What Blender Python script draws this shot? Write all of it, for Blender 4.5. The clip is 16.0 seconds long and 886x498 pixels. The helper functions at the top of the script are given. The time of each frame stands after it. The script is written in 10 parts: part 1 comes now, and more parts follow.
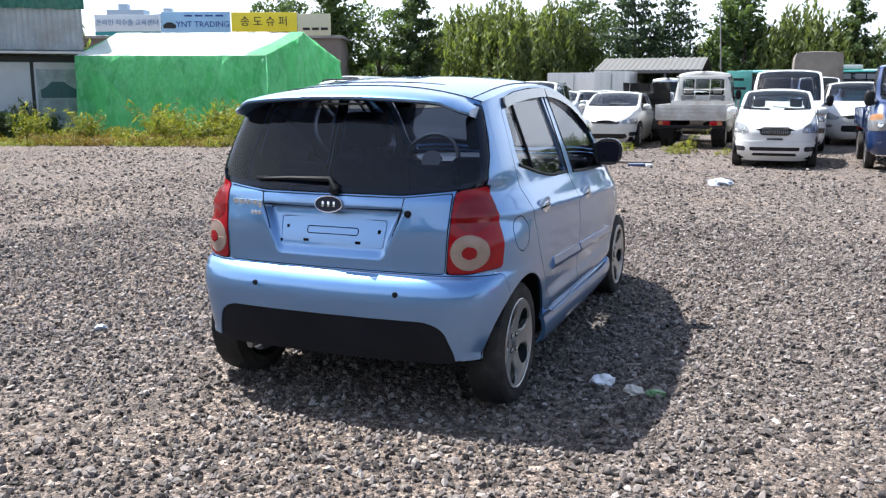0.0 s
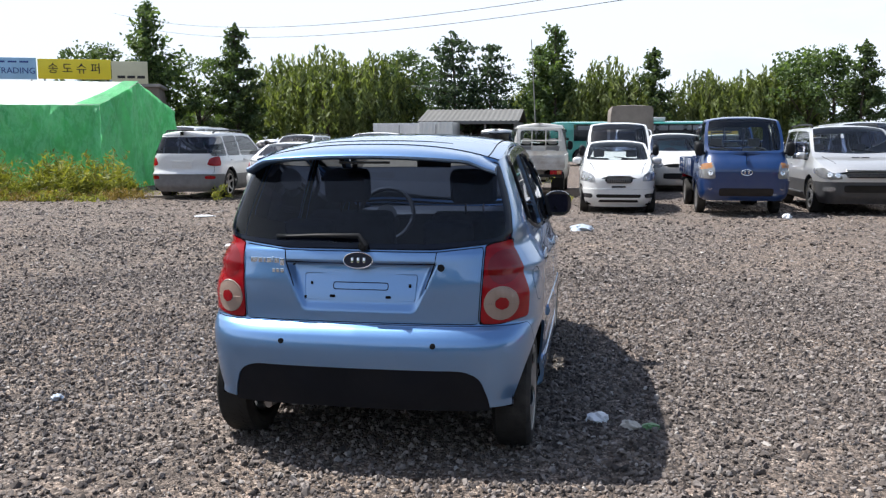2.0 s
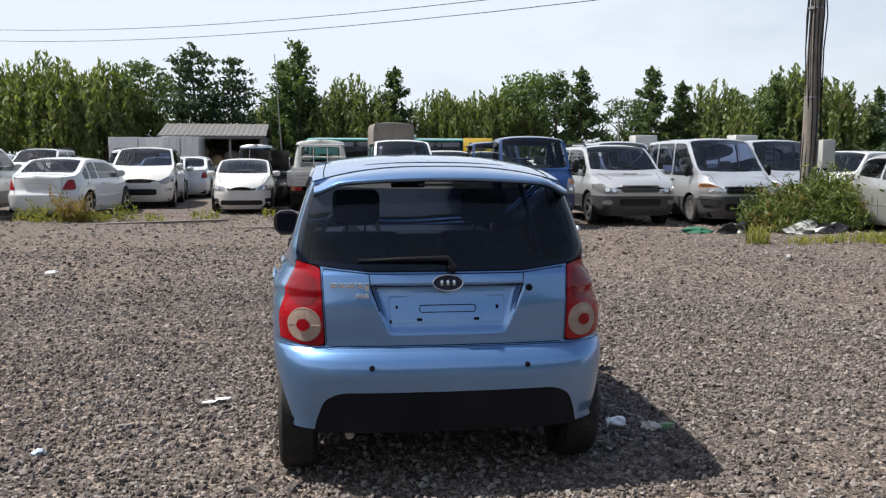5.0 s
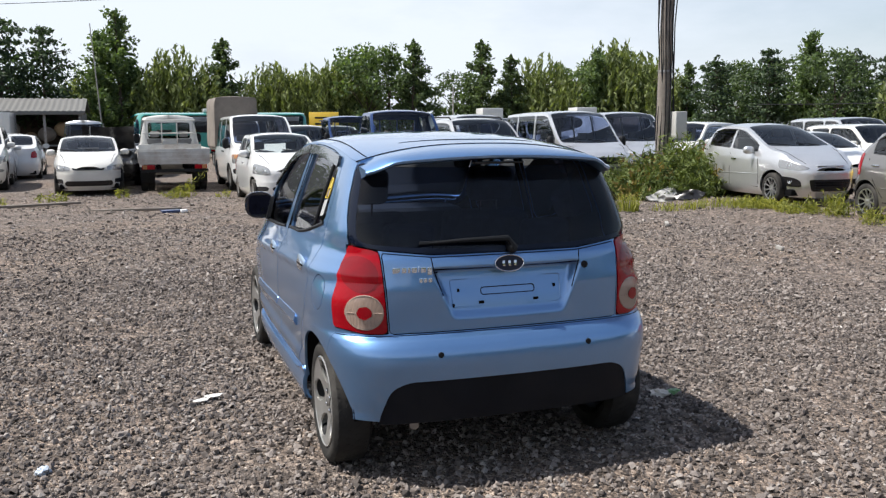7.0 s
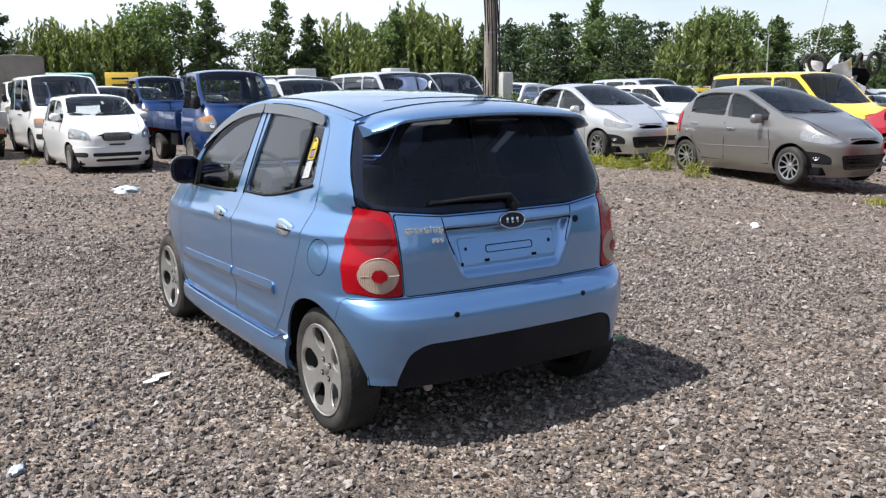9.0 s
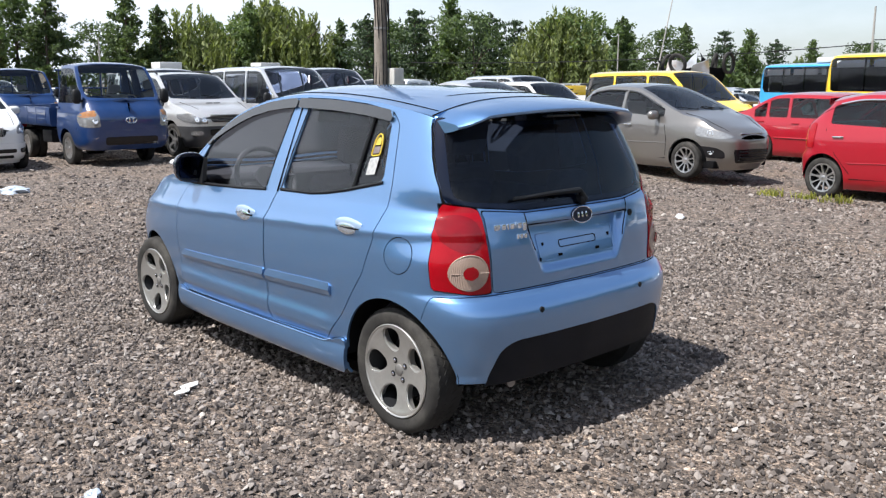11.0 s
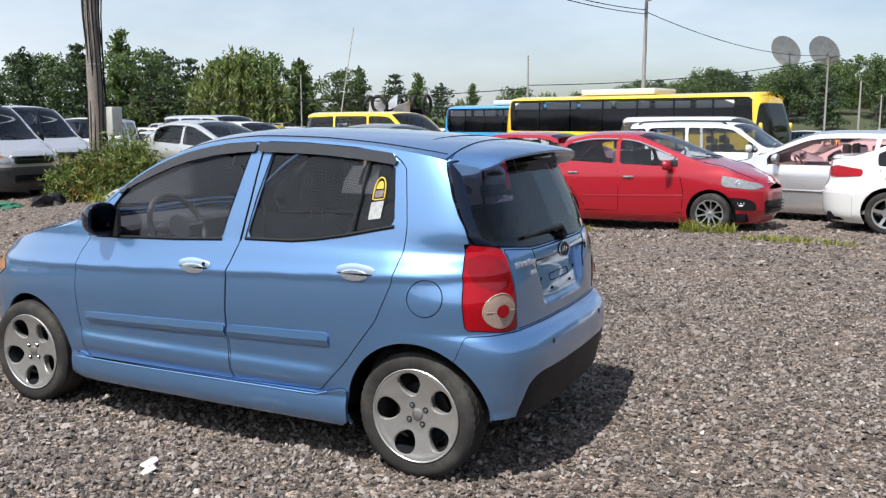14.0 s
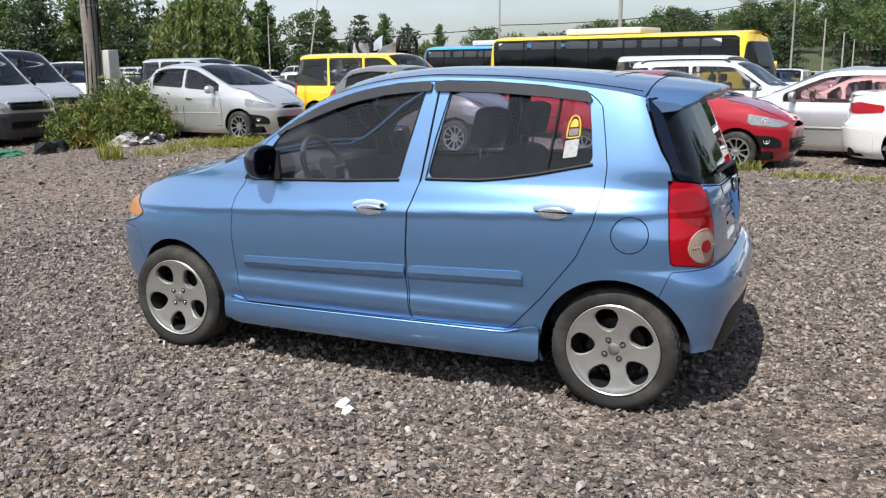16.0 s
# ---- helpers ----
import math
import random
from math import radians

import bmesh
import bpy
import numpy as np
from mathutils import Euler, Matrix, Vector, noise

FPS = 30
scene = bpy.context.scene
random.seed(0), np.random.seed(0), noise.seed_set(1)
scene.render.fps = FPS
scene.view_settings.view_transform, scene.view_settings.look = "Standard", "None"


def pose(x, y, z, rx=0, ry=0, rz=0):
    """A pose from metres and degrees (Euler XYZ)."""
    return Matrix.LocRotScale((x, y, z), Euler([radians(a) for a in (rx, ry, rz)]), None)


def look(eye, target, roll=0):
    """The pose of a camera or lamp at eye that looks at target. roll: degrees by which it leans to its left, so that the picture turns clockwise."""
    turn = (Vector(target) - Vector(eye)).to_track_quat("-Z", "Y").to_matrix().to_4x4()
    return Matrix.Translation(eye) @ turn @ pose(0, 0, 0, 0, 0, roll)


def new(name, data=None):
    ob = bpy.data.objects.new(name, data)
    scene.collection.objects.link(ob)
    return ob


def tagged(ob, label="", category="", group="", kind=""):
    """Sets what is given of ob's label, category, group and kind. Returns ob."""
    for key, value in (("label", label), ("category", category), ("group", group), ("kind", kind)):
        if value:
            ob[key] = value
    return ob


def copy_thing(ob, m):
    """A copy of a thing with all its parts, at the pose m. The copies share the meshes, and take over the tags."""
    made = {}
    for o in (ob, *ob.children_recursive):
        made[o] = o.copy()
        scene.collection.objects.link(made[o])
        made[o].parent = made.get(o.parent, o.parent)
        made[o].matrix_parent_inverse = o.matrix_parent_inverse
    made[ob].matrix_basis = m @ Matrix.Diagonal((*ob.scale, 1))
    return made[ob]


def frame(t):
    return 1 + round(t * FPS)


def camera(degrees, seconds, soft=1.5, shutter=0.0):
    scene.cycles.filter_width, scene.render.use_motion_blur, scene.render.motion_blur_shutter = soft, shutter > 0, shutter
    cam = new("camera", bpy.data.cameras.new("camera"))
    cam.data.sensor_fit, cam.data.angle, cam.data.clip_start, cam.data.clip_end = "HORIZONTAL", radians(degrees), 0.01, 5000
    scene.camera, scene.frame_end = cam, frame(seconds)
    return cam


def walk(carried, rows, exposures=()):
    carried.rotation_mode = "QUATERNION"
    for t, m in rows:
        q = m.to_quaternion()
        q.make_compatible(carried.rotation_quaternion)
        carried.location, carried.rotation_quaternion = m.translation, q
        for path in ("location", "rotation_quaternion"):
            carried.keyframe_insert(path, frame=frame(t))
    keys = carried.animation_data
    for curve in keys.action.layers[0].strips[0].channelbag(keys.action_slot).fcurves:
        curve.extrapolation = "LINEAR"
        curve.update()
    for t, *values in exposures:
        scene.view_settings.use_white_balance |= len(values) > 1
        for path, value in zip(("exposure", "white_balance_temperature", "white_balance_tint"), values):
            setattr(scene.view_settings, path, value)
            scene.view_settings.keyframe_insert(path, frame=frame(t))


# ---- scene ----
cam = camera(53.6, 16.0, 1.3)
PATH = [
    (0, (1.855, -3.7, 1.404), (1.123, -1.873, 1.048), -0.1),
    (0.5, (1.704, -3.801, 1.417), (1.047, -1.941, 1.09), -0.4),
    (1, (1.469, -3.881, 1.419), (0.886, -1.99, 1.13), -0.6),
    (1.5, (1.269, -3.931, 1.436), (0.804, -2.004, 1.171), -0.3),
    (2, (1.022, -4.097, 1.449), (0.682, -2.141, 1.201), -0.1),
    (2.5, (0.817, -4.157, 1.447), (0.57, -2.187, 1.208), -0.8),
    (3, (0.54, -4.094, 1.463), (0.378, -2.114, 1.229), -1.2),
    (3.5, (0.309, -4.12, 1.458), (0.262, -2.134, 1.227), -1.0),
    (4, (0.015, -4.205, 1.489), (0.089, -2.219, 1.268), -0.5),
    (6.5, (-1.242, -3.934, 1.461), (-0.712, -2.019, 1.227), -0.1),
    (7, (-1.484, -3.816, 1.496), (-0.836, -1.943, 1.223), -0.4),
    (7.5, (-1.745, -3.773, 1.465), (-0.939, -1.974, 1.13), -0.3),
    (8, (-1.964, -3.739, 1.486), (-1.036, -2.01, 1.097), -0.5),
    (8.5, (-2.119, -3.537, 1.463), (-1.124, -1.844, 1.087), -0.7),
    (9, (-2.268, -3.4, 1.485), (-1.212, -1.741, 1.124), -0.5),
    (11.5, (-3.223, -2.674, 1.487), (-1.838, -1.281, 1.11), -0.1),
    (12, (-3.403, -2.537, 1.496), (-1.96, -1.205, 1.118), -0.2),
    (12.5, (-3.444, -2.269, 1.486), (-1.934, -1.012, 1.115), -0.2),
    (13, (-3.557, -2.082, 1.502), (-1.939, -0.958, 1.157), 0.2),
    (13.5, (-3.781, -1.882, 1.519), (-2.063, -0.904, 1.213), 0.7),
    (14, (-3.894, -1.689, 1.504), (-2.119, -0.812, 1.219), 0.1),
    (14.5, (-3.993, -1.408, 1.507), (-2.191, -0.594, 1.212), -0.2),
    (15, (-4.086, -1.186, 1.477), (-2.275, -0.412, 1.13), -0.5),
    (15.5, (-4.301, -0.948, 1.511), (-2.5, -0.172, 1.115), -0.2),
    (16, (-4.346, -0.779, 1.49), (-2.553, 0.004, 1.078), -0.4),
]
EXPOSURES = [(0.0, 0.94, 6050, 10), (1.5, 0.58, 6150, 10), (2.5, 0.37, 6280, 10), (3.5, 0.20, 6420, 10), (7.0, 0.30, 6420, 10), (9.0, 0.54, 6300, 10), (11.5, 0.55, 6300, 10), (13.0, 0.51, 6300, 10), (14.5, 0.28, 6280, 10), (16.0, 0.30, 6350, 10)]
walk(cam, [(t, look(eye, target, roll)) for t, eye, target, roll in PATH], EXPOSURES)

# ---- world, sun ----
SUN_WAY = Vector((0.57, -0.12, -1.0)).normalized()      # the way the sunlight goes
world = bpy.data.worlds.new("sky")
scene.world = world
world.use_nodes = True
wn = world.node_tree
sky = wn.nodes.new("ShaderNodeTexSky")
sky.sky_type, sky.sun_disc = "NISHITA", False
sky.sun_elevation = math.asin(-SUN_WAY.z)
sky.sun_rotation = math.atan2(-SUN_WAY.x, -SUN_WAY.y)
sky.air_density, sky.dust_density, sky.ozone_density = 1.0, 1.6, 1.0
# thin high haze drawn over the blue in soft streaks
where = wn.nodes.new("ShaderNodeTexCoord")
stretch = wn.nodes.new("ShaderNodeMapping")
stretch.inputs["Scale"].default_value = (1.0, 1.0, 3.2)
wn.links.new(where.outputs["Generated"], stretch.inputs[0])
streak = wn.nodes.new("ShaderNodeTexNoise")
streak.inputs["Scale"].default_value, streak.inputs["Detail"].default_value, streak.inputs["Roughness"].default_value = 2.2, 6.0, 0.6
wn.links.new(stretch.outputs[0], streak.inputs["Vector"])
amount = wn.nodes.new("ShaderNodeMapRange")
amount.inputs["From Min"].default_value, amount.inputs["From Max"].default_value = 0.30, 0.72
amount.inputs["To Min"].default_value, amount.inputs["To Max"].default_value = 0.30, 0.85
wn.links.new(streak.outputs["Fac"], amount.inputs["Value"])


def sky_math(op, a, b):
    k = wn.nodes.new("ShaderNodeMath")
    k.operation = op
    for s, v in zip(k.inputs, (a, b)):
        if isinstance(v, float):
            s.default_value = v
        else:
            wn.links.new(v, s)
    return k.outputs[0]


# the haze lies low, thicker towards the sun's side and thin overhead
way = wn.nodes.new("ShaderNodeSeparateXYZ")
wn.links.new(where.outputs["Generated"], way.inputs[0])
low = wn.nodes.new("ShaderNodeMapRange")
low.interpolation_type = "SMOOTHSTEP"
for k, v in (("From Min", 0.18), ("From Max", 0.84), ("To Min", 1.0), ("To Max", 0.12)):
    low.inputs[k].default_value = v
wn.links.new(way.outputs["Z"], low.inputs["Value"])
toward = sky_math("ADD", sky_math("MULTIPLY", way.outputs["X"], -0.58), 0.20)
toward = sky_math("ADD", sky_math("MULTIPLY", way.outputs["Y"], 0.30), toward)
veil = sky_math("MULTIPLY", sky_math("MAXIMUM", sky_math("ADD", amount.outputs[0], toward), 0.0), low.outputs[0])
veil = sky_math("MINIMUM", veil, 0.92)
haze = wn.nodes.new("ShaderNodeMix")
haze.data_type = "RGBA"
haze.inputs[7].default_value = (7.2, 7.7, 8.4, 1)
wn.links.new(veil, haze.inputs[0])
wn.links.new(sky.outputs[0], haze.inputs[6])
wn.links.new(haze.outputs[2], wn.nodes["Background"].inputs[0])
wn.nodes["Background"].inputs[1].default_value = 0.106
sun_lamp = bpy.data.lights.new("sun", "SUN")
sun_lamp.energy, sun_lamp.angle, sun_lamp.color = 5.9, radians(0.6), (1.0, 0.95, 0.88)
sun = new("sun", sun_lamp)
sun.matrix_world = look((0, 0, 30), Vector((0, 0, 30)) + SUN_WAY)
# ---- shape helpers ----
def table(points):
    """A smooth curve through (key, value) points, monotone between them."""
    xs = np.array([p[0] for p in points], float)
    ys = np.array([p[1] for p in points], float)
    if len(xs) == 2:
        return lambda v: float(np.interp(v, xs, ys))
    h, d = np.diff(xs), np.diff(ys) / np.diff(xs)
    m = np.zeros(len(xs))
    for i in range(1, len(xs) - 1):
        if d[i - 1] * d[i] > 0:
            w1, w2 = 2 * h[i] + h[i - 1], h[i] + 2 * h[i - 1]
            m[i] = (w1 + w2) / (w1 / d[i - 1] + w2 / d[i])
    m[0], m[-1] = d[0], d[-1]
    xl, yl, ml, hl = list(xs), list(ys), list(m), list(h)

    def at(v):
        if v <= xl[0]:
            return yl[0]
        if v >= xl[-1]:
            return yl[-1]
        lo, hi = 0, len(xl) - 1
        while hi - lo > 1:
            k = (lo + hi) // 2
            if xl[k] <= v:
                lo = k
            else:
                hi = k
        t = (v - xl[lo]) / hl[lo]
        t2, t3 = t * t, t * t * t
        return (yl[lo] * (2 * t3 - 3 * t2 + 1) + yl[lo + 1] * (3 * t2 - 2 * t3)
                + hl[lo] * (ml[lo] * (t3 - 2 * t2 + t) + ml[lo + 1] * (t3 - t2)))
    return at


def smooth(e0, e1, v):
    t = min(1.0, max(0.0, (v - e0) / (e1 - e0)))
    return t * t * (3 - 2 * t)


def area(points):
    """Signed distance to a closed outline: positive inside."""
    pts = [(float(a), float(b)) for a, b in points]
    a0, a1 = min(p[0] for p in pts), max(p[0] for p in pts)
    b0, b1 = min(p[1] for p in pts), max(p[1] for p in pts)

    def sd(a, b):
        far = max(a0 - a, a - a1, b0 - b, b - b1)
        if far > 0.08:
            return -far
        best, inside = 1e9, False
        ax, ay = pts[-1]
        for bx, by in pts:
            dx, dy = bx - ax, by - ay
            L = dx * dx + dy * dy
            t = ((a - ax) * dx + (b - ay) * dy) / L if L else 0
            t = 0 if t < 0 else 1 if t > 1 else t
            ex, ey = a - ax - t * dx, b - ay - t * dy
            e = ex * ex + ey * ey
            if e < best:
                best = e
            if (ay > b) != (by > b) and a < (bx - ax) * (b - ay) / (by - ay) + ax:
                inside = not inside
            ax, ay = bx, by
        return math.sqrt(best) if inside else -math.sqrt(best)
    return sd


def rounded(points, r=0.02, k=4):
    """A closed outline with its corners rounded off."""
    out, n = [], len(points)
    for i in range(n):
        p, a, b = Vector(points[i]), Vector(points[i - 1]), Vector(points[(i + 1) % n])
        u, v = a - p, b - p
        q = min(r, u.length * 0.45, v.length * 0.45)
        s, e = p + u.normalized() * q, p + v.normalized() * q
        for j in range(k + 1):
            t = j / k
            out.append(tuple((1 - t) ** 2 * s + 2 * t * (1 - t) * p + t * t * e))
    return out


def clip(polys, f):
    """The parts of polygons (vertices: place and normal, six numbers) where f(place) >= 0."""
    out = []
    for poly in polys:
        d = [f(v) for v in poly]
        if min(d) >= 0:
            out.append(poly)
            continue
        if max(d) <= 0:
            continue
        got = []
        for i in range(len(poly)):
            a, b, da, db = poly[i - 1], poly[i], d[i - 1], d[i]
            if (da >= 0) != (db >= 0):
                t = da / (da - db)
                got.append(tuple(p + (q - p) * t for p, q in zip(a, b)))
            if db >= 0:
                got.append(b)
        if len(got) > 2:
            out.append(got)
    return out


def grid(points):
    """Polygons with normals from rows of places; the normals point to the left of row x column."""
    P = np.array(points, float)
    du, dv = np.gradient(P, axis=1), np.gradient(P, axis=0)
    N = np.cross(du, dv)
    N /= np.maximum(np.linalg.norm(N, axis=2, keepdims=True), 1e-9)
    V = np.concatenate([P, N], axis=2).tolist()
    out = []
    for j in range(len(V) - 1):
        for i in range(len(V[0]) - 1):
            out.append([tuple(V[j][i]), tuple(V[j][i + 1]), tuple(V[j + 1][i + 1]), tuple(V[j + 1][i])])
    return out


def mirrored(polys):
    return [[(-v[0], v[1], v[2], -v[3], v[4], v[5]) for v in reversed(p)] for p in polys]


def sheet(name, polys, material, parent=None, off=0.0, lip=0.0, label=""):
    """One mesh object from polygons, moved off along their normals, with an edge turned in by lip."""
    index, verts, norms, faces = {}, [], [], []
    for p in polys:
        f = []
        for v in p:
            k = (round(v[0], 5), round(v[1], 5), round(v[2], 5))
            if k not in index:
                index[k] = len(verts)
                verts.append((v[0] + v[3] * off, v[1] + v[4] * off, v[2] + v[5] * off))
                norms.append(v[3:])
            if not f or f[-1] != index[k]:
                f.append(index[k])
        if len(f) > 2 and f[0] == f[-1]:
            f.pop()
        if len(set(f)) > 2:
            faces.append(f)
    if lip:
        count = {}
        for f in faces:
            for i in range(len(f)):
                e = (f[i - 1], f[i])
                count[e] = count.get(e, 0) + 1
        inner = {}
        for a, b in list(count):
            if (b, a) in count:
                continue
            for k in (a, b):
                if k not in inner:
                    inner[k] = len(verts)
                    verts.append(tuple(verts[k][i] - norms[k][i] * lip for i in range(3)))
                    norms.append(norms[k])
            faces.append([b, a, inner[a], inner[b]])
    me = bpy.data.meshes.new(name)
    me.from_pydata(verts, [], faces)
    me.materials.append(material)
    me.polygons.foreach_set("use_smooth", [True] * len(me.polygons))
    if verts and not lip:
        me.normals_split_custom_set_from_vertices([tuple(n) for n in norms])
    elif verts:
        turned = set(inner.values())
        loops = [None] * len(me.loops)
        for poly in me.polygons:
            side = any(i in turned for i in poly.vertices)
            for li in poly.loop_indices:
                loops[li] = tuple(poly.normal) if side else tuple(norms[me.loops[li].vertex_index])
        me.normals_split_custom_set(loops)
    ob = new(name, me)
    ob.parent = parent
    if label:
        ob["label"] = label
    return ob


def part(name, bm, material, parent=None, label="", soft=True):
    """Links a bmesh as one mesh object under a thing or a part."""
    me = bpy.data.meshes.new(name)
    bmesh.ops.recalc_face_normals(bm, faces=bm.faces)
    if soft:
        for f in bm.faces:
            f.smooth = True
        for e in bm.edges:
            e.smooth = len(e.link_faces) == 2 and e.calc_face_angle(0) < 0.6
    bm.to_mesh(me)
    bm.free()
    me.materials.append(material)
    ob = new(name, me)
    ob.parent = parent
    if label:
        ob["label"] = label
    return ob


def thing(name, m=None, label="", category="", group="", kind=""):
    e = new(name)
    e.empty_display_size = 0.2
    if m is not None:
        e.matrix_world = m
    return tagged(e, label, category, group, kind)


def box(bm, x0, x1, y0, y1, z0, z1, bevel=0.0, seg=2, m=None):
    """Adds a box, with its edges rounded by bevel, to bm."""
    r = bmesh.ops.create_cube(bm, size=1.0)
    vs = r["verts"]
    for v in vs:
        v.co = Vector(((x0 + x1) / 2 + v.co.x * (x1 - x0), (y0 + y1) / 2 + v.co.y * (y1 - y0), (z0 + z1) / 2 + v.co.z * (z1 - z0)))
    if bevel:
        es = list({e for v in vs for e in v.link_edges})
        r2 = bmesh.ops.bevel(bm, geom=es, offset=bevel, segments=seg, profile=0.6, affect="EDGES")
        vs = list({v for f in r2["faces"] for v in f.verts} | {v for v in vs if v.is_valid})
    if m is not None:
        bmesh.ops.transform(bm, matrix=m, verts=vs)
    return vs


def boxed(name, dims, material, parent=None, bevel=0.01, label="", m=None, seg=2):
    bm = bmesh.new()
    box(bm, *dims, bevel=bevel, m=m, seg=seg)
    return part(name, bm, material, parent, label)


def tube(bm, path, r, sides=8, caps=True):
    """Adds a round bar along a path; r is one radius or one for each point."""
    rs = r if isinstance(r, (list, tuple)) else [r] * len(path)
    rings, P = [], [Vector(p) for p in path]
    up = Vector((0.13, 0.29, 0.95))
    for i, p in enumerate(P):
        d = (P[min(i + 1, len(P) - 1)] - P[max(i - 1, 0)]).normalized()
        u = d.cross(up)
        if u.length < 0.1:
            u = d.cross(Vector((1, 0, 0)))
        u.normalize()
        v = d.cross(u)
        rings.append([bm.verts.new(p + (u * math.cos(2 * math.pi * k / sides) + v * math.sin(2 * math.pi * k / sides)) * rs[i]) for k in range(sides)])
    for a, b in zip(rings, rings[1:]):
        for k in range(sides):
            bm.faces.new((a[k], a[(k + 1) % sides], b[(k + 1) % sides], b[k]))
    if caps:
        bm.faces.new(rings[0][::-1])
        bm.faces.new(rings[-1])


def lathe(bm, profile, sides=24, axis="x", at=(0, 0, 0), closed=False, caps=True):
    """Turns a profile of (along the axis, radius) points round an axis."""
    rings = []
    for a, r in profile:
        ring = []
        for k in range(sides):
            c, s = math.cos(2 * math.pi * k / sides) * r, math.sin(2 * math.pi * k / sides) * r
            p = {"x": (a, c, s), "y": (c, a, s), "z": (c, s, a)}[axis]
            ring.append(bm.verts.new(Vector(p) + Vector(at)))
        rings.append(ring)
    pairs = list(zip(rings, rings[1:])) + ([(rings[-1], rings[0])] if closed else [])
    for a, b in pairs:
        for k in range(sides):
            bm.faces.new((a[k], a[(k + 1) % sides], b[(k + 1) % sides], b[k]))
    if not closed and caps:
        for ring, r in ((rings[0], profile[0][1]), (rings[-1], profile[-1][1])):
            if r > 1e-4:
                bm.faces.new(ring)
    bmesh.ops.remove_doubles(bm, verts=bm.verts[:], dist=1e-5)


def slab(bm, outline, z0, z1, m=None):
    """Adds a flat plate with the given outline between two heights."""
    lo = [bm.verts.new((a, b, z0)) for a, b in outline]
    hi = [bm.verts.new((a, b, z1)) for a, b in outline]
    n = len(outline)
    bm.faces.new(lo[::-1])
    bm.faces.new(hi)
    for i in range(n):
        bm.faces.new((lo[i], lo[(i + 1) % n], hi[(i + 1) % n], hi[i]))
    if m is not None:
        bmesh.ops.transform(bm, matrix=m, verts=lo + hi)


def lettering(name, text, size, material, parent, m, depth=0.004, spread=1.0, label=""):
    """Raised letters as a mesh."""
    cu = bpy.data.curves.new(name, "FONT")
    cu.body, cu.size, cu.extrude, cu.align_x, cu.align_y, cu.resolution_u = text, size, depth, "CENTER", "CENTER", 2
    cu.space_character = spread
    ob = bpy.data.objects.new(name, cu)
    scene.collection.objects.link(ob)
    me = bpy.data.meshes.new_from_object(ob.evaluated_get(bpy.context.evaluated_depsgraph_get()))
    bpy.data.objects.remove(ob)
    bpy.data.curves.remove(cu)
    me.name = name
    me.materials.clear()
    me.materials.append(material)
    o = new(name, me)
    o.parent = parent
    o.matrix_local = m
    if label:
        o["label"] = label
    return o

# ---- materials ----
class Nodes:
    """A short way to write a node material."""

    def __init__(self, name):
        self.m = bpy.data.materials.new(name)
        self.m.use_nodes = True
        self.t = self.m.node_tree
        self.b = self.t.nodes["Principled BSDF"]
        self.c = self.t.nodes.new("ShaderNodeTexCoord").outputs["Object"]

    def node(self, kind, **sets):
        n = self.t.nodes.new("ShaderNode" + kind)
        for k, v in sets.items():
            n.inputs[k.replace("_", " ")].default_value = v
        return n

    def link(self, a, b):
        self.t.links.new(a, b)
        return self

    def place(self):
        return self.t.nodes.new("ShaderNodeNewGeometry").outputs["Position"]

    def noise(self, scale, detail=4, rough=0.6, at=None):
        n = self.node("TexNoise", Scale=scale, Detail=detail, Roughness=rough)
        self.link(at or self.c, n.inputs["Vector"])
        return n.outputs["Fac"]

    def ramp(self, fac, stops):
        r = self.t.nodes.new("ShaderNodeValToRGB")
        e = r.color_ramp.elements
        while len(e) < len(stops):
            e.new(0.5)
        for k, (p, col) in zip(e, stops):
            k.position = p
            k.color = (*col, 1) if len(col) == 3 else col
        self.link(fac, r.inputs[0])
        return r.outputs[0]

    def mix(self, fac, a, b, blend="MIX"):
        n = self.t.nodes.new("ShaderNodeMix")
        n.data_type, n.blend_type = "RGBA", blend
        for s, v in ((n.inputs[0], fac), (n.inputs[6], a), (n.inputs[7], b)):
            if isinstance(v, (int, float)):
                s.default_value = v
            elif isinstance(v, tuple):
                s.default_value = (*v, 1)
            else:
                self.link(v, s)
        return n.outputs[2]

    def math(self, op, a, b=0.0):
        n = self.t.nodes.new("ShaderNodeMath")
        n.operation = op
        for s, v in ((n.inputs[0], a), (n.inputs[1], b)):
            if isinstance(v, (int, float)):
                s.default_value = v
            else:
                self.link(v, s)
        return n.outputs[0]

    def bump(self, height, strength=0.3, distance=0.01):
        n = self.t.nodes.new("ShaderNodeBump")
        n.inputs["Strength"].default_value, n.inputs["Distance"].default_value = strength, distance
        self.link(height, n.inputs["Height"])
        self.link(n.outputs[0], self.b.inputs["Normal"])
        return self

    def base(self, v):
        return self.set("Base Color", v)

    def set(self, name, v):
        s = self.b.inputs[name]
        if isinstance(v, tuple):
            s.default_value = (*v, 1) if len(v) == 3 and len(s.default_value) == 4 else v
        elif isinstance(v, (int, float)):
            s.default_value = v
        else:
            self.link(v, s)
        return self


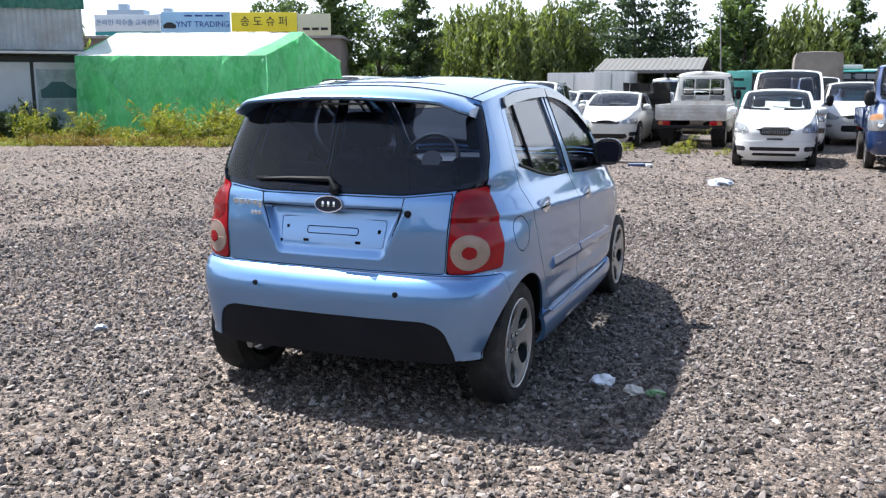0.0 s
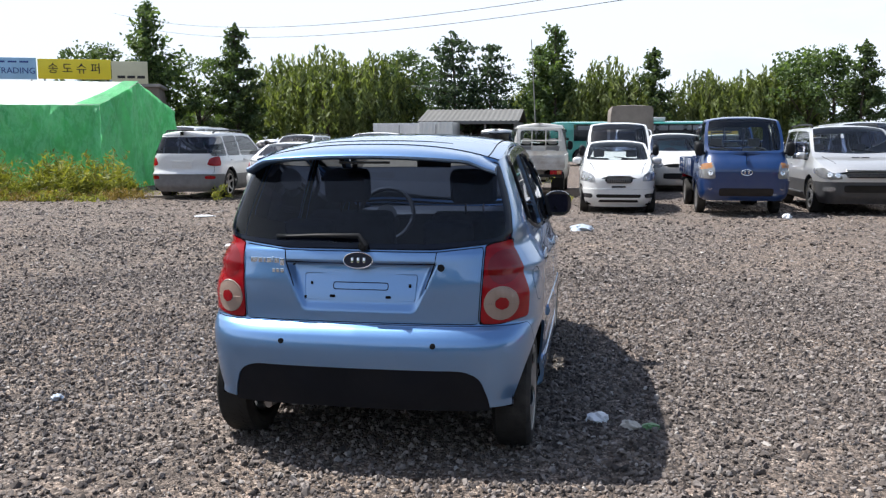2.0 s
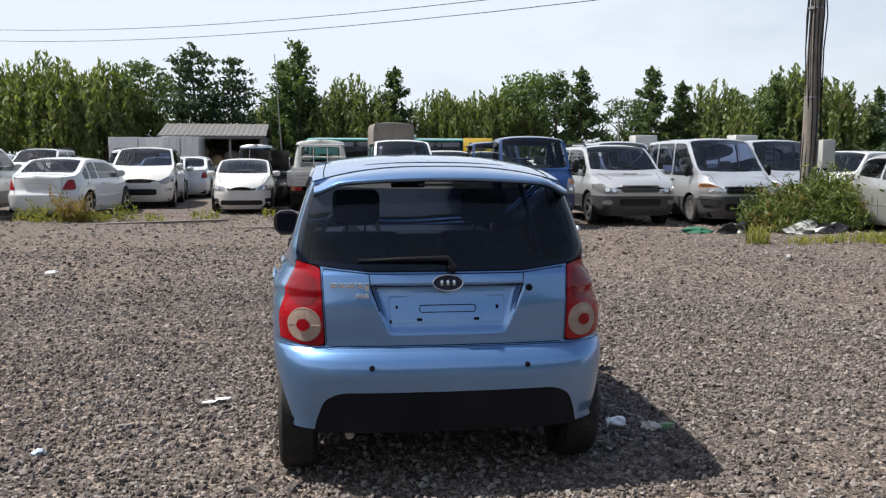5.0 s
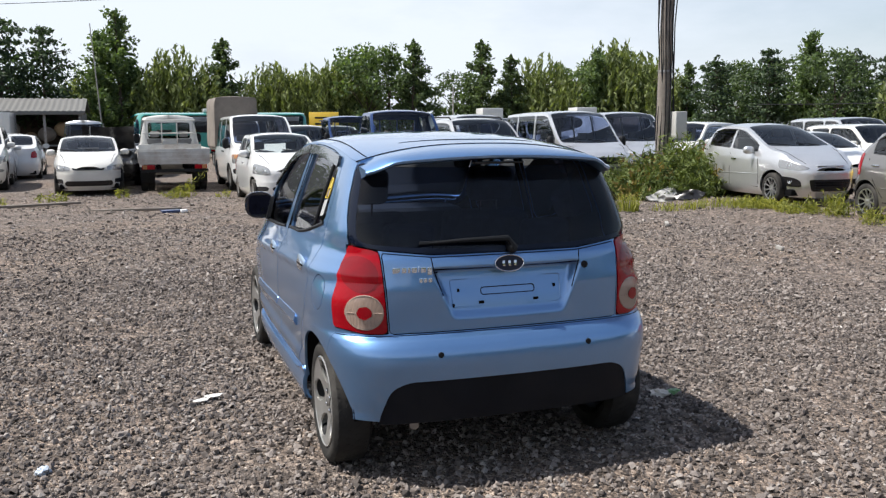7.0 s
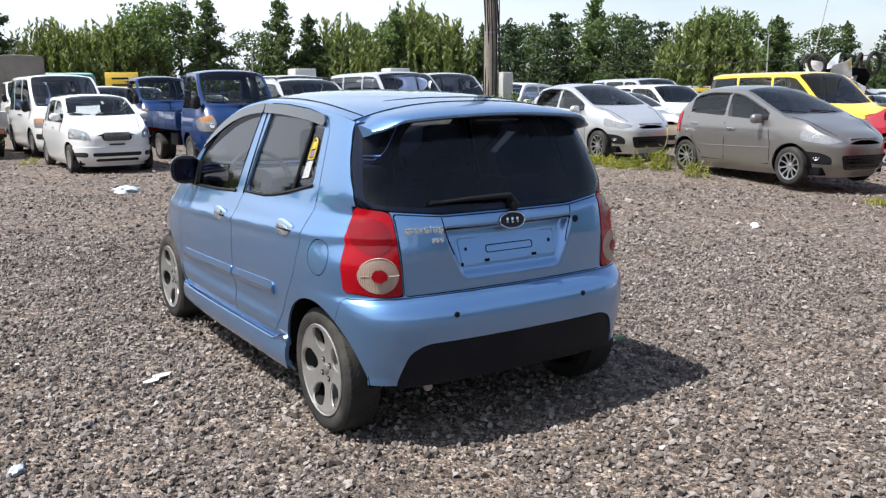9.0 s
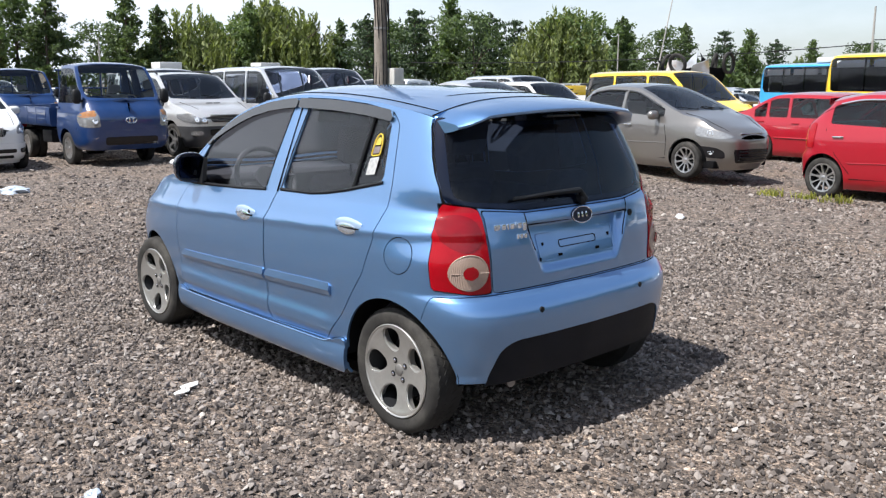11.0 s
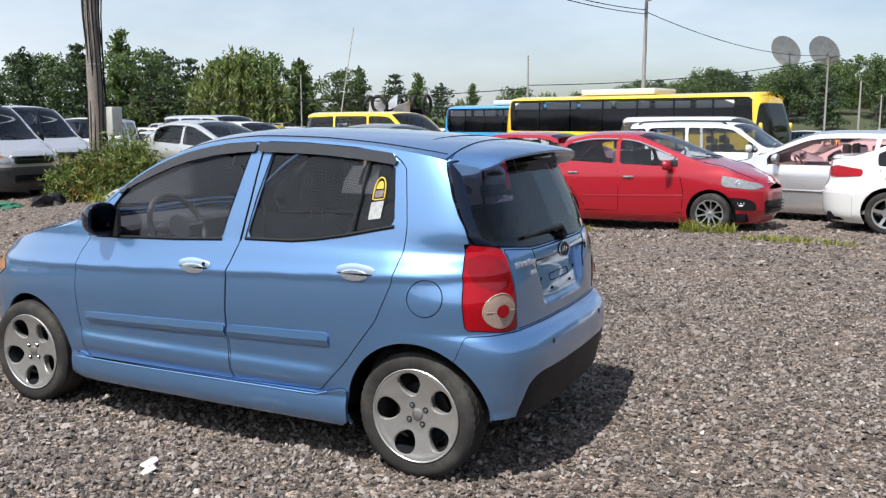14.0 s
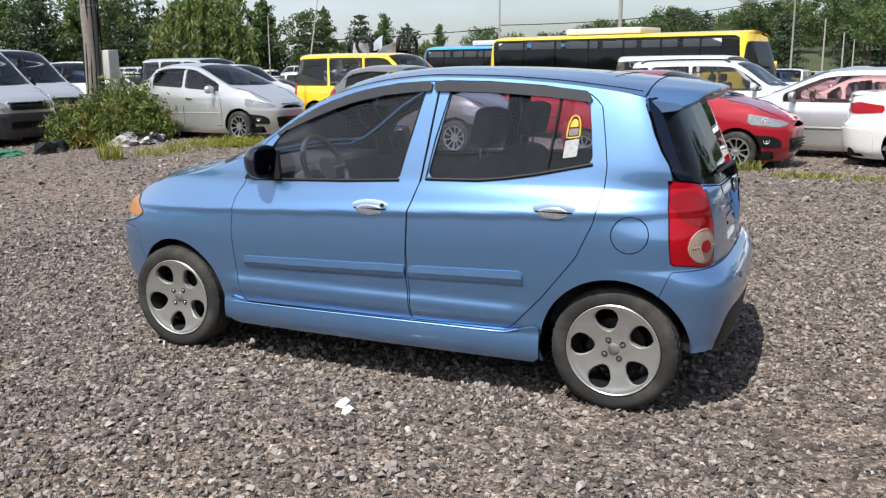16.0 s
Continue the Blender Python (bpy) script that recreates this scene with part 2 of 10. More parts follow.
def plain(name, col, rough=0.5, metal=0.0, vary=0.25, scale=9.0, grain=60.0, bump=0.12, dirt=None):
    """A surface with blotches and fine grain in its colour, gloss and relief."""
    n = Nodes(name)
    big, small = n.noise(scale, 5), n.noise(grain, 3)
    lo, hi = tuple(max(0.0, c * (1 - vary)) for c in col), tuple(min(1.0, c * (1 + vary * 0.7)) for c in col)
    c = n.ramp(big, [(0.3, lo), (0.7, hi)])
    c = n.mix(0.25, c, n.ramp(small, [(0.3, lo), (0.7, hi)]))
    if dirt:
        c = n.mix(n.ramp(n.noise(scale * 0.35, 6, 0.7), [(0.48, (0, 0, 0)), (0.72, (0.7, 0.7, 0.7))]), c, dirt)
    n.base(c).set("Metallic", metal)
    n.set("Roughness", n.ramp(small, [(0.2, (rough * 0.85,) * 3), (0.8, (min(1, rough * 1.15),) * 3)]))
    if bump:
        n.bump(small, bump, 0.004)
    return n.m


def paint(name, col, metal=0.25, rough=0.32, dust=0.25):
    """Car paint: flakes under clear lacquer, with a thin film of dust."""
    n = Nodes(name)
    flake = n.noise(900.0, 2)
    c = n.mix(n.ramp(flake, [(0.35, (0, 0, 0)), (0.65, (1, 1, 1))]), tuple(x * 0.9 for x in col), tuple(min(1, x * 1.1) for x in col))
    film = n.ramp(n.noise(3.2, 7, 0.65), [(0.42, (0, 0, 0)), (0.75, (dust,) * 3)])
    specks = n.ramp(n.noise(140.0, 3, 0.7), [(0.66, (0, 0, 0)), (0.74, (dust * 1.2,) * 3)])
    c = n.mix(n.mix(1.0, film, specks, "ADD"), c, (0.36, 0.34, 0.31))
    n.base(c).set("Metallic", metal).set("Coat Weight", 1.0).set("Coat Roughness", 0.04)
    n.set("Roughness", n.mix(film, (rough,) * 3, (0.6,) * 3))
    return n.m


def glass(name, tint, clear=0.5, rough=0.015, ior=1.42):
    """A tinted pane: part of the light passes through, the rest is dark film; it mirrors as glass does."""
    n = Nodes(name)
    n.base(tuple(c * 0.05 for c in tint)).set("Roughness", rough).set("IOR", 1.1)
    tr = n.node("BsdfTransparent")
    tr.inputs[0].default_value = (*tint, 1)
    mix, fr = n.node("MixShader"), n.node("Fresnel", IOR=ior)
    gl = n.node("BsdfGlossy", Roughness=rough)
    see = n.node("MixShader")
    see.inputs[0].default_value = clear
    dustn = n.ramp(n.noise(5.0, 6, 0.7), [(0.45, (0, 0, 0)), (0.8, (0.02, 0.02, 0.02))])
    n.base(n.mix(dustn, tuple(c * 0.02 for c in tint), (0.3, 0.29, 0.27)))
    n.link(n.b.outputs[0], see.inputs[1]).link(tr.outputs[0], see.inputs[2])
    n.link(fr.outputs[0], mix.inputs[0]).link(see.outputs[0], mix.inputs[1]).link(gl.outputs[0], mix.inputs[2])
    n.link(mix.outputs[0], n.t.nodes["Material Output"].inputs[0])
    return n.m


BLUE = paint("blue_metallic_paint", (0.142, 0.292, 0.550), 0.78, 0.34, 0.03)
BLUE.node_tree.nodes["Principled BSDF"].inputs["Coat IOR"].default_value = 1.8
WHITE = paint("white_paint", (0.66, 0.67, 0.67), 0.0, 0.35, 0.12)
SILVER = paint("silver_paint", (0.64, 0.65, 0.665), 0.70, 0.32, 0.06)
CHAMPAGNE = paint("champagne_paint", (0.62, 0.62, 0.615), 0.62, 0.34, 0.06)
GREY = paint("grey_paint", (0.235, 0.225, 0.215), 0.7, 0.30, 0.06)
RED = paint("red_paint", (0.34, 0.004, 0.016), 0.2, 0.3, 0.0)
NAVY = paint("navy_paint", (0.004, 0.030, 0.120), 0.1, 0.32, 0.03)
YELLOW = paint("yellow_paint", (0.86, 0.56, 0.02), 0.0, 0.35, 0.15)
SKYBLUE = paint("sky_blue_paint", (0.03, 0.32, 0.68), 0.0, 0.35, 0.15)
TEAL = paint("teal_paint", (0.02, 0.25, 0.22), 0.0, 0.4, 0.15)
BLACKPAINT = paint("black_paint", (0.015, 0.015, 0.017), 0.2, 0.3, 0.2)
OFFWHITE = paint("aged_white_paint", (0.58, 0.575, 0.55), 0.0, 0.42, 0.25)
GLASS = glass("tinted_glass", (0.74, 0.76, 0.79), 0.97, 0.015, 1.66)
SIDE_GLASS = glass("mirror_film_glass", (0.84, 0.83, 0.92), 0.98, 0.02, 1.66)
BUS_GLASS = glass("coach_glass", (0.66, 0.67, 0.70), 0.96, 0.015, 1.45)
GLASS_DARK = glass("dark_glass", (0.24, 0.30, 0.46), 0.95, 0.015, 1.46)
GLASS_CLEAR = glass("clear_glass", (0.84, 0.88, 0.87), 0.98, 0.015, 1.55)
RUBBER = plain("tyre_rubber", (0.028, 0.027, 0.026), 0.8, 0, 0.3, 12, 90, 0.3, (0.085, 0.080, 0.072))
TRIM = plain("black_plastic", (0.012, 0.013, 0.015), 0.5, 0, 0.3, 8, 150, 0.1)
VALANCE = plain("grained_dark_plastic", (0.007, 0.009, 0.014), 0.5, 0, 0.3, 5, 220, 0.15, (0.016, 0.016, 0.018))
GLOSS_BLACK = plain("gloss_black", (0.012, 0.012, 0.014), 0.12, 0, 0.2, 8, 120, 0.0)
SMOKED = plain("smoked_plastic", (0.020, 0.020, 0.022), 0.18, 0, 0.25, 8, 120, 0.0, (0.05, 0.048, 0.045))
GAP = plain("dark_gap", (0.008, 0.008, 0.009), 0.9, 0, 0.1, 8, 60, 0.0)
CHROME = plain("chrome", (0.75, 0.76, 0.78), 0.12, 1.0, 0.08, 15, 80, 0.02)
ALLOY = plain("cast_alloy", (0.46, 0.455, 0.44), 0.32, 0.72, 0.12, 18, 160, 0.1, (0.42, 0.40, 0.37))
DARK_ALLOY = plain("machined_alloy", (0.50, 0.50, 0.51), 0.3, 0.85, 0.12, 18, 160, 0.05)
STEEL = plain("dull_steel", (0.30, 0.30, 0.30), 0.5, 0.7, 0.3, 14, 90, 0.15, (0.2, 0.13, 0.09))
HUB = plain("scuffed_hub_plastic", (0.17, 0.165, 0.16), 0.5, 0.2, 0.4, 60, 160, 0.2, (0.05, 0.048, 0.045))
SEAT = plain("dark_seat_cloth", (0.055, 0.055, 0.066), 0.9, 0, 0.3, 20, 300, 0.3)
DASH = plain("dash_plastic", (0.05, 0.05, 0.055), 0.6, 0, 0.2, 20, 250, 0.2)
CABIN = plain("pale_cabin_cloth", (0.20, 0.195, 0.19), 0.9, 0, 0.25, 14, 200, 0.2)
LINER = plain("headlining", (0.22, 0.215, 0.20), 0.95, 0, 0.1, 20, 300, 0.2)


def lens_material(name, col, rough=0.08, relief=0.35, scale=70.0, gloss=0.2):
    """Ribbed lamp plastic that passes some light."""
    n = Nodes(name)
    w = n.node("TexWave", Scale=scale, Distortion=0.4)
    n.link(n.c, w.inputs["Vector"])
    n.base(n.mix(n.ramp(n.noise(9, 4), [(0.35, (0, 0, 0)), (0.7, (1, 1, 1))]), tuple(c * 0.75 for c in col), col))
    n.set("Roughness", rough + 0.12).set("Coat Weight", gloss).set("Coat Roughness", 0.03).set("Specular IOR Level", 0.2)
    return n.bump(w.outputs["Fac"], relief, 0.002).m


RED_LENS = lens_material("red_lens", (0.33, 0.0015, 0.008), 0.0, 0.2, 110.0, 0.35)
DEEP_RED_LENS = lens_material("deep_red_lens", (0.22, 0.001, 0.006), 0.0, 0.15, 140.0, 0.6)
CLEAR_LENS = lens_material("clear_lens", (0.42, 0.31, 0.25), 0.02, 0.7, 60, 0.8)
# near-black tint stands for the dark surroundings reflected in the door mirrors
MIRROR = plain("mirror_glass", (0.012, 0.016, 0.035), 0.04, 1.0, 0.02, 9, 60, 0.0)
# handle and bowl colours hold the sky's reflection on body-blue parts
HANDLE = paint("sky_lit_handle", (0.40, 0.54, 0.74), 0.35, 0.30, 0.03)
BOWL_SKIN = paint("whitened_metal", (0.70, 0.79, 0.90), 0.85, 0.14, 0.0)
MIRROR_SHELL = paint("dark_mirror_shell", (0.005, 0.007, 0.020), 0.1, 0.25, 0.0)
AMBER_LENS = lens_material("amber_lens", (0.42, 0.20, 0.085))


def facet_material():
    """A bright faceted reflector under clear plastic."""
    n = Nodes("headlamp_lens")
    v = n.node("TexVoronoi", Scale=70.0)
    n.link(n.c, v.inputs["Vector"])
    sep = n.node("SeparateColor")
    n.link(v.outputs["Color"], sep.inputs[0])
    n.base(n.ramp(sep.outputs[0], [(0.0, (0.24, 0.245, 0.25)), (0.5, (0.30, 0.305, 0.31)), (1.0, (0.38, 0.385, 0.39))])).set("Metallic", 0.5)
    n.set("Roughness", 0.22).set("Coat Weight", 1.0).set("Coat Roughness", 0.03)
    return n.m


HEAD_LENS = facet_material()
DARK_LENS = lens_material("dark_lamp_lens", (0.035, 0.036, 0.04), 0.02, 0.1, 25)
BOWL = plain("lamp_bowl", (0.82, 0.83, 0.85), 0.18, 0.9, 0.05, 20, 90, 0.0)
FRIT = plain("glass_edge_print", (0.004, 0.007, 0.018), 0.1, 0, 0.1, 8, 120, 0.0)
for m_ in (SMOKED,):
    m_.node_tree.nodes["Principled BSDF"].inputs["Coat Weight"].default_value = 1.0
    m_.node_tree.nodes["Principled BSDF"].inputs["Coat IOR"].default_value = 1.55
for m_, k_ in ((TRIM, 0.2), (RUBBER, 0.2), (VALANCE, 0.15), (GAP, 0.05), (SEAT, 0.1), (FRIT, 0.30), (GLOSS_BLACK, 0.35)):
    m_.node_tree.nodes["Principled BSDF"].inputs["Specular IOR Level"].default_value = k_

# ---- ground ----
def ground_z(x, y):
    """The yard is level round the car, falls gently to the east, and is uneven where cars have stood."""
    far = math.hypot(x, y)
    hollow = 0.09 * smooth(6, 9, x) * smooth(14, 11.5, x) * smooth(6.2, 4, y) * smooth(0.2, 2, y)
    rise = 0.12 * smooth(7, 9.3, x) * smooth(15, 12.5, x) * smooth(5, 10, y) * smooth(14.6, 12.6, y)
    return -0.05 * smooth(6, 14, far) * smooth(-6, 2, x) - 0.40 * smooth(11, 26, x - 0.15 * y) - hollow + rise


def gravel_material():
    n = Nodes("crushed_gravel")
    pos = n.place()
    v1 = n.node("TexVoronoi", Scale=44.0, Randomness=1.0)
    v2 = n.node("TexVoronoi", Scale=110.0, Randomness=1.0)
    for v in (v1, v2):
        n.link(pos, v.inputs["Vector"])
    big, mid, wide = n.noise(0.35, 5, 0.6, pos), n.noise(2.4, 5, 0.65, pos), n.noise(14.0, 6, 0.7, pos)
    stone = [(0.0, (0.045, 0.038, 0.034)), (0.35, (0.105, 0.090, 0.081)), (0.65, (0.185, 0.160, 0.146)), (0.9, (0.29, 0.26, 0.24)), (1.0, (0.50, 0.47, 0.44))]
    sep1, sep2 = n.node("SeparateColor"), n.node("SeparateColor")
    n.link(v1.outputs["Color"], sep1.inputs[0]).link(v2.outputs["Color"], sep2.inputs[0])
    c = n.mix(0.5, n.ramp(sep1.outputs[0], stone), n.ramp(sep2.outputs[1], stone))
    c = n.mix(n.ramp(wide, [(0.35, (0, 0, 0)), (0.7, (0.7, 0.7, 0.7))]), c, n.mix(1.0, c, (0.55, 0.52, 0.50), "MULTIPLY"))
    patch = n.noise(5.5, 7, 0.75, pos)
    c = n.mix(0.75, c, n.mix(1.0, c, n.ramp(patch, [(0.32, (0.5, 0.49, 0.48)), (0.5, (1.0, 1.0, 1.0)), (0.68, (1.55, 1.5, 1.45))]), "MULTIPLY"))
    dirt = n.ramp(mid, [(0.48, (0, 0, 0)), (0.70, (0.45, 0.45, 0.45))])
    c = n.mix(dirt, c, (0.142, 0.116, 0.094))
    c = n.mix(1.0, c, (1.09, 1.05, 1.01), "MULTIPLY")
    c = n.mix(n.ramp(big, [(0.40, (0, 0, 0)), (0.62, (0.75, 0.75, 0.75))]), c, n.mix(1.0, c, (1.18, 1.10, 1.0), "MULTIPLY"))
    v3 = n.node("TexVoronoi", Scale=24.0, Randomness=1.0)
    n.link(pos, v3.inputs["Vector"])
    sep3 = n.node("SeparateColor")
    n.link(v3.outputs["Color"], sep3.inputs[0])
    c = n.mix(1.0, c, n.ramp(sep3.outputs[2], [(0.0, (0.46, 0.45, 0.45)), (0.45, (0.90, 0.88, 0.87)), (0.85, (1.20, 1.18, 1.16)), (1.0, (1.6, 1.57, 1.54))]), "MULTIPLY")
    n.base(c).set("Roughness", 0.93)
    h = n.math("ADD", n.math("MULTIPLY", v1.outputs["Distance"], -0.7), n.math("MULTIPLY", v2.outputs["Distance"], -0.35))
    h = n.math("ADD", h, n.math("MULTIPLY", wide, 0.8))
    return n.bump(h, 1.0, 0.03).m


def stone_material():
    n = Nodes("loose_stones")
    geo = n.t.nodes.new("ShaderNodeNewGeometry")
    c = n.ramp(geo.outputs["Random Per Island"], [(0.0, (0.040, 0.034, 0.031)), (0.28, (0.100, 0.085, 0.077)), (0.60, (0.178, 0.154, 0.141)), (0.88, (0.262, 0.232, 0.214)), (0.985, (0.31, 0.285, 0.265)), (1.0, (0.44, 0.415, 0.39))])
    g = n.noise(160.0, 4, 0.7)
    c = n.mix(0.35, c, n.mix(1.0, c, n.ramp(g, [(0.3, (0.5, 0.5, 0.5)), (0.7, (1.3, 1.28, 1.25))]), "MULTIPLY"))
    c = n.mix(1.0, c, (1.02, 1.01, 1.0), "MULTIPLY")
    n.base(c).set("Roughness", 0.9)
    return n.bump(g, 0.5, 0.003).m


GRAVEL, STONE = gravel_material(), stone_material()
CANVAS = plain("old_canvas", (0.20, 0.175, 0.15), 0.9, 0, 0.25, 2.5, 40, 0.3, (0.10, 0.09, 0.08))


def swell(x, y):
    """Small unevenness of the trodden gravel."""
    p = Vector((x * 0.9, y * 0.9, 3.1))
    near = smooth(30, 12, math.hypot(x, y))
    out = 0.020 * noise.noise(p) + 0.010 * noise.noise(p * 3.3) if near else 0.0
    # level under the wheels of the blue car
    for wx in (-0.67, 0.67):
        for wy in (0.0, 2.36):
            out *= smooth(0.12, 0.5, math.hypot(x - wx, y - wy))
    return out * near


def ground_sheet():
    near = list(np.arange(-9.0, 13.01, 0.11))
    lo = [-2500, -1200, -600, -300, -180, -120, -90, -70, -55, -42, -33, -26, -20, -16, -13, -11]
    hi = [14, 15.5, 17, 19, 21, 23.5, 26, 30, 35, 42, 55, 70, 90, 120, 180, 300, 600, 1200, 2500]
    xs = np.array(lo + near + hi)
    ys = np.array([y - 1.5 for y in lo] + [y - 0.5 for y in near] + hi)
    nx, ny = len(xs), len(ys)
    verts = [(x, y, ground_z(x, y) + swell(x, y)) for y in ys for x in xs]
    faces = [(j * nx + i, j * nx + i + 1, (j + 1) * nx + i + 1, (j + 1) * nx + i) for j in range(ny - 1) for i in range(nx - 1)]
    me = bpy.data.meshes.new("ground")
    me.from_pydata(verts, [], faces)
    me.polygons.foreach_set("use_smooth", [True] * len(faces))
    me.materials.append(GRAVEL)
    tagged(new("ground", me), "grey crushed gravel yard with worn brownish patches", "ground", kind="structure")


ground_sheet()


def scatter_stones(count, r0, r1, name, seed, size, simple=False):
    """Loose stones round the blue car as one object."""
    rng = np.random.default_rng(seed)
    shapes = []
    for k in range(14):
        # a crushed stone: the hull of a few points, open below
        bm = bmesh.new()
        q = rng.normal(size=(8 if simple else 12, 3))
        q /= np.linalg.norm(q, axis=1, keepdims=True)
        q *= rng.uniform(0.9, 1.1, (len(q), 1)) * np.array([1.05, rng.uniform(0.65, 0.95), rng.uniform(0.55, 0.80) if simple else rng.uniform(0.75, 1.05)])
        for p in q:
            bm.verts.new(p)
        bmesh.ops.convex_hull(bm, input=bm.verts[:])
        bm.normal_update()
        bmesh.ops.delete(bm, geom=[f for f in bm.faces if f.normal.z < -0.25], context="FACES")
        bmesh.ops.delete(bm, geom=[v for v in bm.verts if not v.link_faces], context="VERTS")
        bmesh.ops.triangulate(bm, faces=bm.faces[:])
        bm.verts.index_update()
        V = np.array([v.co[:] for v in bm.verts])
        F = np.array([[v.index for v in f.verts] for f in bm.faces])
        bm.free()
        shapes.append((V, F))
    a = rng.uniform(0, 2 * np.pi, count)
    q = np.sqrt(rng.uniform(r0 ** 2, r1 ** 2, count)) + rng.normal(0, 0.07 * (r1 - r0), count)
    X, Y = -0.6 + q * np.cos(a), 0.6 + q * np.sin(a)
    # worn tracks and dirt patches hold fewer stones
    bare = np.array([noise.noise(Vector((x * 0.42, y * 0.42, 7.7))) + 0.4 * noise.noise(Vector((x * 1.7, y * 1.7, 2.2))) for x, y in zip(X, Y)])
    keep = rng.uniform(0, 1, count) > np.clip((bare - 0.12) * 3.0, 0, 0.5)
    a, q, X, Y = a[keep], q[keep], X[keep], Y[keep]
    count = len(X)
    sc = size * np.exp(rng.normal(0, 0.48, count))
    sc = np.clip(sc, size * 0.45, size * 2.6)
    turn = rng.uniform(0, 2 * np.pi, count)
    Z = np.array([ground_z(x, y) + swell(x, y) for x, y in zip(X, Y)])
    vs, fs, base = [], [], 0
    for k, (V, F) in enumerate(shapes):
        idx = np.arange(k, count, len(shapes))
        c, s = np.cos(turn[idx])[:, None], np.sin(turn[idx])[:, None]
        P = np.empty((len(idx), len(V), 3))
        P[:, :, 0] = X[idx][:, None] + sc[idx][:, None] * (V[None, :, 0] * c - V[None, :, 1] * s)
        P[:, :, 1] = Y[idx][:, None] + sc[idx][:, None] * (V[None, :, 0] * s + V[None, :, 1] * c)
        P[:, :, 2] = (Z[idx] + sc[idx] * (0.30 if simple else 0.50))[:, None] + sc[idx][:, None] * V[None, :, 2]
        vs.append(P.reshape(-1, 3))
        fs.append((F[None] + (base + np.arange(len(idx)) * len(V))[:, None, None]).reshape(-1, 3))
        base += len(idx) * len(V)
    V, F = np.concatenate(vs), np.concatenate(fs)
    me = bpy.data.meshes.new(name)
    me.vertices.add(len(V))
    me.vertices.foreach_set("co", V.ravel())
    me.loops.add(len(F) * 3)
    me.loops.foreach_set("vertex_index", F.ravel().astype(np.int32))
    me.polygons.add(len(F))
    me.polygons.foreach_set("loop_start", np.arange(0, len(F) * 3, 3, dtype=np.int32))
    me.update()
    me.validate()
    me.polygons.foreach_set("use_smooth", [False] * len(me.polygons))
    me.materials.append(STONE)
    return tagged(new(name, me), "loose crushed stones in many greys on the yard", "gravel", kind="stuff")


scatter_stones(150000, 0.0, 5.2, "gravel", 3, 0.0078)
scatter_stones(16000, 0.0, 5.2, "gravel", 8, 0.0120, True)
scatter_stones(90000, 4.4, 10.0, "gravel", 4, 0.0130, True)
scatter_stones(70000, 9.0, 19.0, "gravel", 5, 0.0190, True)

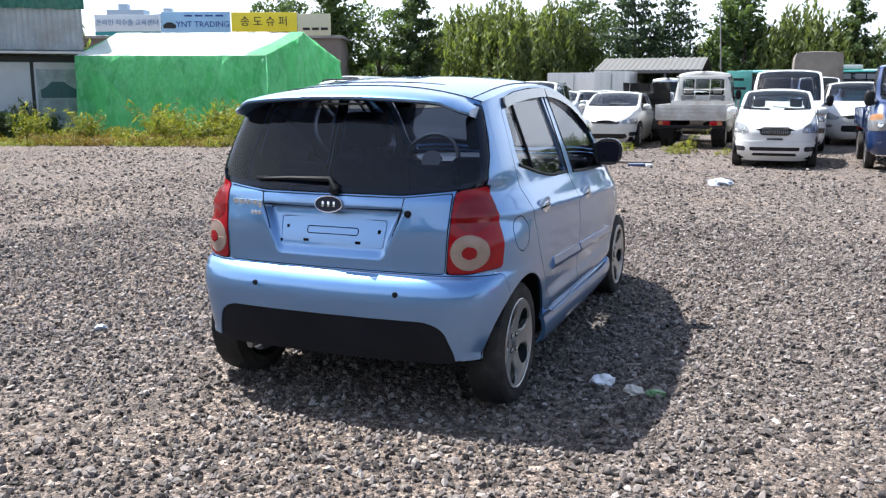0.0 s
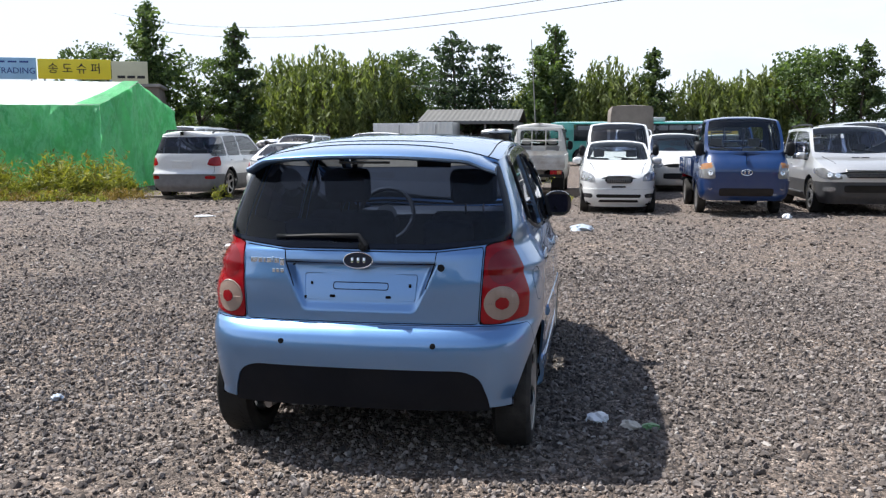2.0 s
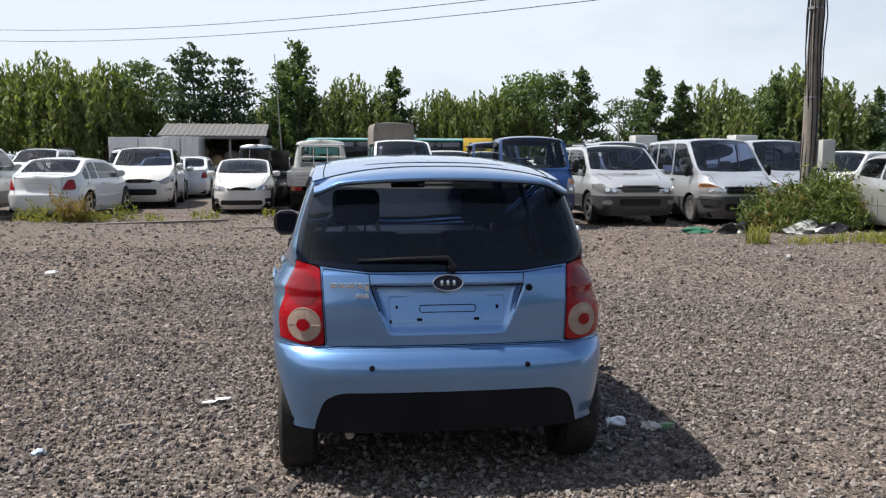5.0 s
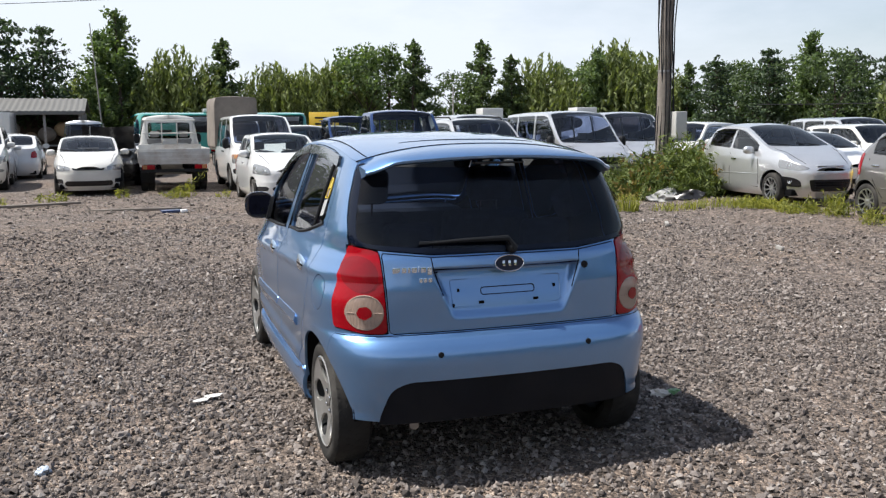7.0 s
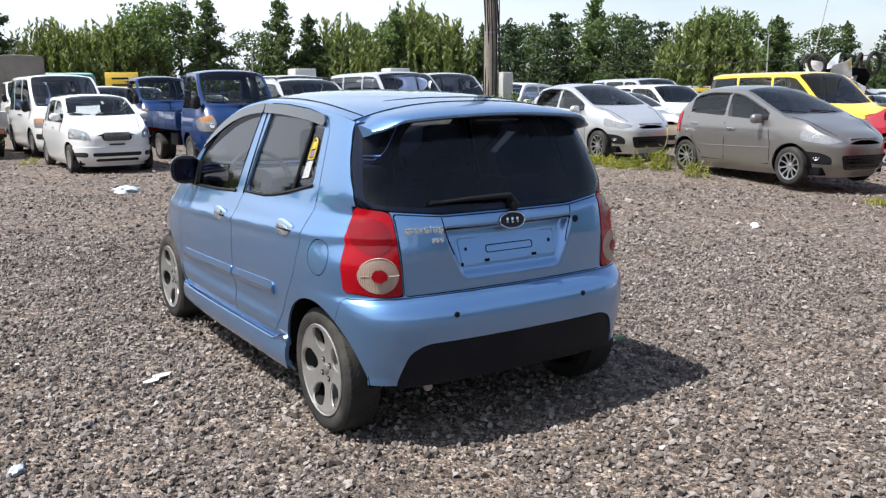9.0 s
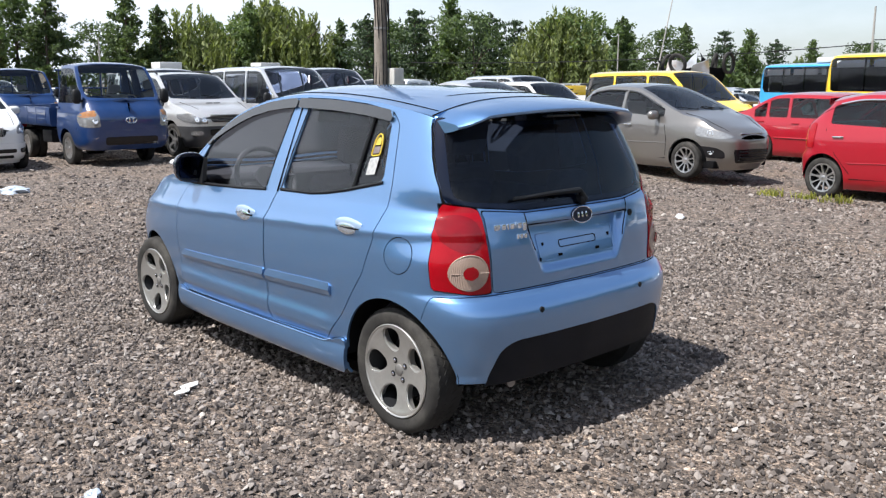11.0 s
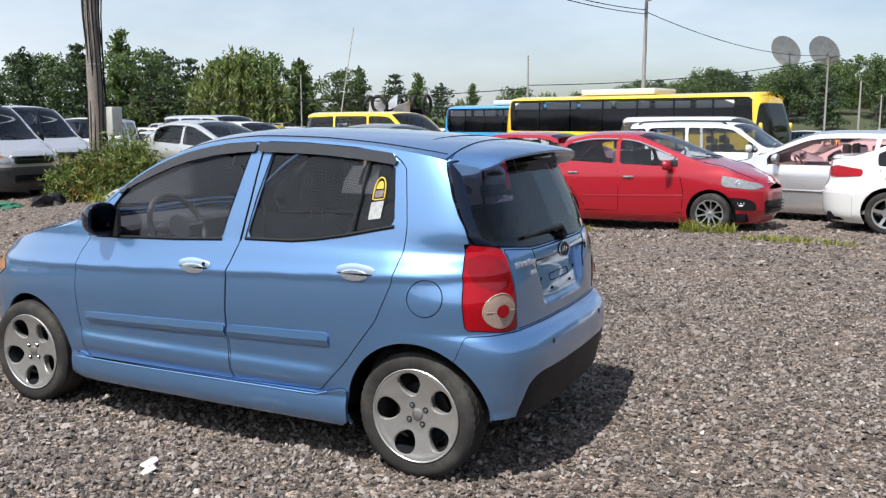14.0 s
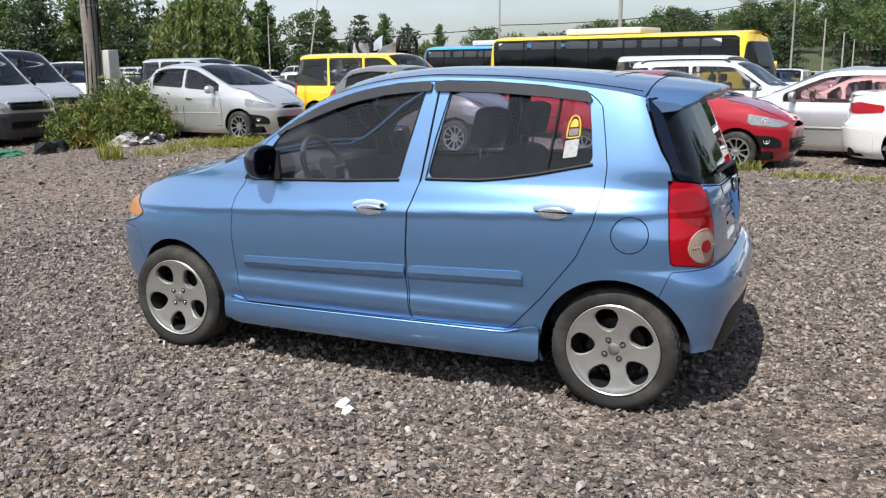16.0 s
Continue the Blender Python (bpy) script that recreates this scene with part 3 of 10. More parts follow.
# ---- vehicle shells ----
class Shell:
    """A car body as two sheets: the flanks with both ends, and the top between the rails. y runs ahead, the rear axle stands at y = 0."""

    def __init__(self, W, rear, front, rail, centre, yc, nr=7.0, nf=3.4, bow=0.05, crown=2.6, dent=None, shift=None, tuck=None):
        self.W, self.rear, self.front, self.rail, self.centre = table(W), table(rear), table(front), table(rail), table(centre)
        self.yc, self.nr, self.nf, self.bow, self.crown, self.dent, self.shift = yc, nr, nf, bow, crown, dent, shift
        self.z0, self.z1 = W[0][0], W[-1][0]
        self.corner = table(nr) if isinstance(nr, list) else (lambda z: nr)
        self.tuck = tuck

    def outline(self, z, cols):
        W, yr, yf, nr = self.W(z), self.rear(z), self.front(z), self.corner(z)
        pts = []
        K = 140
        for k in range(K + 1):
            a = math.pi / 2 * k / K
            x, u = math.sin(a) ** (2 / nr), math.cos(a) ** (2 / nr)
            y = self.yc - (self.yc - yr) * u + self.bow * x * x * u ** 8
            pts.append((W * x, y))
        for k in range(1, K + 1):
            a = math.pi / 2 * k / K
            x, u = math.cos(a) ** (2 / self.nf), math.sin(a) ** (2 / self.nf)
            pts.append((W * x, self.yc + (yf - self.yc) * u))
        P = np.array(pts)
        s = np.r_[0, np.cumsum(np.linalg.norm(np.diff(P, axis=0), axis=1))]
        q = np.linspace(0, s[-1], cols + 1)
        X, Y = np.interp(q, s, P[:, 0]), np.interp(q, s, P[:, 1])
        out = []
        for x, y in zip(X, Y):
            if self.shift and W > 0:
                x = x * self.W(z + self.shift(y, z)) / W
            if self.tuck:
                x = x * (1 + self.tuck(y, z))
            if self.dent and y < 0.1:
                y = y + self.dent(x, z)
            out.append((float(x), float(y), z))
        return out

    def flank(self, rows, cols):
        """Polygons of the right-hand half, below the rail."""
        g = [self.outline(z, cols) for z in rows]
        return clip(grid(g), lambda v: self.rail(v[1]) - v[2])

    def side(self, y, z):
        """Half the width at y and z."""
        yr, yf = self.rear(z), self.front(z)
        w = self.W(z + self.shift(y, z)) if self.shift else self.W(z)
        if self.tuck:
            w *= 1 + self.tuck(y, z)
        nr = self.corner(z)
        if y < self.yc:
            u = min(1.0, (self.yc - y) / (self.yc - yr))
            return w * (1 - u ** nr) ** (1 / nr)
        u = min(1.0, (y - self.yc) / (yf - self.yc))
        return w * (1 - u ** self.nf) ** (1 / self.nf)

    def back(self, x, z):
        """The y of the rear face."""
        w, yr = self.W(z), self.rear(z)
        s = min(1.0, abs(x) / w)
        nr = self.corner(z)
        u = (1 - s ** nr) ** (1 / nr)
        y = self.yc - (self.yc - yr) * u + self.bow * s * s * u ** 8
        return y + (self.dent(abs(x), z) if self.dent else 0)

    def nose(self, x, z):
        """The y of the front face."""
        s = min(1.0, abs(x) / self.W(z))
        return self.yc + (self.front(z) - self.yc) * (1 - s ** self.nf) ** (1 / self.nf)

    def over(self, x, y):
        """The height of the top sheet."""
        zr, zc = self.rail(y), self.centre(y)
        return zr + (zc - zr) * (1 - min(1.0, abs(x) / max(0.05, self.side(y, zr))) ** self.crown)

    def top(self, ys, half):
        """Polygons of the top, both halves."""
        g = []
        for y in ys:
            zr, zc = self.rail(y), self.centre(y)
            xr = self.side(y, zr)
            row = []
            for i in range(-half, half + 1):
                t = i / half
                t = math.copysign(1 - (1 - abs(t)) ** 1.35, t)
                row.append((xr * t, y, zr + (zc - zr) * (1 - abs(t) ** self.crown)))
            g.append(row)
        return grid(g)


def spaced(a, b, step):
    return list(np.linspace(a, b, max(2, int(round(abs(b - a) / step)) + 1)))


def wheel(name, r, width, rim_r, holes, material, lugs=4, dark=TRIM, hub_r=0.055, detail=1):
    """A wheel at the origin whose outer face looks along +x: tyre, rim with openings, hub cap and nuts."""
    e = thing(name)
    n = 40 if detail else 24
    bm = bmesh.new()
    w = width / 2
    lathe(bm, [(w * 0.55, rim_r * 0.985), (w * 0.9, rim_r * 1.03), (w, r * 0.86), (w * 0.93, r * 0.94), (w * 0.78, r * 0.985), (w * 0.4, r), (0.0, r * 1.002), (-w * 0.4, r),
               (-w * 0.78, r * 0.985), (-w, r * 0.86), (-w * 0.9, rim_r), (-w * 0.5, rim_r * 0.96)], n, closed=True)
    tyre = part("tyre", bm, RUBBER, e, "worn black rubber tyre")
    if detail:
        # tread blocks in rows round the tyre
        bm = bmesh.new()
        for row, (a, rr) in enumerate(((-0.60, 0.9865), (-0.24, 0.9995), (0.24, 0.9995), (0.60, 0.9865))):
            for k in range(46):
                t = 2 * math.pi * (k + 0.5 * (row % 2)) / 46
                m = Matrix.Rotation(t, 4, "X") @ Matrix.Translation((a * w, 0, r * rr)) @ Matrix.Rotation(0.5 if row < 2 else -0.5, 4, "Z")
                box(bm, -w * 0.16, w * 0.16, -0.012, 0.012, -0.006, 0.0012, m=m)
        part("tread", bm, RUBBER, e, soft=False)
    # the face of the rim: a dished disc with openings
    prof = table([(0.0, w * 0.62), (hub_r * 1.2, w * 0.62), (rim_r * 0.55, w * 0.72), (rim_r * 0.88, w * 0.86), (rim_r * 0.95, w * 0.93), (rim_r, w * 0.90)])
    steps, turns = (16, 90) if detail else (8, 40)
    g = [[(prof(q), q * math.cos(2 * math.pi * k / turns), q * math.sin(2 * math.pi * k / turns)) for k in range(turns + 1)]
         for q in [0.002 + (rim_r - 0.002) * j / steps for j in range(steps + 1)]]
    polys = grid(g)
    for p in polys[:1]:
        if p[0][3] < 0:
            polys = [[(v[0], v[1], v[2], -v[3], -v[4], -v[5]) for v in reversed(q)] for q in polys]
    for h in holes:
        polys = clip(polys, lambda v: -h(v[1], v[2]))
    rim = sheet("rim", polys, material, e, lip=0.034 if detail else 0.022, label="cast alloy rim, shade in the openings painted black" if material == ALLOY else "")
    # barrel and drum are black to paint the shade inside the openings
    bm = bmesh.new()
    lathe(bm, [(w * 0.88, rim_r * 0.93), (w * 0.2, rim_r * 0.86), (-w * 0.7, rim_r * 0.86)], n, caps=False)
    part("barrel", bm, dark, rim)
    bm = bmesh.new()
    lathe(bm, [(w * 0.02, 0.001), (w * 0.02, rim_r * 0.62), (-w * 0.3, rim_r * 0.66)], n)
    part("brake_drum", bm, dark, e)
    if detail:
        # a stepped lip round each opening and a bright flange at the rim's edge
        for k in range(len(holes)):
            t0 = 2 * math.pi * k / len(holes) + math.pi / 2
            ring = []
            for i in range(25):
                t = 2 * math.pi * i / 24
                u, v = 0.0555 * math.cos(t), 0.0515 * math.sin(t) * (1 + 0.22 * math.cos(t))
                y, z = (0.136 + u) * math.cos(t0) - v * math.sin(t0), (0.136 + u) * math.sin(t0) + v * math.cos(t0)
                ring.append((prof(math.hypot(y, z)) - 0.007, y, z))
            bm = bmesh.new()
            tube(bm, ring, 0.0042, 6, caps=False)
            part("opening_lip", bm, material, rim)
        bm = bmesh.new()
        lathe(bm, [(w * 0.88, rim_r * 0.955), (w * 0.93, rim_r * 0.968), (w * 0.955, rim_r * 0.99), (w * 0.92, rim_r * 1.010), (w * 0.86, rim_r * 1.0)], n, caps=False)
        part("rim_flange", bm, material, rim)
    bm = bmesh.new()
    lathe(bm, [(w * 0.62 - 0.003, hub_r * 0.6), (w * 0.66, hub_r * 0.55), (w * 0.70, hub_r * 0.4), (w * 0.72, 0.001)], 20)
    part("hub_cap", bm, HUB if detail else material, rim, "worn grey hub cap" if detail else "")
    for k in range(lugs if detail else 0):
        a = 2 * math.pi * (k + 0.5) / lugs - 0.45
        at = (0, 0.046 * math.cos(a), 0.046 * math.sin(a))
        bm = bmesh.new()
        lathe(bm, [(w * 0.60, 0.0135), (w * 0.645, 0.0135), (w * 0.646, 0.009), (w * 0.60, 0.009)], 14, at=at)
        part("nut_seat", bm, dark, rim)
        bm = bmesh.new()
        lathe(bm, [(w * 0.60, 0.0085), (w * 0.68, 0.0085), (w * 0.71, 0.006), (w * 0.715, 0.001)], 6, at=at)
        part("wheel_nut", bm, CHROME, rim)
    return e


def round_holes(n, at, ra, rb, turn=0.0):
    """Egg-shaped openings round a rim."""
    out = []
    for k in range(n):
        a = 2 * math.pi * k / n + turn
        c, s = math.cos(a), math.sin(a)

        def f(y, z, c=c, s=s):
            u, v = y * c + z * s - at, -y * s + z * c
            wide = rb * (1 + 0.22 * u / ra)
            return (1 - math.sqrt((u / ra) ** 2 + (v / wide) ** 2)) * rb
        out.append(f)
    return out


def spoke_holes(n, r0, r1, spoke, turn=0.0, fork=0.0):
    """Openings between straight spokes."""
    out = []
    for k in range(n):
        a = 2 * math.pi * (k + 0.5) / n + turn
        h = math.pi / n

        def f(y, z, a=a, h=h):
            q, t = math.hypot(y, z), (math.atan2(z, y) - a + math.pi) % (2 * math.pi) - math.pi
            edge = min((h - abs(t)) * q - spoke, q - r0, r1 - q)
            return min(edge, abs(t) * q - fork) if fork else edge
        out.append(f)
    return out

# ---- the blue hatchback ----
def blue_hatchback():
    car = thing("hatchback_car", None, "light blue metallic five-door hatchback with alloy wheels standing on gravel", "car")
    def recess(x, z):
        """The number plate's hollow in the tailgate."""
        top = smooth(0.912, 0.897, z) * smooth(0.69, 0.735, z)
        half = 0.255 + (z - 0.70) * 0.40
        return 0.046 * top * smooth(half + 0.012, half - 0.022, abs(x)) * (0.35 + 0.65 * smooth(0.70, 0.88, z)) if 0.68 < z < 0.92 else 0.0
    def flare(y, z):
        """The doors swell out above the sills; the shoulder draws in over the tail lamps."""
        low = 0.020 * smooth(0.46, 0.405, z) * smooth(0.315, 0.375, z) * smooth(0.28, 0.5, y) * smooth(2.06, 1.9, y) if z < 0.47 else 0.0
        high = -0.040 * smooth(0.76, 0.88, z) * smooth(1.06, 0.965, z) * smooth(0.16, -0.26, y) if y < 0.16 else 0.0
        return low + high
    S = Shell(
        W=[(0.15, 0.70), (0.19, 0.745), (0.22, 0.764), (0.29, 0.768), (0.31, 0.758), (0.36, 0.765), (0.45, 0.775), (0.56, 0.787), (0.68, 0.792), (0.76, 0.790), (0.815, 0.787), (0.824, 0.793),
           (0.832, 0.791), (0.87, 0.770), (0.92, 0.749), (0.98, 0.724), (1.05, 0.704), (1.20, 0.655), (1.35, 0.602), (1.45, 0.562), (1.50, 0.535)],
        rear=[(0.15, -0.36), (0.20, -0.42), (0.28, -0.455), (0.40, -0.478), (0.52, -0.488), (0.565, -0.483), (0.595, -0.470), (0.618, -0.452), (0.634, -0.430), (0.641, -0.414), (0.66, -0.411), (0.78, -0.408),
              (0.90, -0.395), (0.955, -0.382), (0.968, -0.372), (1.0, -0.358), (1.20, -0.268), (1.36, -0.19), (1.5, -0.12)],
        front=[(0.15, 2.86), (0.25, 2.97), (0.40, 3.03), (0.58, 3.03), (0.70, 2.98), (0.80, 2.88), (0.90, 2.80), (1.5, 2.6)],
        rail=[(-0.42, 1.28), (-0.25, 1.315), (-0.1, 1.348), (0.07, 1.376), (0.36, 1.410), (0.64, 1.427), (0.9, 1.431), (1.08, 1.418), (1.265, 1.386), (1.454, 1.326), (1.65, 1.224),
              (1.79, 1.124), (1.93, 1.03), (2.03, 0.985), (2.17, 0.955), (2.4, 0.912), (2.6, 0.862), (2.72, 0.818), (2.82, 0.765), (2.9, 0.70), (3.04, 0.60)],
        centre=[(-0.3, 1.395), (-0.1, 1.422), (0.07, 1.440), (0.36, 1.464), (0.64, 1.477), (0.93, 1.481), (1.24, 1.463), (1.45, 1.42), (1.62, 1.345), (1.9, 1.185), (2.2, 1.02),
                (2.27, 0.988), (2.33, 0.97), (2.45, 0.957), (2.7, 0.90), (2.85, 0.83), (2.95, 0.74), (3.04, 0.62)],
        yc=0.95, nr=[(0.15, 7.0), (0.90, 7.0), (1.01, 8.8), (1.28, 11.0), (1.5, 11.0)], nf=3.6, bow=0.055, dent=recess, tuck=flare,
        shift=lambda y, z: 0.045 * (y - 0.95) * smooth(0.6, 0.72, z) * smooth(1.0, 0.90, z))
    rows = sorted(set(spaced(0.15, 0.30, 0.03) + spaced(0.30, 0.60, 0.011) + spaced(0.60, 0.62, 0.02) + spaced(0.62, 0.70, 0.008) + spaced(0.70, 0.98, 0.014) + spaced(0.98, 1.46, 0.03)))
    right = S.flank(rows, 184)
    # openings and panels, as outlines over the flank (y, z)
    arch_r = lambda v: math.hypot(v[1], v[2] - 0.275) - 0.322
    arch_f = lambda v: math.hypot(v[1] - 2.36, v[2] - 0.275) - 0.318
    win_top = [(1.70, 1.15), (1.60, 1.212), (1.454, 1.288), (1.265, 1.35), (1.08, 1.383), (0.94, 1.395)]
    f_win = area(rounded([(1.79, 1.03), (1.755, 0.940), (1.30, 0.957), (1.028, 0.974), (0.935, 1.394)] + win_top[::-1][1:], 0.015))
    r_win = area(rounded([(0.876, 0.984), (0.63, 0.990), (0.366, 1.027), (0.125, 1.078), (0.142, 1.20), (0.163, 1.325), (0.396, 1.366), (0.66, 1.391), (0.80, 1.395)], 0.012))
    f_door = area(rounded([(1.885, 0.925), (1.938, 0.843), (1.952, 0.669), (1.938, 0.464), (1.907, 0.305), (1.334, 0.313), (0.950, 0.317), (0.966, 0.50), (0.966, 0.63), (0.957, 0.83), (0.915, 0.962), (0.897, 1.12), (0.872, 1.395), (0.875, 1.416),
                            (1.08, 1.404), (1.265, 1.372), (1.454, 1.311), (1.60, 1.236), (1.70, 1.178), (1.79, 1.108), (1.885, 1.04)], 0.012))
    r_door = area(rounded([(0.912, 0.966), (0.954, 0.83), (0.962, 0.63), (0.944, 0.317), (0.46, 0.330), (0.31, 0.492), (0.162, 0.681), (0.093, 0.833), (0.063, 0.966), (0.058, 1.064), (0.078, 1.18), (0.105, 1.318), (0.165, 1.366), (0.366, 1.396), (0.63, 1.413), (0.862, 1.417), (0.868, 1.395), (0.893, 1.12)], 0.016))
    gate = area(rounded([(-0.53, 0.648), (0.53, 0.648), (0.548, 0.982), (0.335, 0.960), (-0.335, 0.960), (-0.548, 0.982)], 0.012))
    pane = area(rounded([(-0.335, 0.969), (0.335, 0.969), (0.55, 0.992), (0.664, 1.012), (0.651, 1.12), (0.631, 1.20), (0.601, 1.29), (0.582, 1.342), (0.42, 1.40), (-0.42, 1.40), (-0.582, 1.342), (-0.601, 1.29), (-0.631, 1.20), (-0.651, 1.12), (-0.664, 1.012), (-0.55, 0.992)], 0.012))
    rear_face = lambda v: 0.02 - v[1]
    lamp = lambda v: min(abs(v[0]) - 0.537 - 0.018 * (v[2] - 0.65) / 0.34, v[2] - 0.648 - 0.02 * smooth(0.60, 0.74, abs(v[0])), -0.230 + 0.105 * (v[2] - 0.645) - v[1], 0.990 + 0.18 * (abs(v[0]) - 0.55) - v[2])
    bumper = lambda v: min(0.641 - v[2] + 0.0 * v[0], -0.232 + 0.4 * (0.641 - v[2]) - v[1] if v[2] > 0.537 else -0.185 - v[1])
    low = lambda v: v[2] - 0.285 + 0.012 * smooth(0.60, 0.52, abs(v[0]))
    vtop = area(rounded([(-0.605, 0.10), (-0.585, 0.31), (-0.545, 0.425), (-0.475, 0.458), (0.475, 0.458), (0.545, 0.425), (0.585, 0.31), (0.605, 0.10)], 0.045))
    valance = lambda v: min(vtop(v[0], v[2]), -0.25 - v[1])
    flap = lambda v: 0.076 - math.hypot(v[1] + 0.06, (v[2] - 0.789))
    skirt = lambda v: min(v[1] - 0.322, 2.005 - v[1], 0.302 + 0.012 * (1.9 - v[1]) / 1.5 + 0.04 * smooth(0.50, 0.34, v[1]) + 0.02 * smooth(1.9, 2.0, v[1]) - v[2], v[2] - 0.186)
    nose = lambda v: min(v[1] - 2.62 - 0.35 * (v[2] - 0.4), 0.62 - v[2])
    headlamp = area(rounded([(2.62, 0.705), (2.70, 0.665), (2.95, 0.60), (3.0, 0.66), (2.93, 0.72), (2.80, 0.775), (2.74, 0.79)], 0.02))
    gap = 0.0022

    def out(f, g=gap):
        return lambda v: -f(v) - g

    def inside(f, g=gap):
        return lambda v: f(v) - g
    fw, rw = (lambda v: f_win(v[1], v[2])), (lambda v: r_win(v[1], v[2]))
    fd, rd = (lambda v: f_door(v[1], v[2])), (lambda v: r_door(v[1], v[2]))
    gt, pn = (lambda v: min(gate(v[0], v[2]), rear_face(v))), (lambda v: min(pane(v[0], v[2]), rear_face(v)))
    hl = lambda v: headlamp(v[1], v[2])
    well = clip(clip(right, arch_r), arch_f)
    shell = clip(well, lambda v: max(v[2] - 0.19, -1))
    body = shell
    for f in (fw, rw, fd, rd, gt, pn, lamp, bumper, flap, skirt, nose, hl):
        body = clip(body, out(f))
    body_sides = body + mirrored(body)
    # the dark layer under the joints
    under = clip(shell, lambda v: max(v[2] - 0.30, v[1] + 0.15))
    for f in (fw, rw, pn):
        under = clip(under, out(f, 0.0))
    roof_ys = spaced(-0.075, 1.40, 0.05) + spaced(1.43, 2.24, 0.045) + spaced(2.26, 2.36, 0.02) + spaced(2.40, 3.0, 0.04)
    top = S.top(roof_ys, 22)
    screen = lambda v: min(v[1] - 1.47 + 0.10 * (v[0] / 0.6) ** 2, 2.235 - 0.30 * (v[0] / 0.7) ** 2 - v[1], S.side(v[1], S.rail(v[1])) - 0.045 - abs(v[0]))
    cowl = lambda v: min(v[1] - 2.24 + 0.30 * (v[0] / 0.7) ** 2, 2.315 - 0.30 * (v[0] / 0.7) ** 2 - v[1], S.side(v[1], S.rail(v[1])) - 0.05 - abs(v[0]))
    hood = lambda v: min(v[1] - 2.32 + 0.30 * (v[0] / 0.7) ** 2, 2.90 - 0.10 * (v[0] / 0.5) ** 2 - v[1], S.side(v[1], S.rail(v[1])) - 0.07 - abs(v[0]))
    roof = top
    for f in (screen, cowl, hood):
        roof = clip(roof, out(f, 0.002))
    whole = sheet("body", body_sides + roof, BLUE, car, lip=0.012)
    sheet("inner_shell", under + mirrored(under), GAP, whole, off=-0.008)
    sheet("hood", clip(top, inside(hood, 0.002)), BLUE, car, lip=0.01)
    sheet("windscreen", clip(top, screen), GLASS_CLEAR, car, off=-0.003)
    sheet("cowl_grille", clip(top, cowl), TRIM, car, off=-0.004)
    # dark joints along the roof's edges
    for s in (-1, 1):
        bm = bmesh.new()
        path = []
        for y in spaced(-0.05, 1.42, 0.06):
            zr, zc = S.rail(y), S.centre(y)
            x = S.side(y, zr) * 0.93
            path.append((s * x, y, zr + (zc - zr) * (1 - 0.93 ** 2.6) + 0.0005))
        tube(bm, [(s * (abs(p[0]) - 0.011), p[1], p[2] + 0.0025) for p in path], 0.0028, 5)
        part("roof_joint", bm, GAP, whole)
    # doors
    for s, name in ((1, "right"), (-1, "left")):
        side = (lambda q: q) if s > 0 else mirrored
        for dn, f, win, hy, hz, mould in (("front_door", fd, fw, 1.147, 0.857, (1.875, 0.970)), ("rear_door", rd, rw, 0.262, 0.893, (0.950, 0.398))):
            door = sheet(dn, side(clip(clip(clip(well, inside(f)), out(skirt, 0.0)), out(win, 0.004))), BLUE, car, lip=0.012)
            # window pane, belt strip and rain visor
            sheet("window", side(clip(well, inside(win, -0.002))), SIDE_GLASS, door, off=-0.010)
            bpts = ((1.84, 0.936), (1.60, 0.944), (1.30, 0.954), (1.02, 0.969)) if dn == "front_door" else ((0.886, 0.979), (0.63, 0.984), (0.50, 0.998), (0.366, 1.020), (0.12, 1.071))
            bm = bmesh.new()
            tube(bm, [(s * (S.side(y, z) + 0.001), y, z) for y, z in bpts], 0.0085, 6)
            part("belt_strip", bm, TRIM, door)
            lo, hi = (0.905, 1.72) if dn == "front_door" else (0.150, 0.895)
            visor = lambda v: min(S.rail(v[1]) - 0.020 - v[2], v[2] - (S.rail(v[1]) - 0.066 + (0.022 * smooth(1.45, 1.75, v[1]))), v[1] - lo, hi - v[1])
            sheet("rain_visor", side(clip(well, visor)), SMOKED, door, off=0.014, lip=0.012, label="smoked glossy plastic rain visor")
            # side moulding
            a, b = mould
            zf = lambda y: 0.524 + (1.877 - y) * 0.030
            strip = lambda v: min(a - v[1], v[1] - b, 0.0245 + 0.003 * (1.877 - v[1]) - abs(v[2] - zf(v[1]) - 0.004))
            def facet(polys, up):
                """One long face of the moulding, tilted up or down from a ridge along its middle."""
                got = []
                for q in polys:
                    r = []
                    for v in q:
                        d = 0.017 - 0.42 * abs(v[2] - zf(v[1]) - 0.001)
                        nn = Vector(v[3:]) + Vector((0, 0, 0.20 if up else -0.40))
                        nn.normalize()
                        r.append((v[0] + v[3] * d, v[1] + v[4] * d, v[2] + v[5] * d, *nn))
                    got.append(r)
                return got
            bar = clip(well, strip)
            mo = sheet("side_moulding", side(facet(clip(bar, lambda v: v[2] - zf(v[1]) - 0.001), True)), BLUE, door, lip=0.022)
            sheet("moulding_underside", side(facet(clip(bar, lambda v: zf(v[1]) + 0.001 - v[2]), False)), BLUE, mo, lip=0.022)
            # handle: a bowl in the skin and a bar over it
            x = S.side(hy, hz)
            bm = bmesh.new()
            bmesh.ops.create_uvsphere(bm, u_segments=20, v_segments=10, radius=1.0)
            bmesh.ops.transform(bm, matrix=pose(s * (S.side(hy, hz - 0.030) + 0.0005), hy + 0.003, hz - 0.026) @ Matrix.Diagonal((0.0045, 0.068, 0.026, 1)), verts=bm.verts[:])
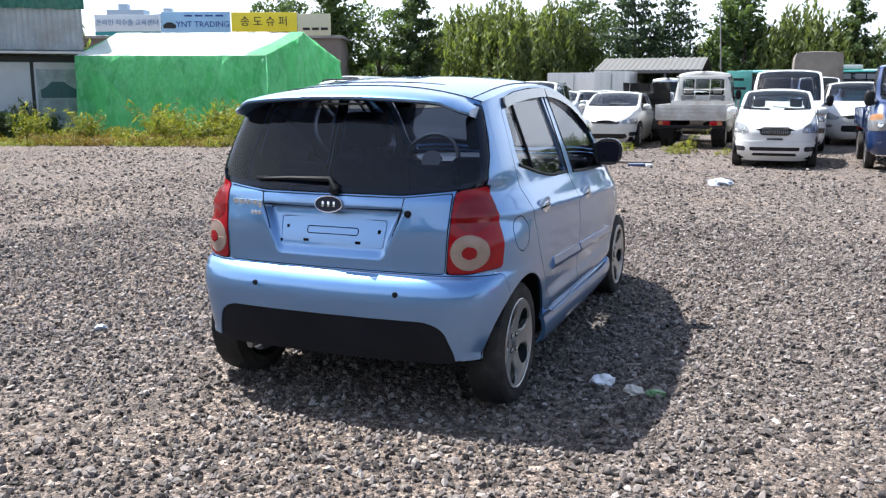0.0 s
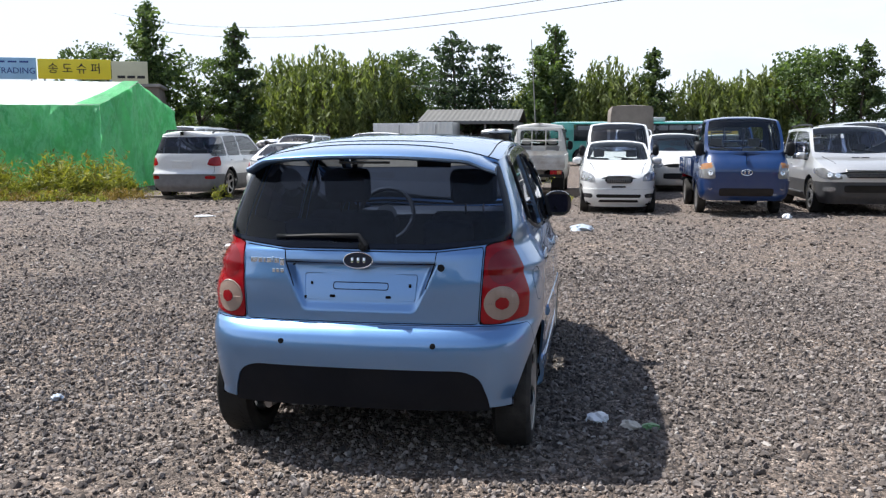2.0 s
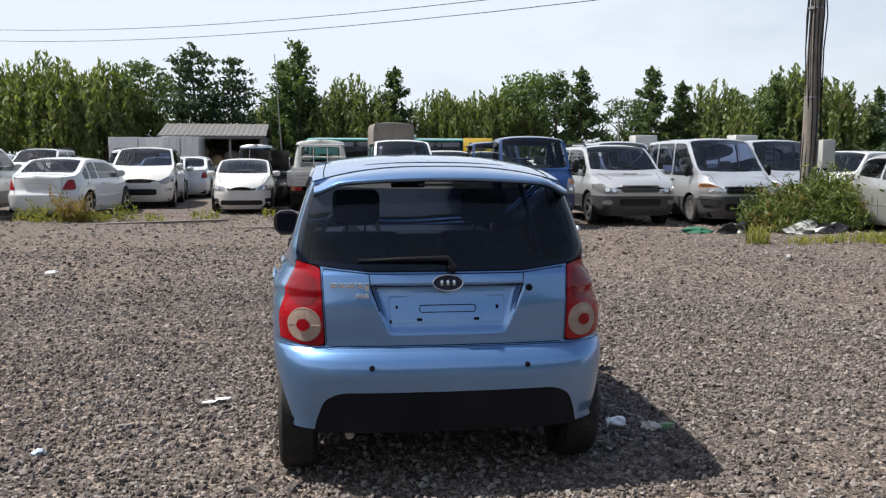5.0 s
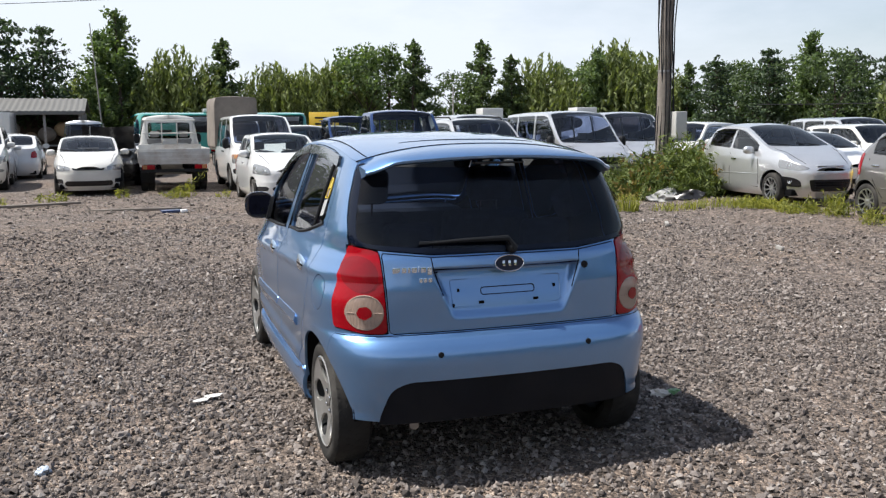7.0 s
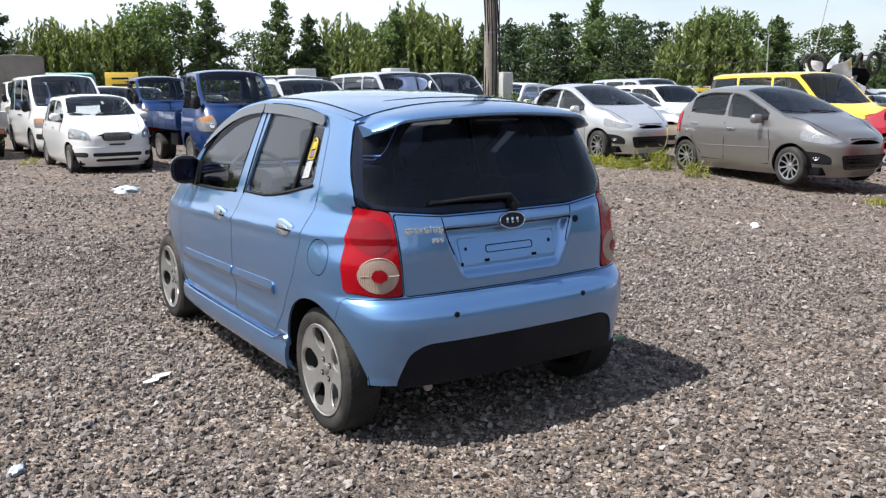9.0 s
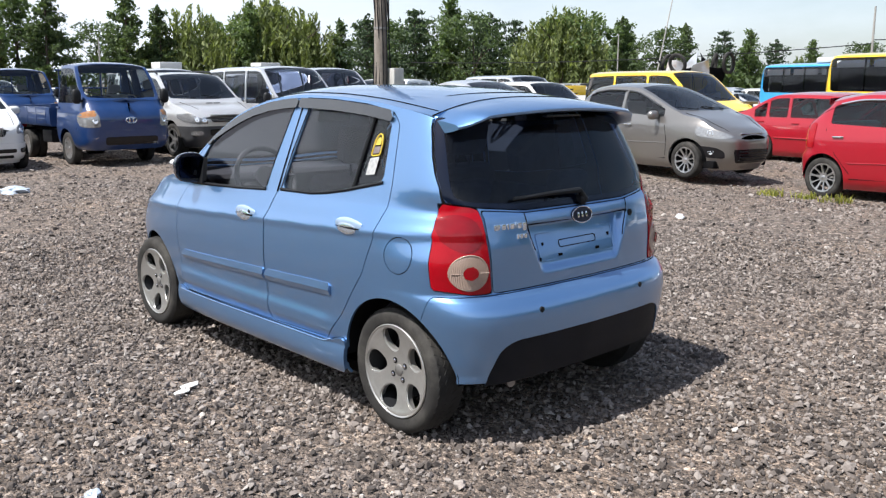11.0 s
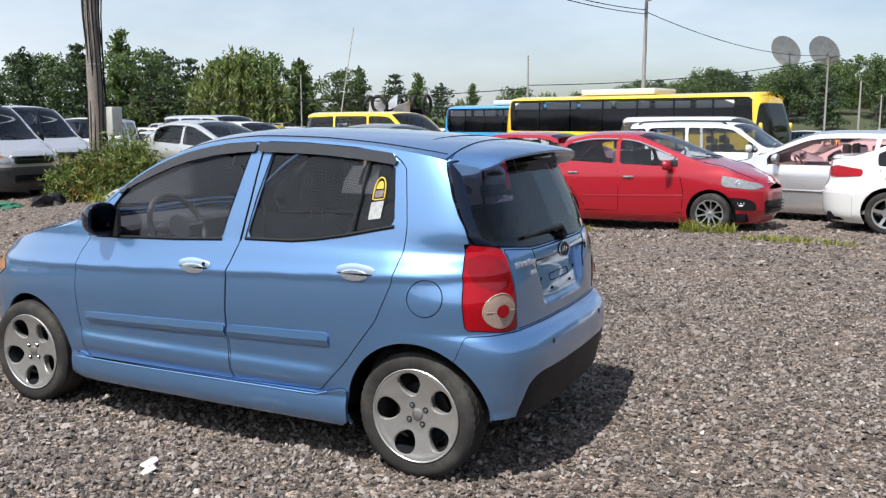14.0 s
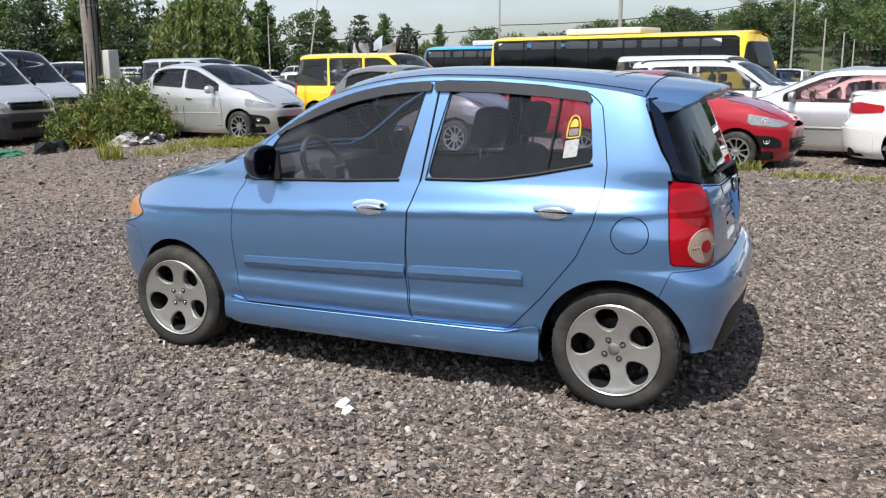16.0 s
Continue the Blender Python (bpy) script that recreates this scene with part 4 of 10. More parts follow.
            part("handle_bowl", bm, BOWL_SKIN, door, "handle bowl, sky reflection put into its white colour")
            bm = bmesh.new()
            tube(bm, [(s * (S.side(hy + q, hz - 0.021) + 0.004), hy + q, hz - 0.021) for q in (-0.085, -0.04, 0.0, 0.04, 0.085)], [0.002, 0.006, 0.0065, 0.006, 0.002], 6)
            part("handle_slit", bm, GAP, door)
            bm = bmesh.new()
            n = 12
            prof = []
            for i in range(n + 1):
                t = i / n
                prof.append((s * (x + 0.004 + 0.012 * math.sin(math.pi * t) ** 0.5), hy - 0.092 + 0.184 * t, hz - 0.004 + 0.006 * math.sin(math.pi * t)))
            tube(bm, prof, [0.007 + 0.0055 * math.sin(math.pi * i / n) ** 0.5 for i in range(n + 1)], 10)
            bmesh.ops.scale(bm, vec=(0.55, 1, 1.9), verts=bm.verts[:], space=Matrix.Translation((-s * (x + 0.006), 0, -hz - 0.004)))
            h = part("door_handle", bm, HANDLE, door, "satin pull handle, sky reflection put into its pale blue")
            if dn == "front_door" and s < 0:
                bm = bmesh.new()
                lathe(bm, [(0, 0.010), (0.003, 0.009), (0.004, 0.005), (0.003, 0.001)], 14, at=(0, 0, 0))
                bmesh.ops.transform(bm, matrix=pose(s * (x + 0.026), hy - 0.072, hz, 0, 0, 180), verts=bm.verts[:])
                part("key_lock", bm, TRIM, h)
        # the bar between the rear pane and its quarter light
        bm = bmesh.new()
        tube(bm, [(s * (S.side(y, z) - 0.004), y, z) for y, z in ((0.322, 1.03), (0.305, 1.17), (0.287, 1.372))], 0.008, 6)
        part("window_bar", bm, TRIM, car)
        # dark posts between the two doors
        bm = bmesh.new()
        tube(bm, [(s * (S.side(y, z) + 0.001), y, z) for y, z in ((0.912, 0.966), (0.893, 1.12), (0.868, 1.395))], 0.0045, 6)
        part("door_seal", bm, GAP, car)
        # door frame posts stand a little proud
        for pts in (((1.022, 0.985), (0.985, 1.16), (0.938, 1.375)), ((0.885, 0.985), (0.858, 1.16), (0.812, 1.372))):
            bm = bmesh.new()
            tube(bm, [(s * (S.side(y, z) + 0.0005), y, z) for y, z in pts], 0.004, 6)
            part("window_seal", bm, TRIM, car)
        sk = sheet("side_skirt", side(clip(clip(clip(right, arch_f), arch_r), inside(skirt, 0.0015))), BLUE, car, off=0.012, lip=0.02)
        bm = bmesh.new()
        tube(bm, [(s * (S.side(y, 0.30) + 0.011), y, 0.300 + 0.012 * (1.9 - y) / 1.5 + 0.04 * smooth(0.50, 0.34, y)) for y in spaced(0.42, 1.98, 0.06)], 0.0045, 6)
        part("skirt_edge", bm, BLUE, sk)
        # fuel flap on the driver's side only
        fl = clip(well, inside(flap))
        sheet("fuel_flap" if s < 0 else "quarter_disc", side(fl), BLUE, whole, lip=0.006)
        # tail lamp with clear ring and red centre
        tl = clip(right, inside(lamp))
        ring = lambda v: 0.071 - math.hypot(v[0] - 0.627, v[2] - 0.740)
        eye = lambda v: 0.028 - math.hypot(v[0] - 0.625, v[2] - 0.740)
        dome = lambda v: min(0.066 - math.hypot((v[0] - 0.632), (v[2] - 0.893) * 0.9), -0.1 - v[1])
        ringr = lambda v: min(ring(v), -0.18 - v[1])
        main = clip(clip(tl, out(ringr, 0)), out(dome, 0))
        L = sheet("tail_lamp", side(main), RED_LENS, car, off=0.004, lip=0.02, label="red plastic tail lamp")

        def bulged(polys, f, r, h):
            out = []
            for p in polys:
                q = []
                for v in p:
                    d = h * math.sqrt(max(0.0, min(1.0, f(v) / r)))
                    q.append((v[0] + v[3] * d, v[1] + v[4] * d, v[2] + v[5] * d, *v[3:]))
                out.append(q)
            return out
        fine = []
        for p in clip(tl, ringr):
            fine.append(p)
        sheet("clear_lens", side(bulged(clip(fine, out(eye, 0)), ringr, 0.06, 0.012)), CLEAR_LENS, L, off=0.004, label="smoky clear round lens")
        sheet("reflector", side(bulged(clip(fine, eye), eye, 0.03, 0.008)), RED_LENS, L, off=0.016)
        sheet("upper_lens", side(bulged(clip(tl, dome), dome, 0.05, 0.014)), DEEP_RED_LENS, L, off=0.004, label="domed deep red lens")
        bm = bmesh.new()
        tube(bm, [(s * (0.627 + 0.071 * math.cos(t)), S.back(0.627 + 0.071 * math.cos(t), 0.740 + 0.071 * math.sin(t)) - 0.004, 0.740 + 0.071 * math.sin(t))
                  for t in [2 * math.pi * k / 40 for k in range(41)]], 0.0035, 6, caps=False)
        part("lens_rim", bm, CLEAR_LENS, L)
        for k in (-1, 1):
            bm = bmesh.new()
            tube(bm, [(s * x, S.back(x, 0.740) - 0.017, 0.740) for x in (0.627 + k * 0.030, 0.627 + k * 0.05, 0.627 + k * 0.068)], 0.0022, 5)
            part("lens_seam", bm, CLEAR_LENS, L)
        sheet("headlamp", side(clip(well, inside(hl))), HEAD_LENS, car, off=0.002, lip=0.01, label="headlamp with an amber corner")
        sheet("indicator", side(clip(clip(well, inside(hl)), lambda v: min(2.84 - v[1], v[2] - 0.685))), AMBER_LENS, car, off=0.005)
        # door mirror
        bm = bmesh.new()
        bmesh.ops.create_uvsphere(bm, u_segments=24, v_segments=14, radius=1.0)
        for v in bm.verts:
            if v.co.y < -0.25:
                v.co.y = -0.25 - 0.06 * (v.co.y + 0.25)
            v.co.x = math.copysign(abs(v.co.x) ** 0.8, v.co.x)
            v.co.z = math.copysign(abs(v.co.z) ** 0.8, v.co.z)
        bmesh.ops.transform(bm, matrix=pose(s * 0.778, 1.735, 1.030, 0, 0, s * 8) @ Matrix.Diagonal((0.090, 0.085, 0.084, 1)), verts=bm.verts[:])
        mir = part("door_mirror", bm, MIRROR_SHELL, car, "gloss dark door mirror")
        bm = bmesh.new()
        slab(bm, rounded([(-0.070, -0.058), (0.070, -0.058), (0.070, 0.060), (-0.070, 0.060)], 0.035, 6), 0, 0.004, pose(s * 0.776, 1.711, 1.030, 90, 0, s * 8))
        part("mirror_glass", bm, MIRROR, mir)
        bm = bmesh.new()
        bmesh.ops.create_uvsphere(bm, u_segments=24, v_segments=12, radius=1.0)
        for v in list(bm.verts):
            if v.co.y < 0.05:
                v.co.y = 0.05
        bmesh.ops.transform(bm, matrix=pose(s * 0.779, 1.738, 1.033, 0, 0, s * 8) @ Matrix.Diagonal((0.089, 0.088, 0.083, 1)), verts=bm.verts[:])
        part("mirror_shell", bm, MIRROR_SHELL, mir, "dark gloss mirror shell")
        bm = bmesh.new()
        slab(bm, rounded([(1.885, 0.935), (1.66, 0.946), (1.70, 1.085), (1.80, 1.055)], 0.015), -0.012, 0.012)
        for v in bm.verts:
            y, z, d = v.co.x, v.co.y, v.co.z
            v.co = Vector((s * (S.side(y, z) + 0.012 + d), y, z))
        part("mirror_base", bm, TRIM, mir)
        bm = bmesh.new()
        tube(bm, [(s * 0.70, 1.735, 0.985), (s * 0.73, 1.735, 0.99), (s * 0.77, 1.735, 1.005)], [0.035, 0.03, 0.034], 10)
        part("mirror_arm", bm, TRIM, mir)
    # tailgate with glass, wiper, badge and plate
    both = right + mirrored(right)
    fine_rows = [[(x, S.back(x, z), z) for x in spaced(-0.56, 0.56, 0.011)] for z in spaced(0.643, 0.985, 0.007)]
    tg = sheet("tailgate", clip(grid(fine_rows), inside(gt)), BLUE, car, lip=0.012)
    rg = sheet("rear_window", clip(both, inside(pn, 0.001)), GLASS_DARK, tg, off=0.002, lip=0.006, label="dark tinted rear window")
    frit = area(rounded([(-0.32, 0.992), (0.32, 0.992), (0.55, 1.012), (0.638, 1.026), (0.622, 1.13), (0.565, 1.34), (-0.565, 1.34), (-0.622, 1.13), (-0.638, 1.026), (-0.55, 1.012)], 0.04))
    sheet("glass_border", clip(clip(both, inside(pn, 0.003)), lambda v: -frit(v[0], v[2])), FRIT, rg, off=0.0028)
    bm = bmesh.new()
    slab(bm, [(0.066 * math.cos(2 * math.pi * k / 40), 0.035 * math.sin(2 * math.pi * k / 40)) for k in range(40)], 0, 0.008)
    y0 = S.back(0, 0.922)
    bmesh.ops.transform(bm, matrix=pose(0, y0 + 0.002, 0.922, 80, 0, 0), verts=bm.verts[:])
    em = part("emblem", bm, plain("emblem_dark", (0.004, 0.007, 0.022), 0.6, 0, 0.1), tg, "dark oval badge in a chrome ring")
    bm = bmesh.new()
    M = pose(0, y0 - 0.007, 0.922, 80, 0, 0)
    tube(bm, [M @ Vector((0.066 * math.cos(2 * math.pi * k / 40), 0.035 * math.sin(2 * math.pi * k / 40), 0)) for k in range(41)], 0.0028, 8, caps=False)
    part("ring", bm, CHROME, em)
    for x in (-0.027, 0.0, 0.027):
        bm = bmesh.new()
        box(bm, x - 0.006, x + 0.006, -0.012, 0.012, 0.0, 0.003, bevel=0.002, m=pose(0, y0 - 0.006, 0.922, 80, 0, 0))
        part("badge_mark", bm, CHROME, em)
    # the model script as plain raised bars
    for x0, x1, z, h in ((-0.512, -0.478, 0.912, 0.024), (-0.474, -0.452, 0.912, 0.024), (-0.448, -0.436, 0.912, 0.024), (-0.432, -0.408, 0.912, 0.024), (-0.404, -0.398, 0.915, 0.030),
                         (-0.394, -0.370, 0.912, 0.024), (-0.366, -0.345, 0.906, 0.034), (-0.402, -0.388, 0.868, 0.020), (-0.384, -0.368, 0.868, 0.020), (-0.364, -0.346, 0.868, 0.020)):
        bm = bmesh.new()
        y = S.back((x0 + x1) / 2, z)
        box(bm, x0, x1, y - 0.004, y + 0.004, z - h / 2, z + h / 2, bevel=0.003)
        part("badge_bar", bm, BOWL_SKIN, tg)
    bm = bmesh.new()
    lathe(bm, [(0.006, 0.016), (-0.004, 0.016), (-0.005, 0.010), (-0.002, 0.008), (-0.002, 0.001)], 20, axis="y", at=(0.367, S.back(0.367, 0.894), 0.894))
    part("tailgate_lock", bm, TRIM, tg)
    # plate fixings: a pressed panel, a slot and two clips
    def pressed(pts, d=0.004, r=0.0022):
        bm = bmesh.new()
        pp = rounded(pts, 0.012, 3)
        tube(bm, [(x, S.back(x, z) - d * 0.3, z) for x, z in pp + pp[:1]], r, 5, caps=False)
        return bm
    part("plate_pressing", pressed([(-0.25, 0.742), (-0.258, 0.856), (0.258, 0.856), (0.25, 0.742)]), BLUE, tg)
    part("plate_slot", pressed([(-0.122, 0.789), (-0.122, 0.819), (0.128, 0.819), (0.128, 0.789)]), GAP, tg)
    # near-black rods draw the shade along the edges of the plate's hollow
    for pts in (((-0.30, 0.80), (-0.318, 0.85), (-0.338, 0.909)), ((0.30, 0.80), (0.318, 0.85), (0.338, 0.909)),
                ((-0.338, 0.909), (-0.2, 0.907), (-0.07, 0.906)), ((0.07, 0.906), (0.2, 0.907), (0.338, 0.909)), ((-0.338, 0.909), (-0.342, 0.935), (-0.345, 0.958)), ((0.338, 0.909), (0.342, 0.935), (0.345, 0.958))):
        bm = bmesh.new()
        tube(bm, [(x, S.back(x, z) - 0.0005, z) for x, z in pts], 0.0026, 5)
        part("recess_edge", bm, GAP, tg)
    for x, z, w, h in ((-0.124, 0.758, 0.012, 0.006), (0.131, 0.758, 0.012, 0.006), (-0.223, 0.812, 0.005, 0.007), (0.226, 0.808, 0.006, 0.008), (-0.25, 0.75, 0.005, 0.008)):
        bm = bmesh.new()
        y = S.back(x, z)
        box(bm, x - w, x + w, y - 0.004, y + 0.006, z - h, z + h, bevel=0.002)
        part("plate_clip", bm, GAP, tg)
    bm = bmesh.new()
    pts = [(0.03, S.back(0.03, 0.982) - 0.022, 0.982), (0.0, S.back(0, 1.02) - 0.03, 1.028), (-0.20, S.back(0.2, 1.02) - 0.024, 1.026), (-0.39, S.back(0.39, 1.015) - 0.016, 1.016)]
    tube(bm, pts, [0.018, 0.013, 0.009, 0.005], 8)
    wp = part("rear_wiper", bm, TRIM, tg)
    bm = bmesh.new()
    box(bm, -0.39, -0.005, -0.004, 0.004, -0.007, 0.006, bevel=0.002, m=pose(0, S.back(0.2, 1.02) - 0.010, 1.022, -20, 0, 0))
    part("wiper_blade", bm, TRIM, wp)
    bm = bmesh.new()
    lathe(bm, [(0.012, 0.024), (-0.026, 0.022), (-0.034, 0.012), (-0.034, 0.001)], 18, axis="y", at=(0.02, S.back(0.02, 0.985), 0.985))
    part("wiper_pivot", bm, TRIM, wp)
    # bumper with dark lower valance and sensors
    bp = clip(both, lambda v: min(bumper(v), -9 if v[1] > 0 else 9))
    bp = clip(clip(bp, arch_r), low)
    bo = sheet("rear_bumper", clip(clip(bp, lambda v: bumper(v) - 0.001), out(valance, 0.0)), BLUE, car, lip=0.015)
    va = clip(clip(clip(both, valance), arch_r), lambda v: v[2] - 0.268)
    sheet("lower_valance", va, VALANCE, bo, off=-0.006, lip=0.03, label="grained dark grey lower bumper panel")
    for x in (-0.338, 0.345):
        bm = bmesh.new()
        lathe(bm, [(0.004, 0.0125), (-0.003, 0.0125), (-0.004, 0.009), (-0.004, 0.001)], 16, axis="y", at=(x, S.back(x, 0.566), 0.566))
        part("parking_sensor", bm, TRIM, bo)
    sheet("front_bumper", clip(clip(well, inside(nose)), lambda v: v[2] - 0.17) + mirrored(clip(clip(well, inside(nose)), lambda v: v[2] - 0.17)), BLUE, car, lip=0.012)
    # roof spoiler
    bm = bmesh.new()
    rings = []
    for i in range(-16, 17):
        t = i / 16
        x = 0.580 * t
        a = abs(t)
        yt, zt = -0.332 + 0.075 * a ** 2.6 + 0.035 * smooth(0.86, 1.0, a), 1.386 - 0.034 * a ** 2 - 0.034 * smooth(0.78, 1.0, a)
        yr, zr = -0.070, S.rail(-0.07) + (S.centre(-0.07) - S.rail(-0.07)) * (1 - min(1, a * 0.585 / S.side(-0.07, S.rail(-0.07))) ** 2.6) + 0.001
        zr -= 0.02 * smooth(0.88, 1.0, a)
        drop = 0.050 - 0.012 * a
        prof = [(yr, zr), (yr * 0.6 + yt * 0.4, zr * 0.55 + zt * 0.45 + 0.006), (yt + 0.012, zt + 0.003), (yt, zt - 0.006), (yt + 0.004, zt - 0.016), (yt + 0.03, zt - 0.024), (yr - 0.06, zr - drop - 0.012), (yr + 0.02, zr - drop)]
        rings.append([bm.verts.new((x, y, z)) for y, z in prof])
    for A, B in zip(rings, rings[1:]):
        for k in range(len(A)):
            bm.faces.new((A[k], A[(k + 1) % len(A)], B[(k + 1) % len(A)], B[k]))
    bm.faces.new(rings[0])
    bm.faces.new(rings[-1][::-1])
    sp = part("roof_spoiler", bm, BLUE, car)
    # the lamp is gloss black, painting in the shade under the spoiler
    bm = bmesh.new()
    box(bm, -0.115, 0.115, -0.285, -0.255, 1.342, 1.352, bevel=0.003)
    part("stop_lamp", bm, GLOSS_BLACK, sp)
    bm = bmesh.new()
    tube(bm, [(0.585 * t, -0.071, S.rail(-0.07) + (S.centre(-0.07) - S.rail(-0.07)) * (1 - min(1, abs(t) * 0.585 / S.side(-0.07, S.rail(-0.07))) ** 2.6) + 0.0012) for t in [k / 14 for k in range(-14, 15)]], 0.0028, 5)
    part("spoiler_joint", bm, GAP, sp)
    # the aerial's stub on the roof and a pressed line across it
    bm = bmesh.new()
    tube(bm, [(x, 0.10 + 0.02 * (x / 0.4) ** 2, S.rail(0.1) + (S.centre(0.1) - S.rail(0.1)) * (1 - abs(x / S.side(0.1, S.rail(0.1))) ** 2.6) + 0.0008) for x in spaced(-0.34, 0.34, 0.04)], 0.0022, 5)
    part("roof_crease", bm, GAP, whole)
    # underbody, wheel wells
    for s in (-1, 1):
        for ya, yb in ((0.40, 0.92), (1.0, 1.86)):
            boxed("door_card", (s * 0.685 - 0.012, s * 0.685 + 0.012, ya, yb, 0.32, 0.925), SEAT, car, 0.008)
            boxed("arm_rest", (s * 0.645 - 0.03, s * 0.645 + 0.03, ya + 0.1, yb - 0.12, 0.66, 0.71), DASH, car, 0.012)
    boxed("floor_pan", (-0.66, 0.66, 0.34, 2.02, 0.155, 0.21), GAP, car)
    boxed("front_floor", (-0.50, 0.50, 2.0, 2.80, 0.17, 0.23), GAP, car)
    boxed("boot_floor", (-0.52, 0.52, -0.37, 0.36, 0.285, 0.32), GAP, car, 0.02)
    boxed("silencer", (-0.50, -0.18, -0.30, -0.06, 0.225, 0.30), STEEL, car, 0.035, "dull steel exhaust silencer")
    for y in (0.0, 2.36):
        for s in (-1, 1):
            bm = bmesh.new()
            n = 18
            A, B = [], []
            for k in range(n + 1):
                a = math.pi * k / n
                yy, zz = y + 0.330 * math.cos(a), 0.275 + 0.330 * math.sin(a)
                A.append(bm.verts.new((s * (S.side(yy, zz) - 0.012), yy, zz)))
                B.append(bm.verts.new((s * 0.50, yy, zz)))
            for k in range(n):
                bm.faces.new((A[k], A[k + 1], B[k + 1], B[k]))
            bm.faces.new(B)
            part("wheel_well", bm, GAP, car)
    bm = bmesh.new()
    tube(bm, [(-0.33, 0.5, 0.20), (-0.33, 0.05, 0.24), (-0.40, -0.25, 0.262), (-0.435, -0.395, 0.252)], 0.021, 10)
    part("exhaust_pipe", bm, STEEL, car)
    bm = bmesh.new()
    tube(bm, [(-0.58, 0, 0.25), (-0.5, 0.05, 0.235), (0.5, 0.05, 0.235), (0.58, 0, 0.25)], 0.035, 10)
    part("rear_axle", bm, GAP, car)
    # wheels
    W5 = round_holes(5, 0.136, 0.057, 0.053, math.pi / 2)
    w0 = wheel("wheel", 0.278, 0.175, 0.204, W5, ALLOY, hub_r=0.046)
    turns = {(-1, 0.0): 180, (1, 0.0): 0, (-1, 2.36): 180, (1, 2.36): 0}
    first = True
    for (s, y), rz in turns.items():
        spin = {(-1, 0.0): 13, (1, 0.0): 20, (-1, 2.36): 32, (1, 2.36): 40}[(s, y)]
        m = pose(s * 0.664, y, 0.274, 0, 0, rz) @ pose(0, 0, 0, spin, 0, 0)
        if first:
            w0.matrix_basis = m
            w = w0
            first = False
        else:
            w = copy_thing(w0, m)
        w.parent = car
    interior(car, 0)
    # papers stuck in the quarter light
    bm = bmesh.new()
    slab(bm, rounded([(0.195, 1.10), (0.255, 1.092), (0.25, 1.165), (0.19, 1.175)], 0.004), -0.001, 0.001)
    for v in bm.verts:
        y, z, d = v.co.x, v.co.y, v.co.z
        v.co = Vector((-(S.side(y, z) - 0.004 + d), y, z))
    part("paper_slip", bm, plain("paper", (0.34, 0.35, 0.35), 0.8, 0, 0.3, 70, 200), car, "white paper slip stuck in the window")
    arch = [(0.19, 1.182), (0.248, 1.175), (0.243, 1.235), (0.233, 1.262), (0.217, 1.272), (0.202, 1.264), (0.192, 1.24)]
    on_glass = lambda y, z, d=0.0: Vector((-(S.side(y, z) - 0.004 + d), y, z))
    bm = bmesh.new()
    tube(bm, [on_glass(y, z) for y, z in rounded(arch, 0.012) + rounded(arch, 0.012)[:1]], 0.0035, 5, caps=False)
    st = part("sticker", bm, plain("yellow_sticker", (0.62, 0.45, 0.04), 0.6, 0, 0.3, 60, 200), car, "yellow arched sticker in the window")
    for name, pts, col in (("sticker_arch", [(0.200, 1.225), (0.237, 1.221), (0.231, 1.248), (0.217, 1.258), (0.204, 1.250)], (0.50, 0.38, 0.05)), ("sticker_panel", [(0.198, 1.190), (0.240, 1.184), (0.238, 1.214), (0.197, 1.219)], (0.16, 0.13, 0.13))):
        bm = bmesh.new()
        slab(bm, rounded(pts, 0.006), -0.001, 0.001)
        for v in bm.verts:
            v.co = on_glass(v.co.x, v.co.y, v.co.z)
        part(name, bm, plain(name + "_print", col, 0.6, 0, 0.3, 60, 200), st)
    return car


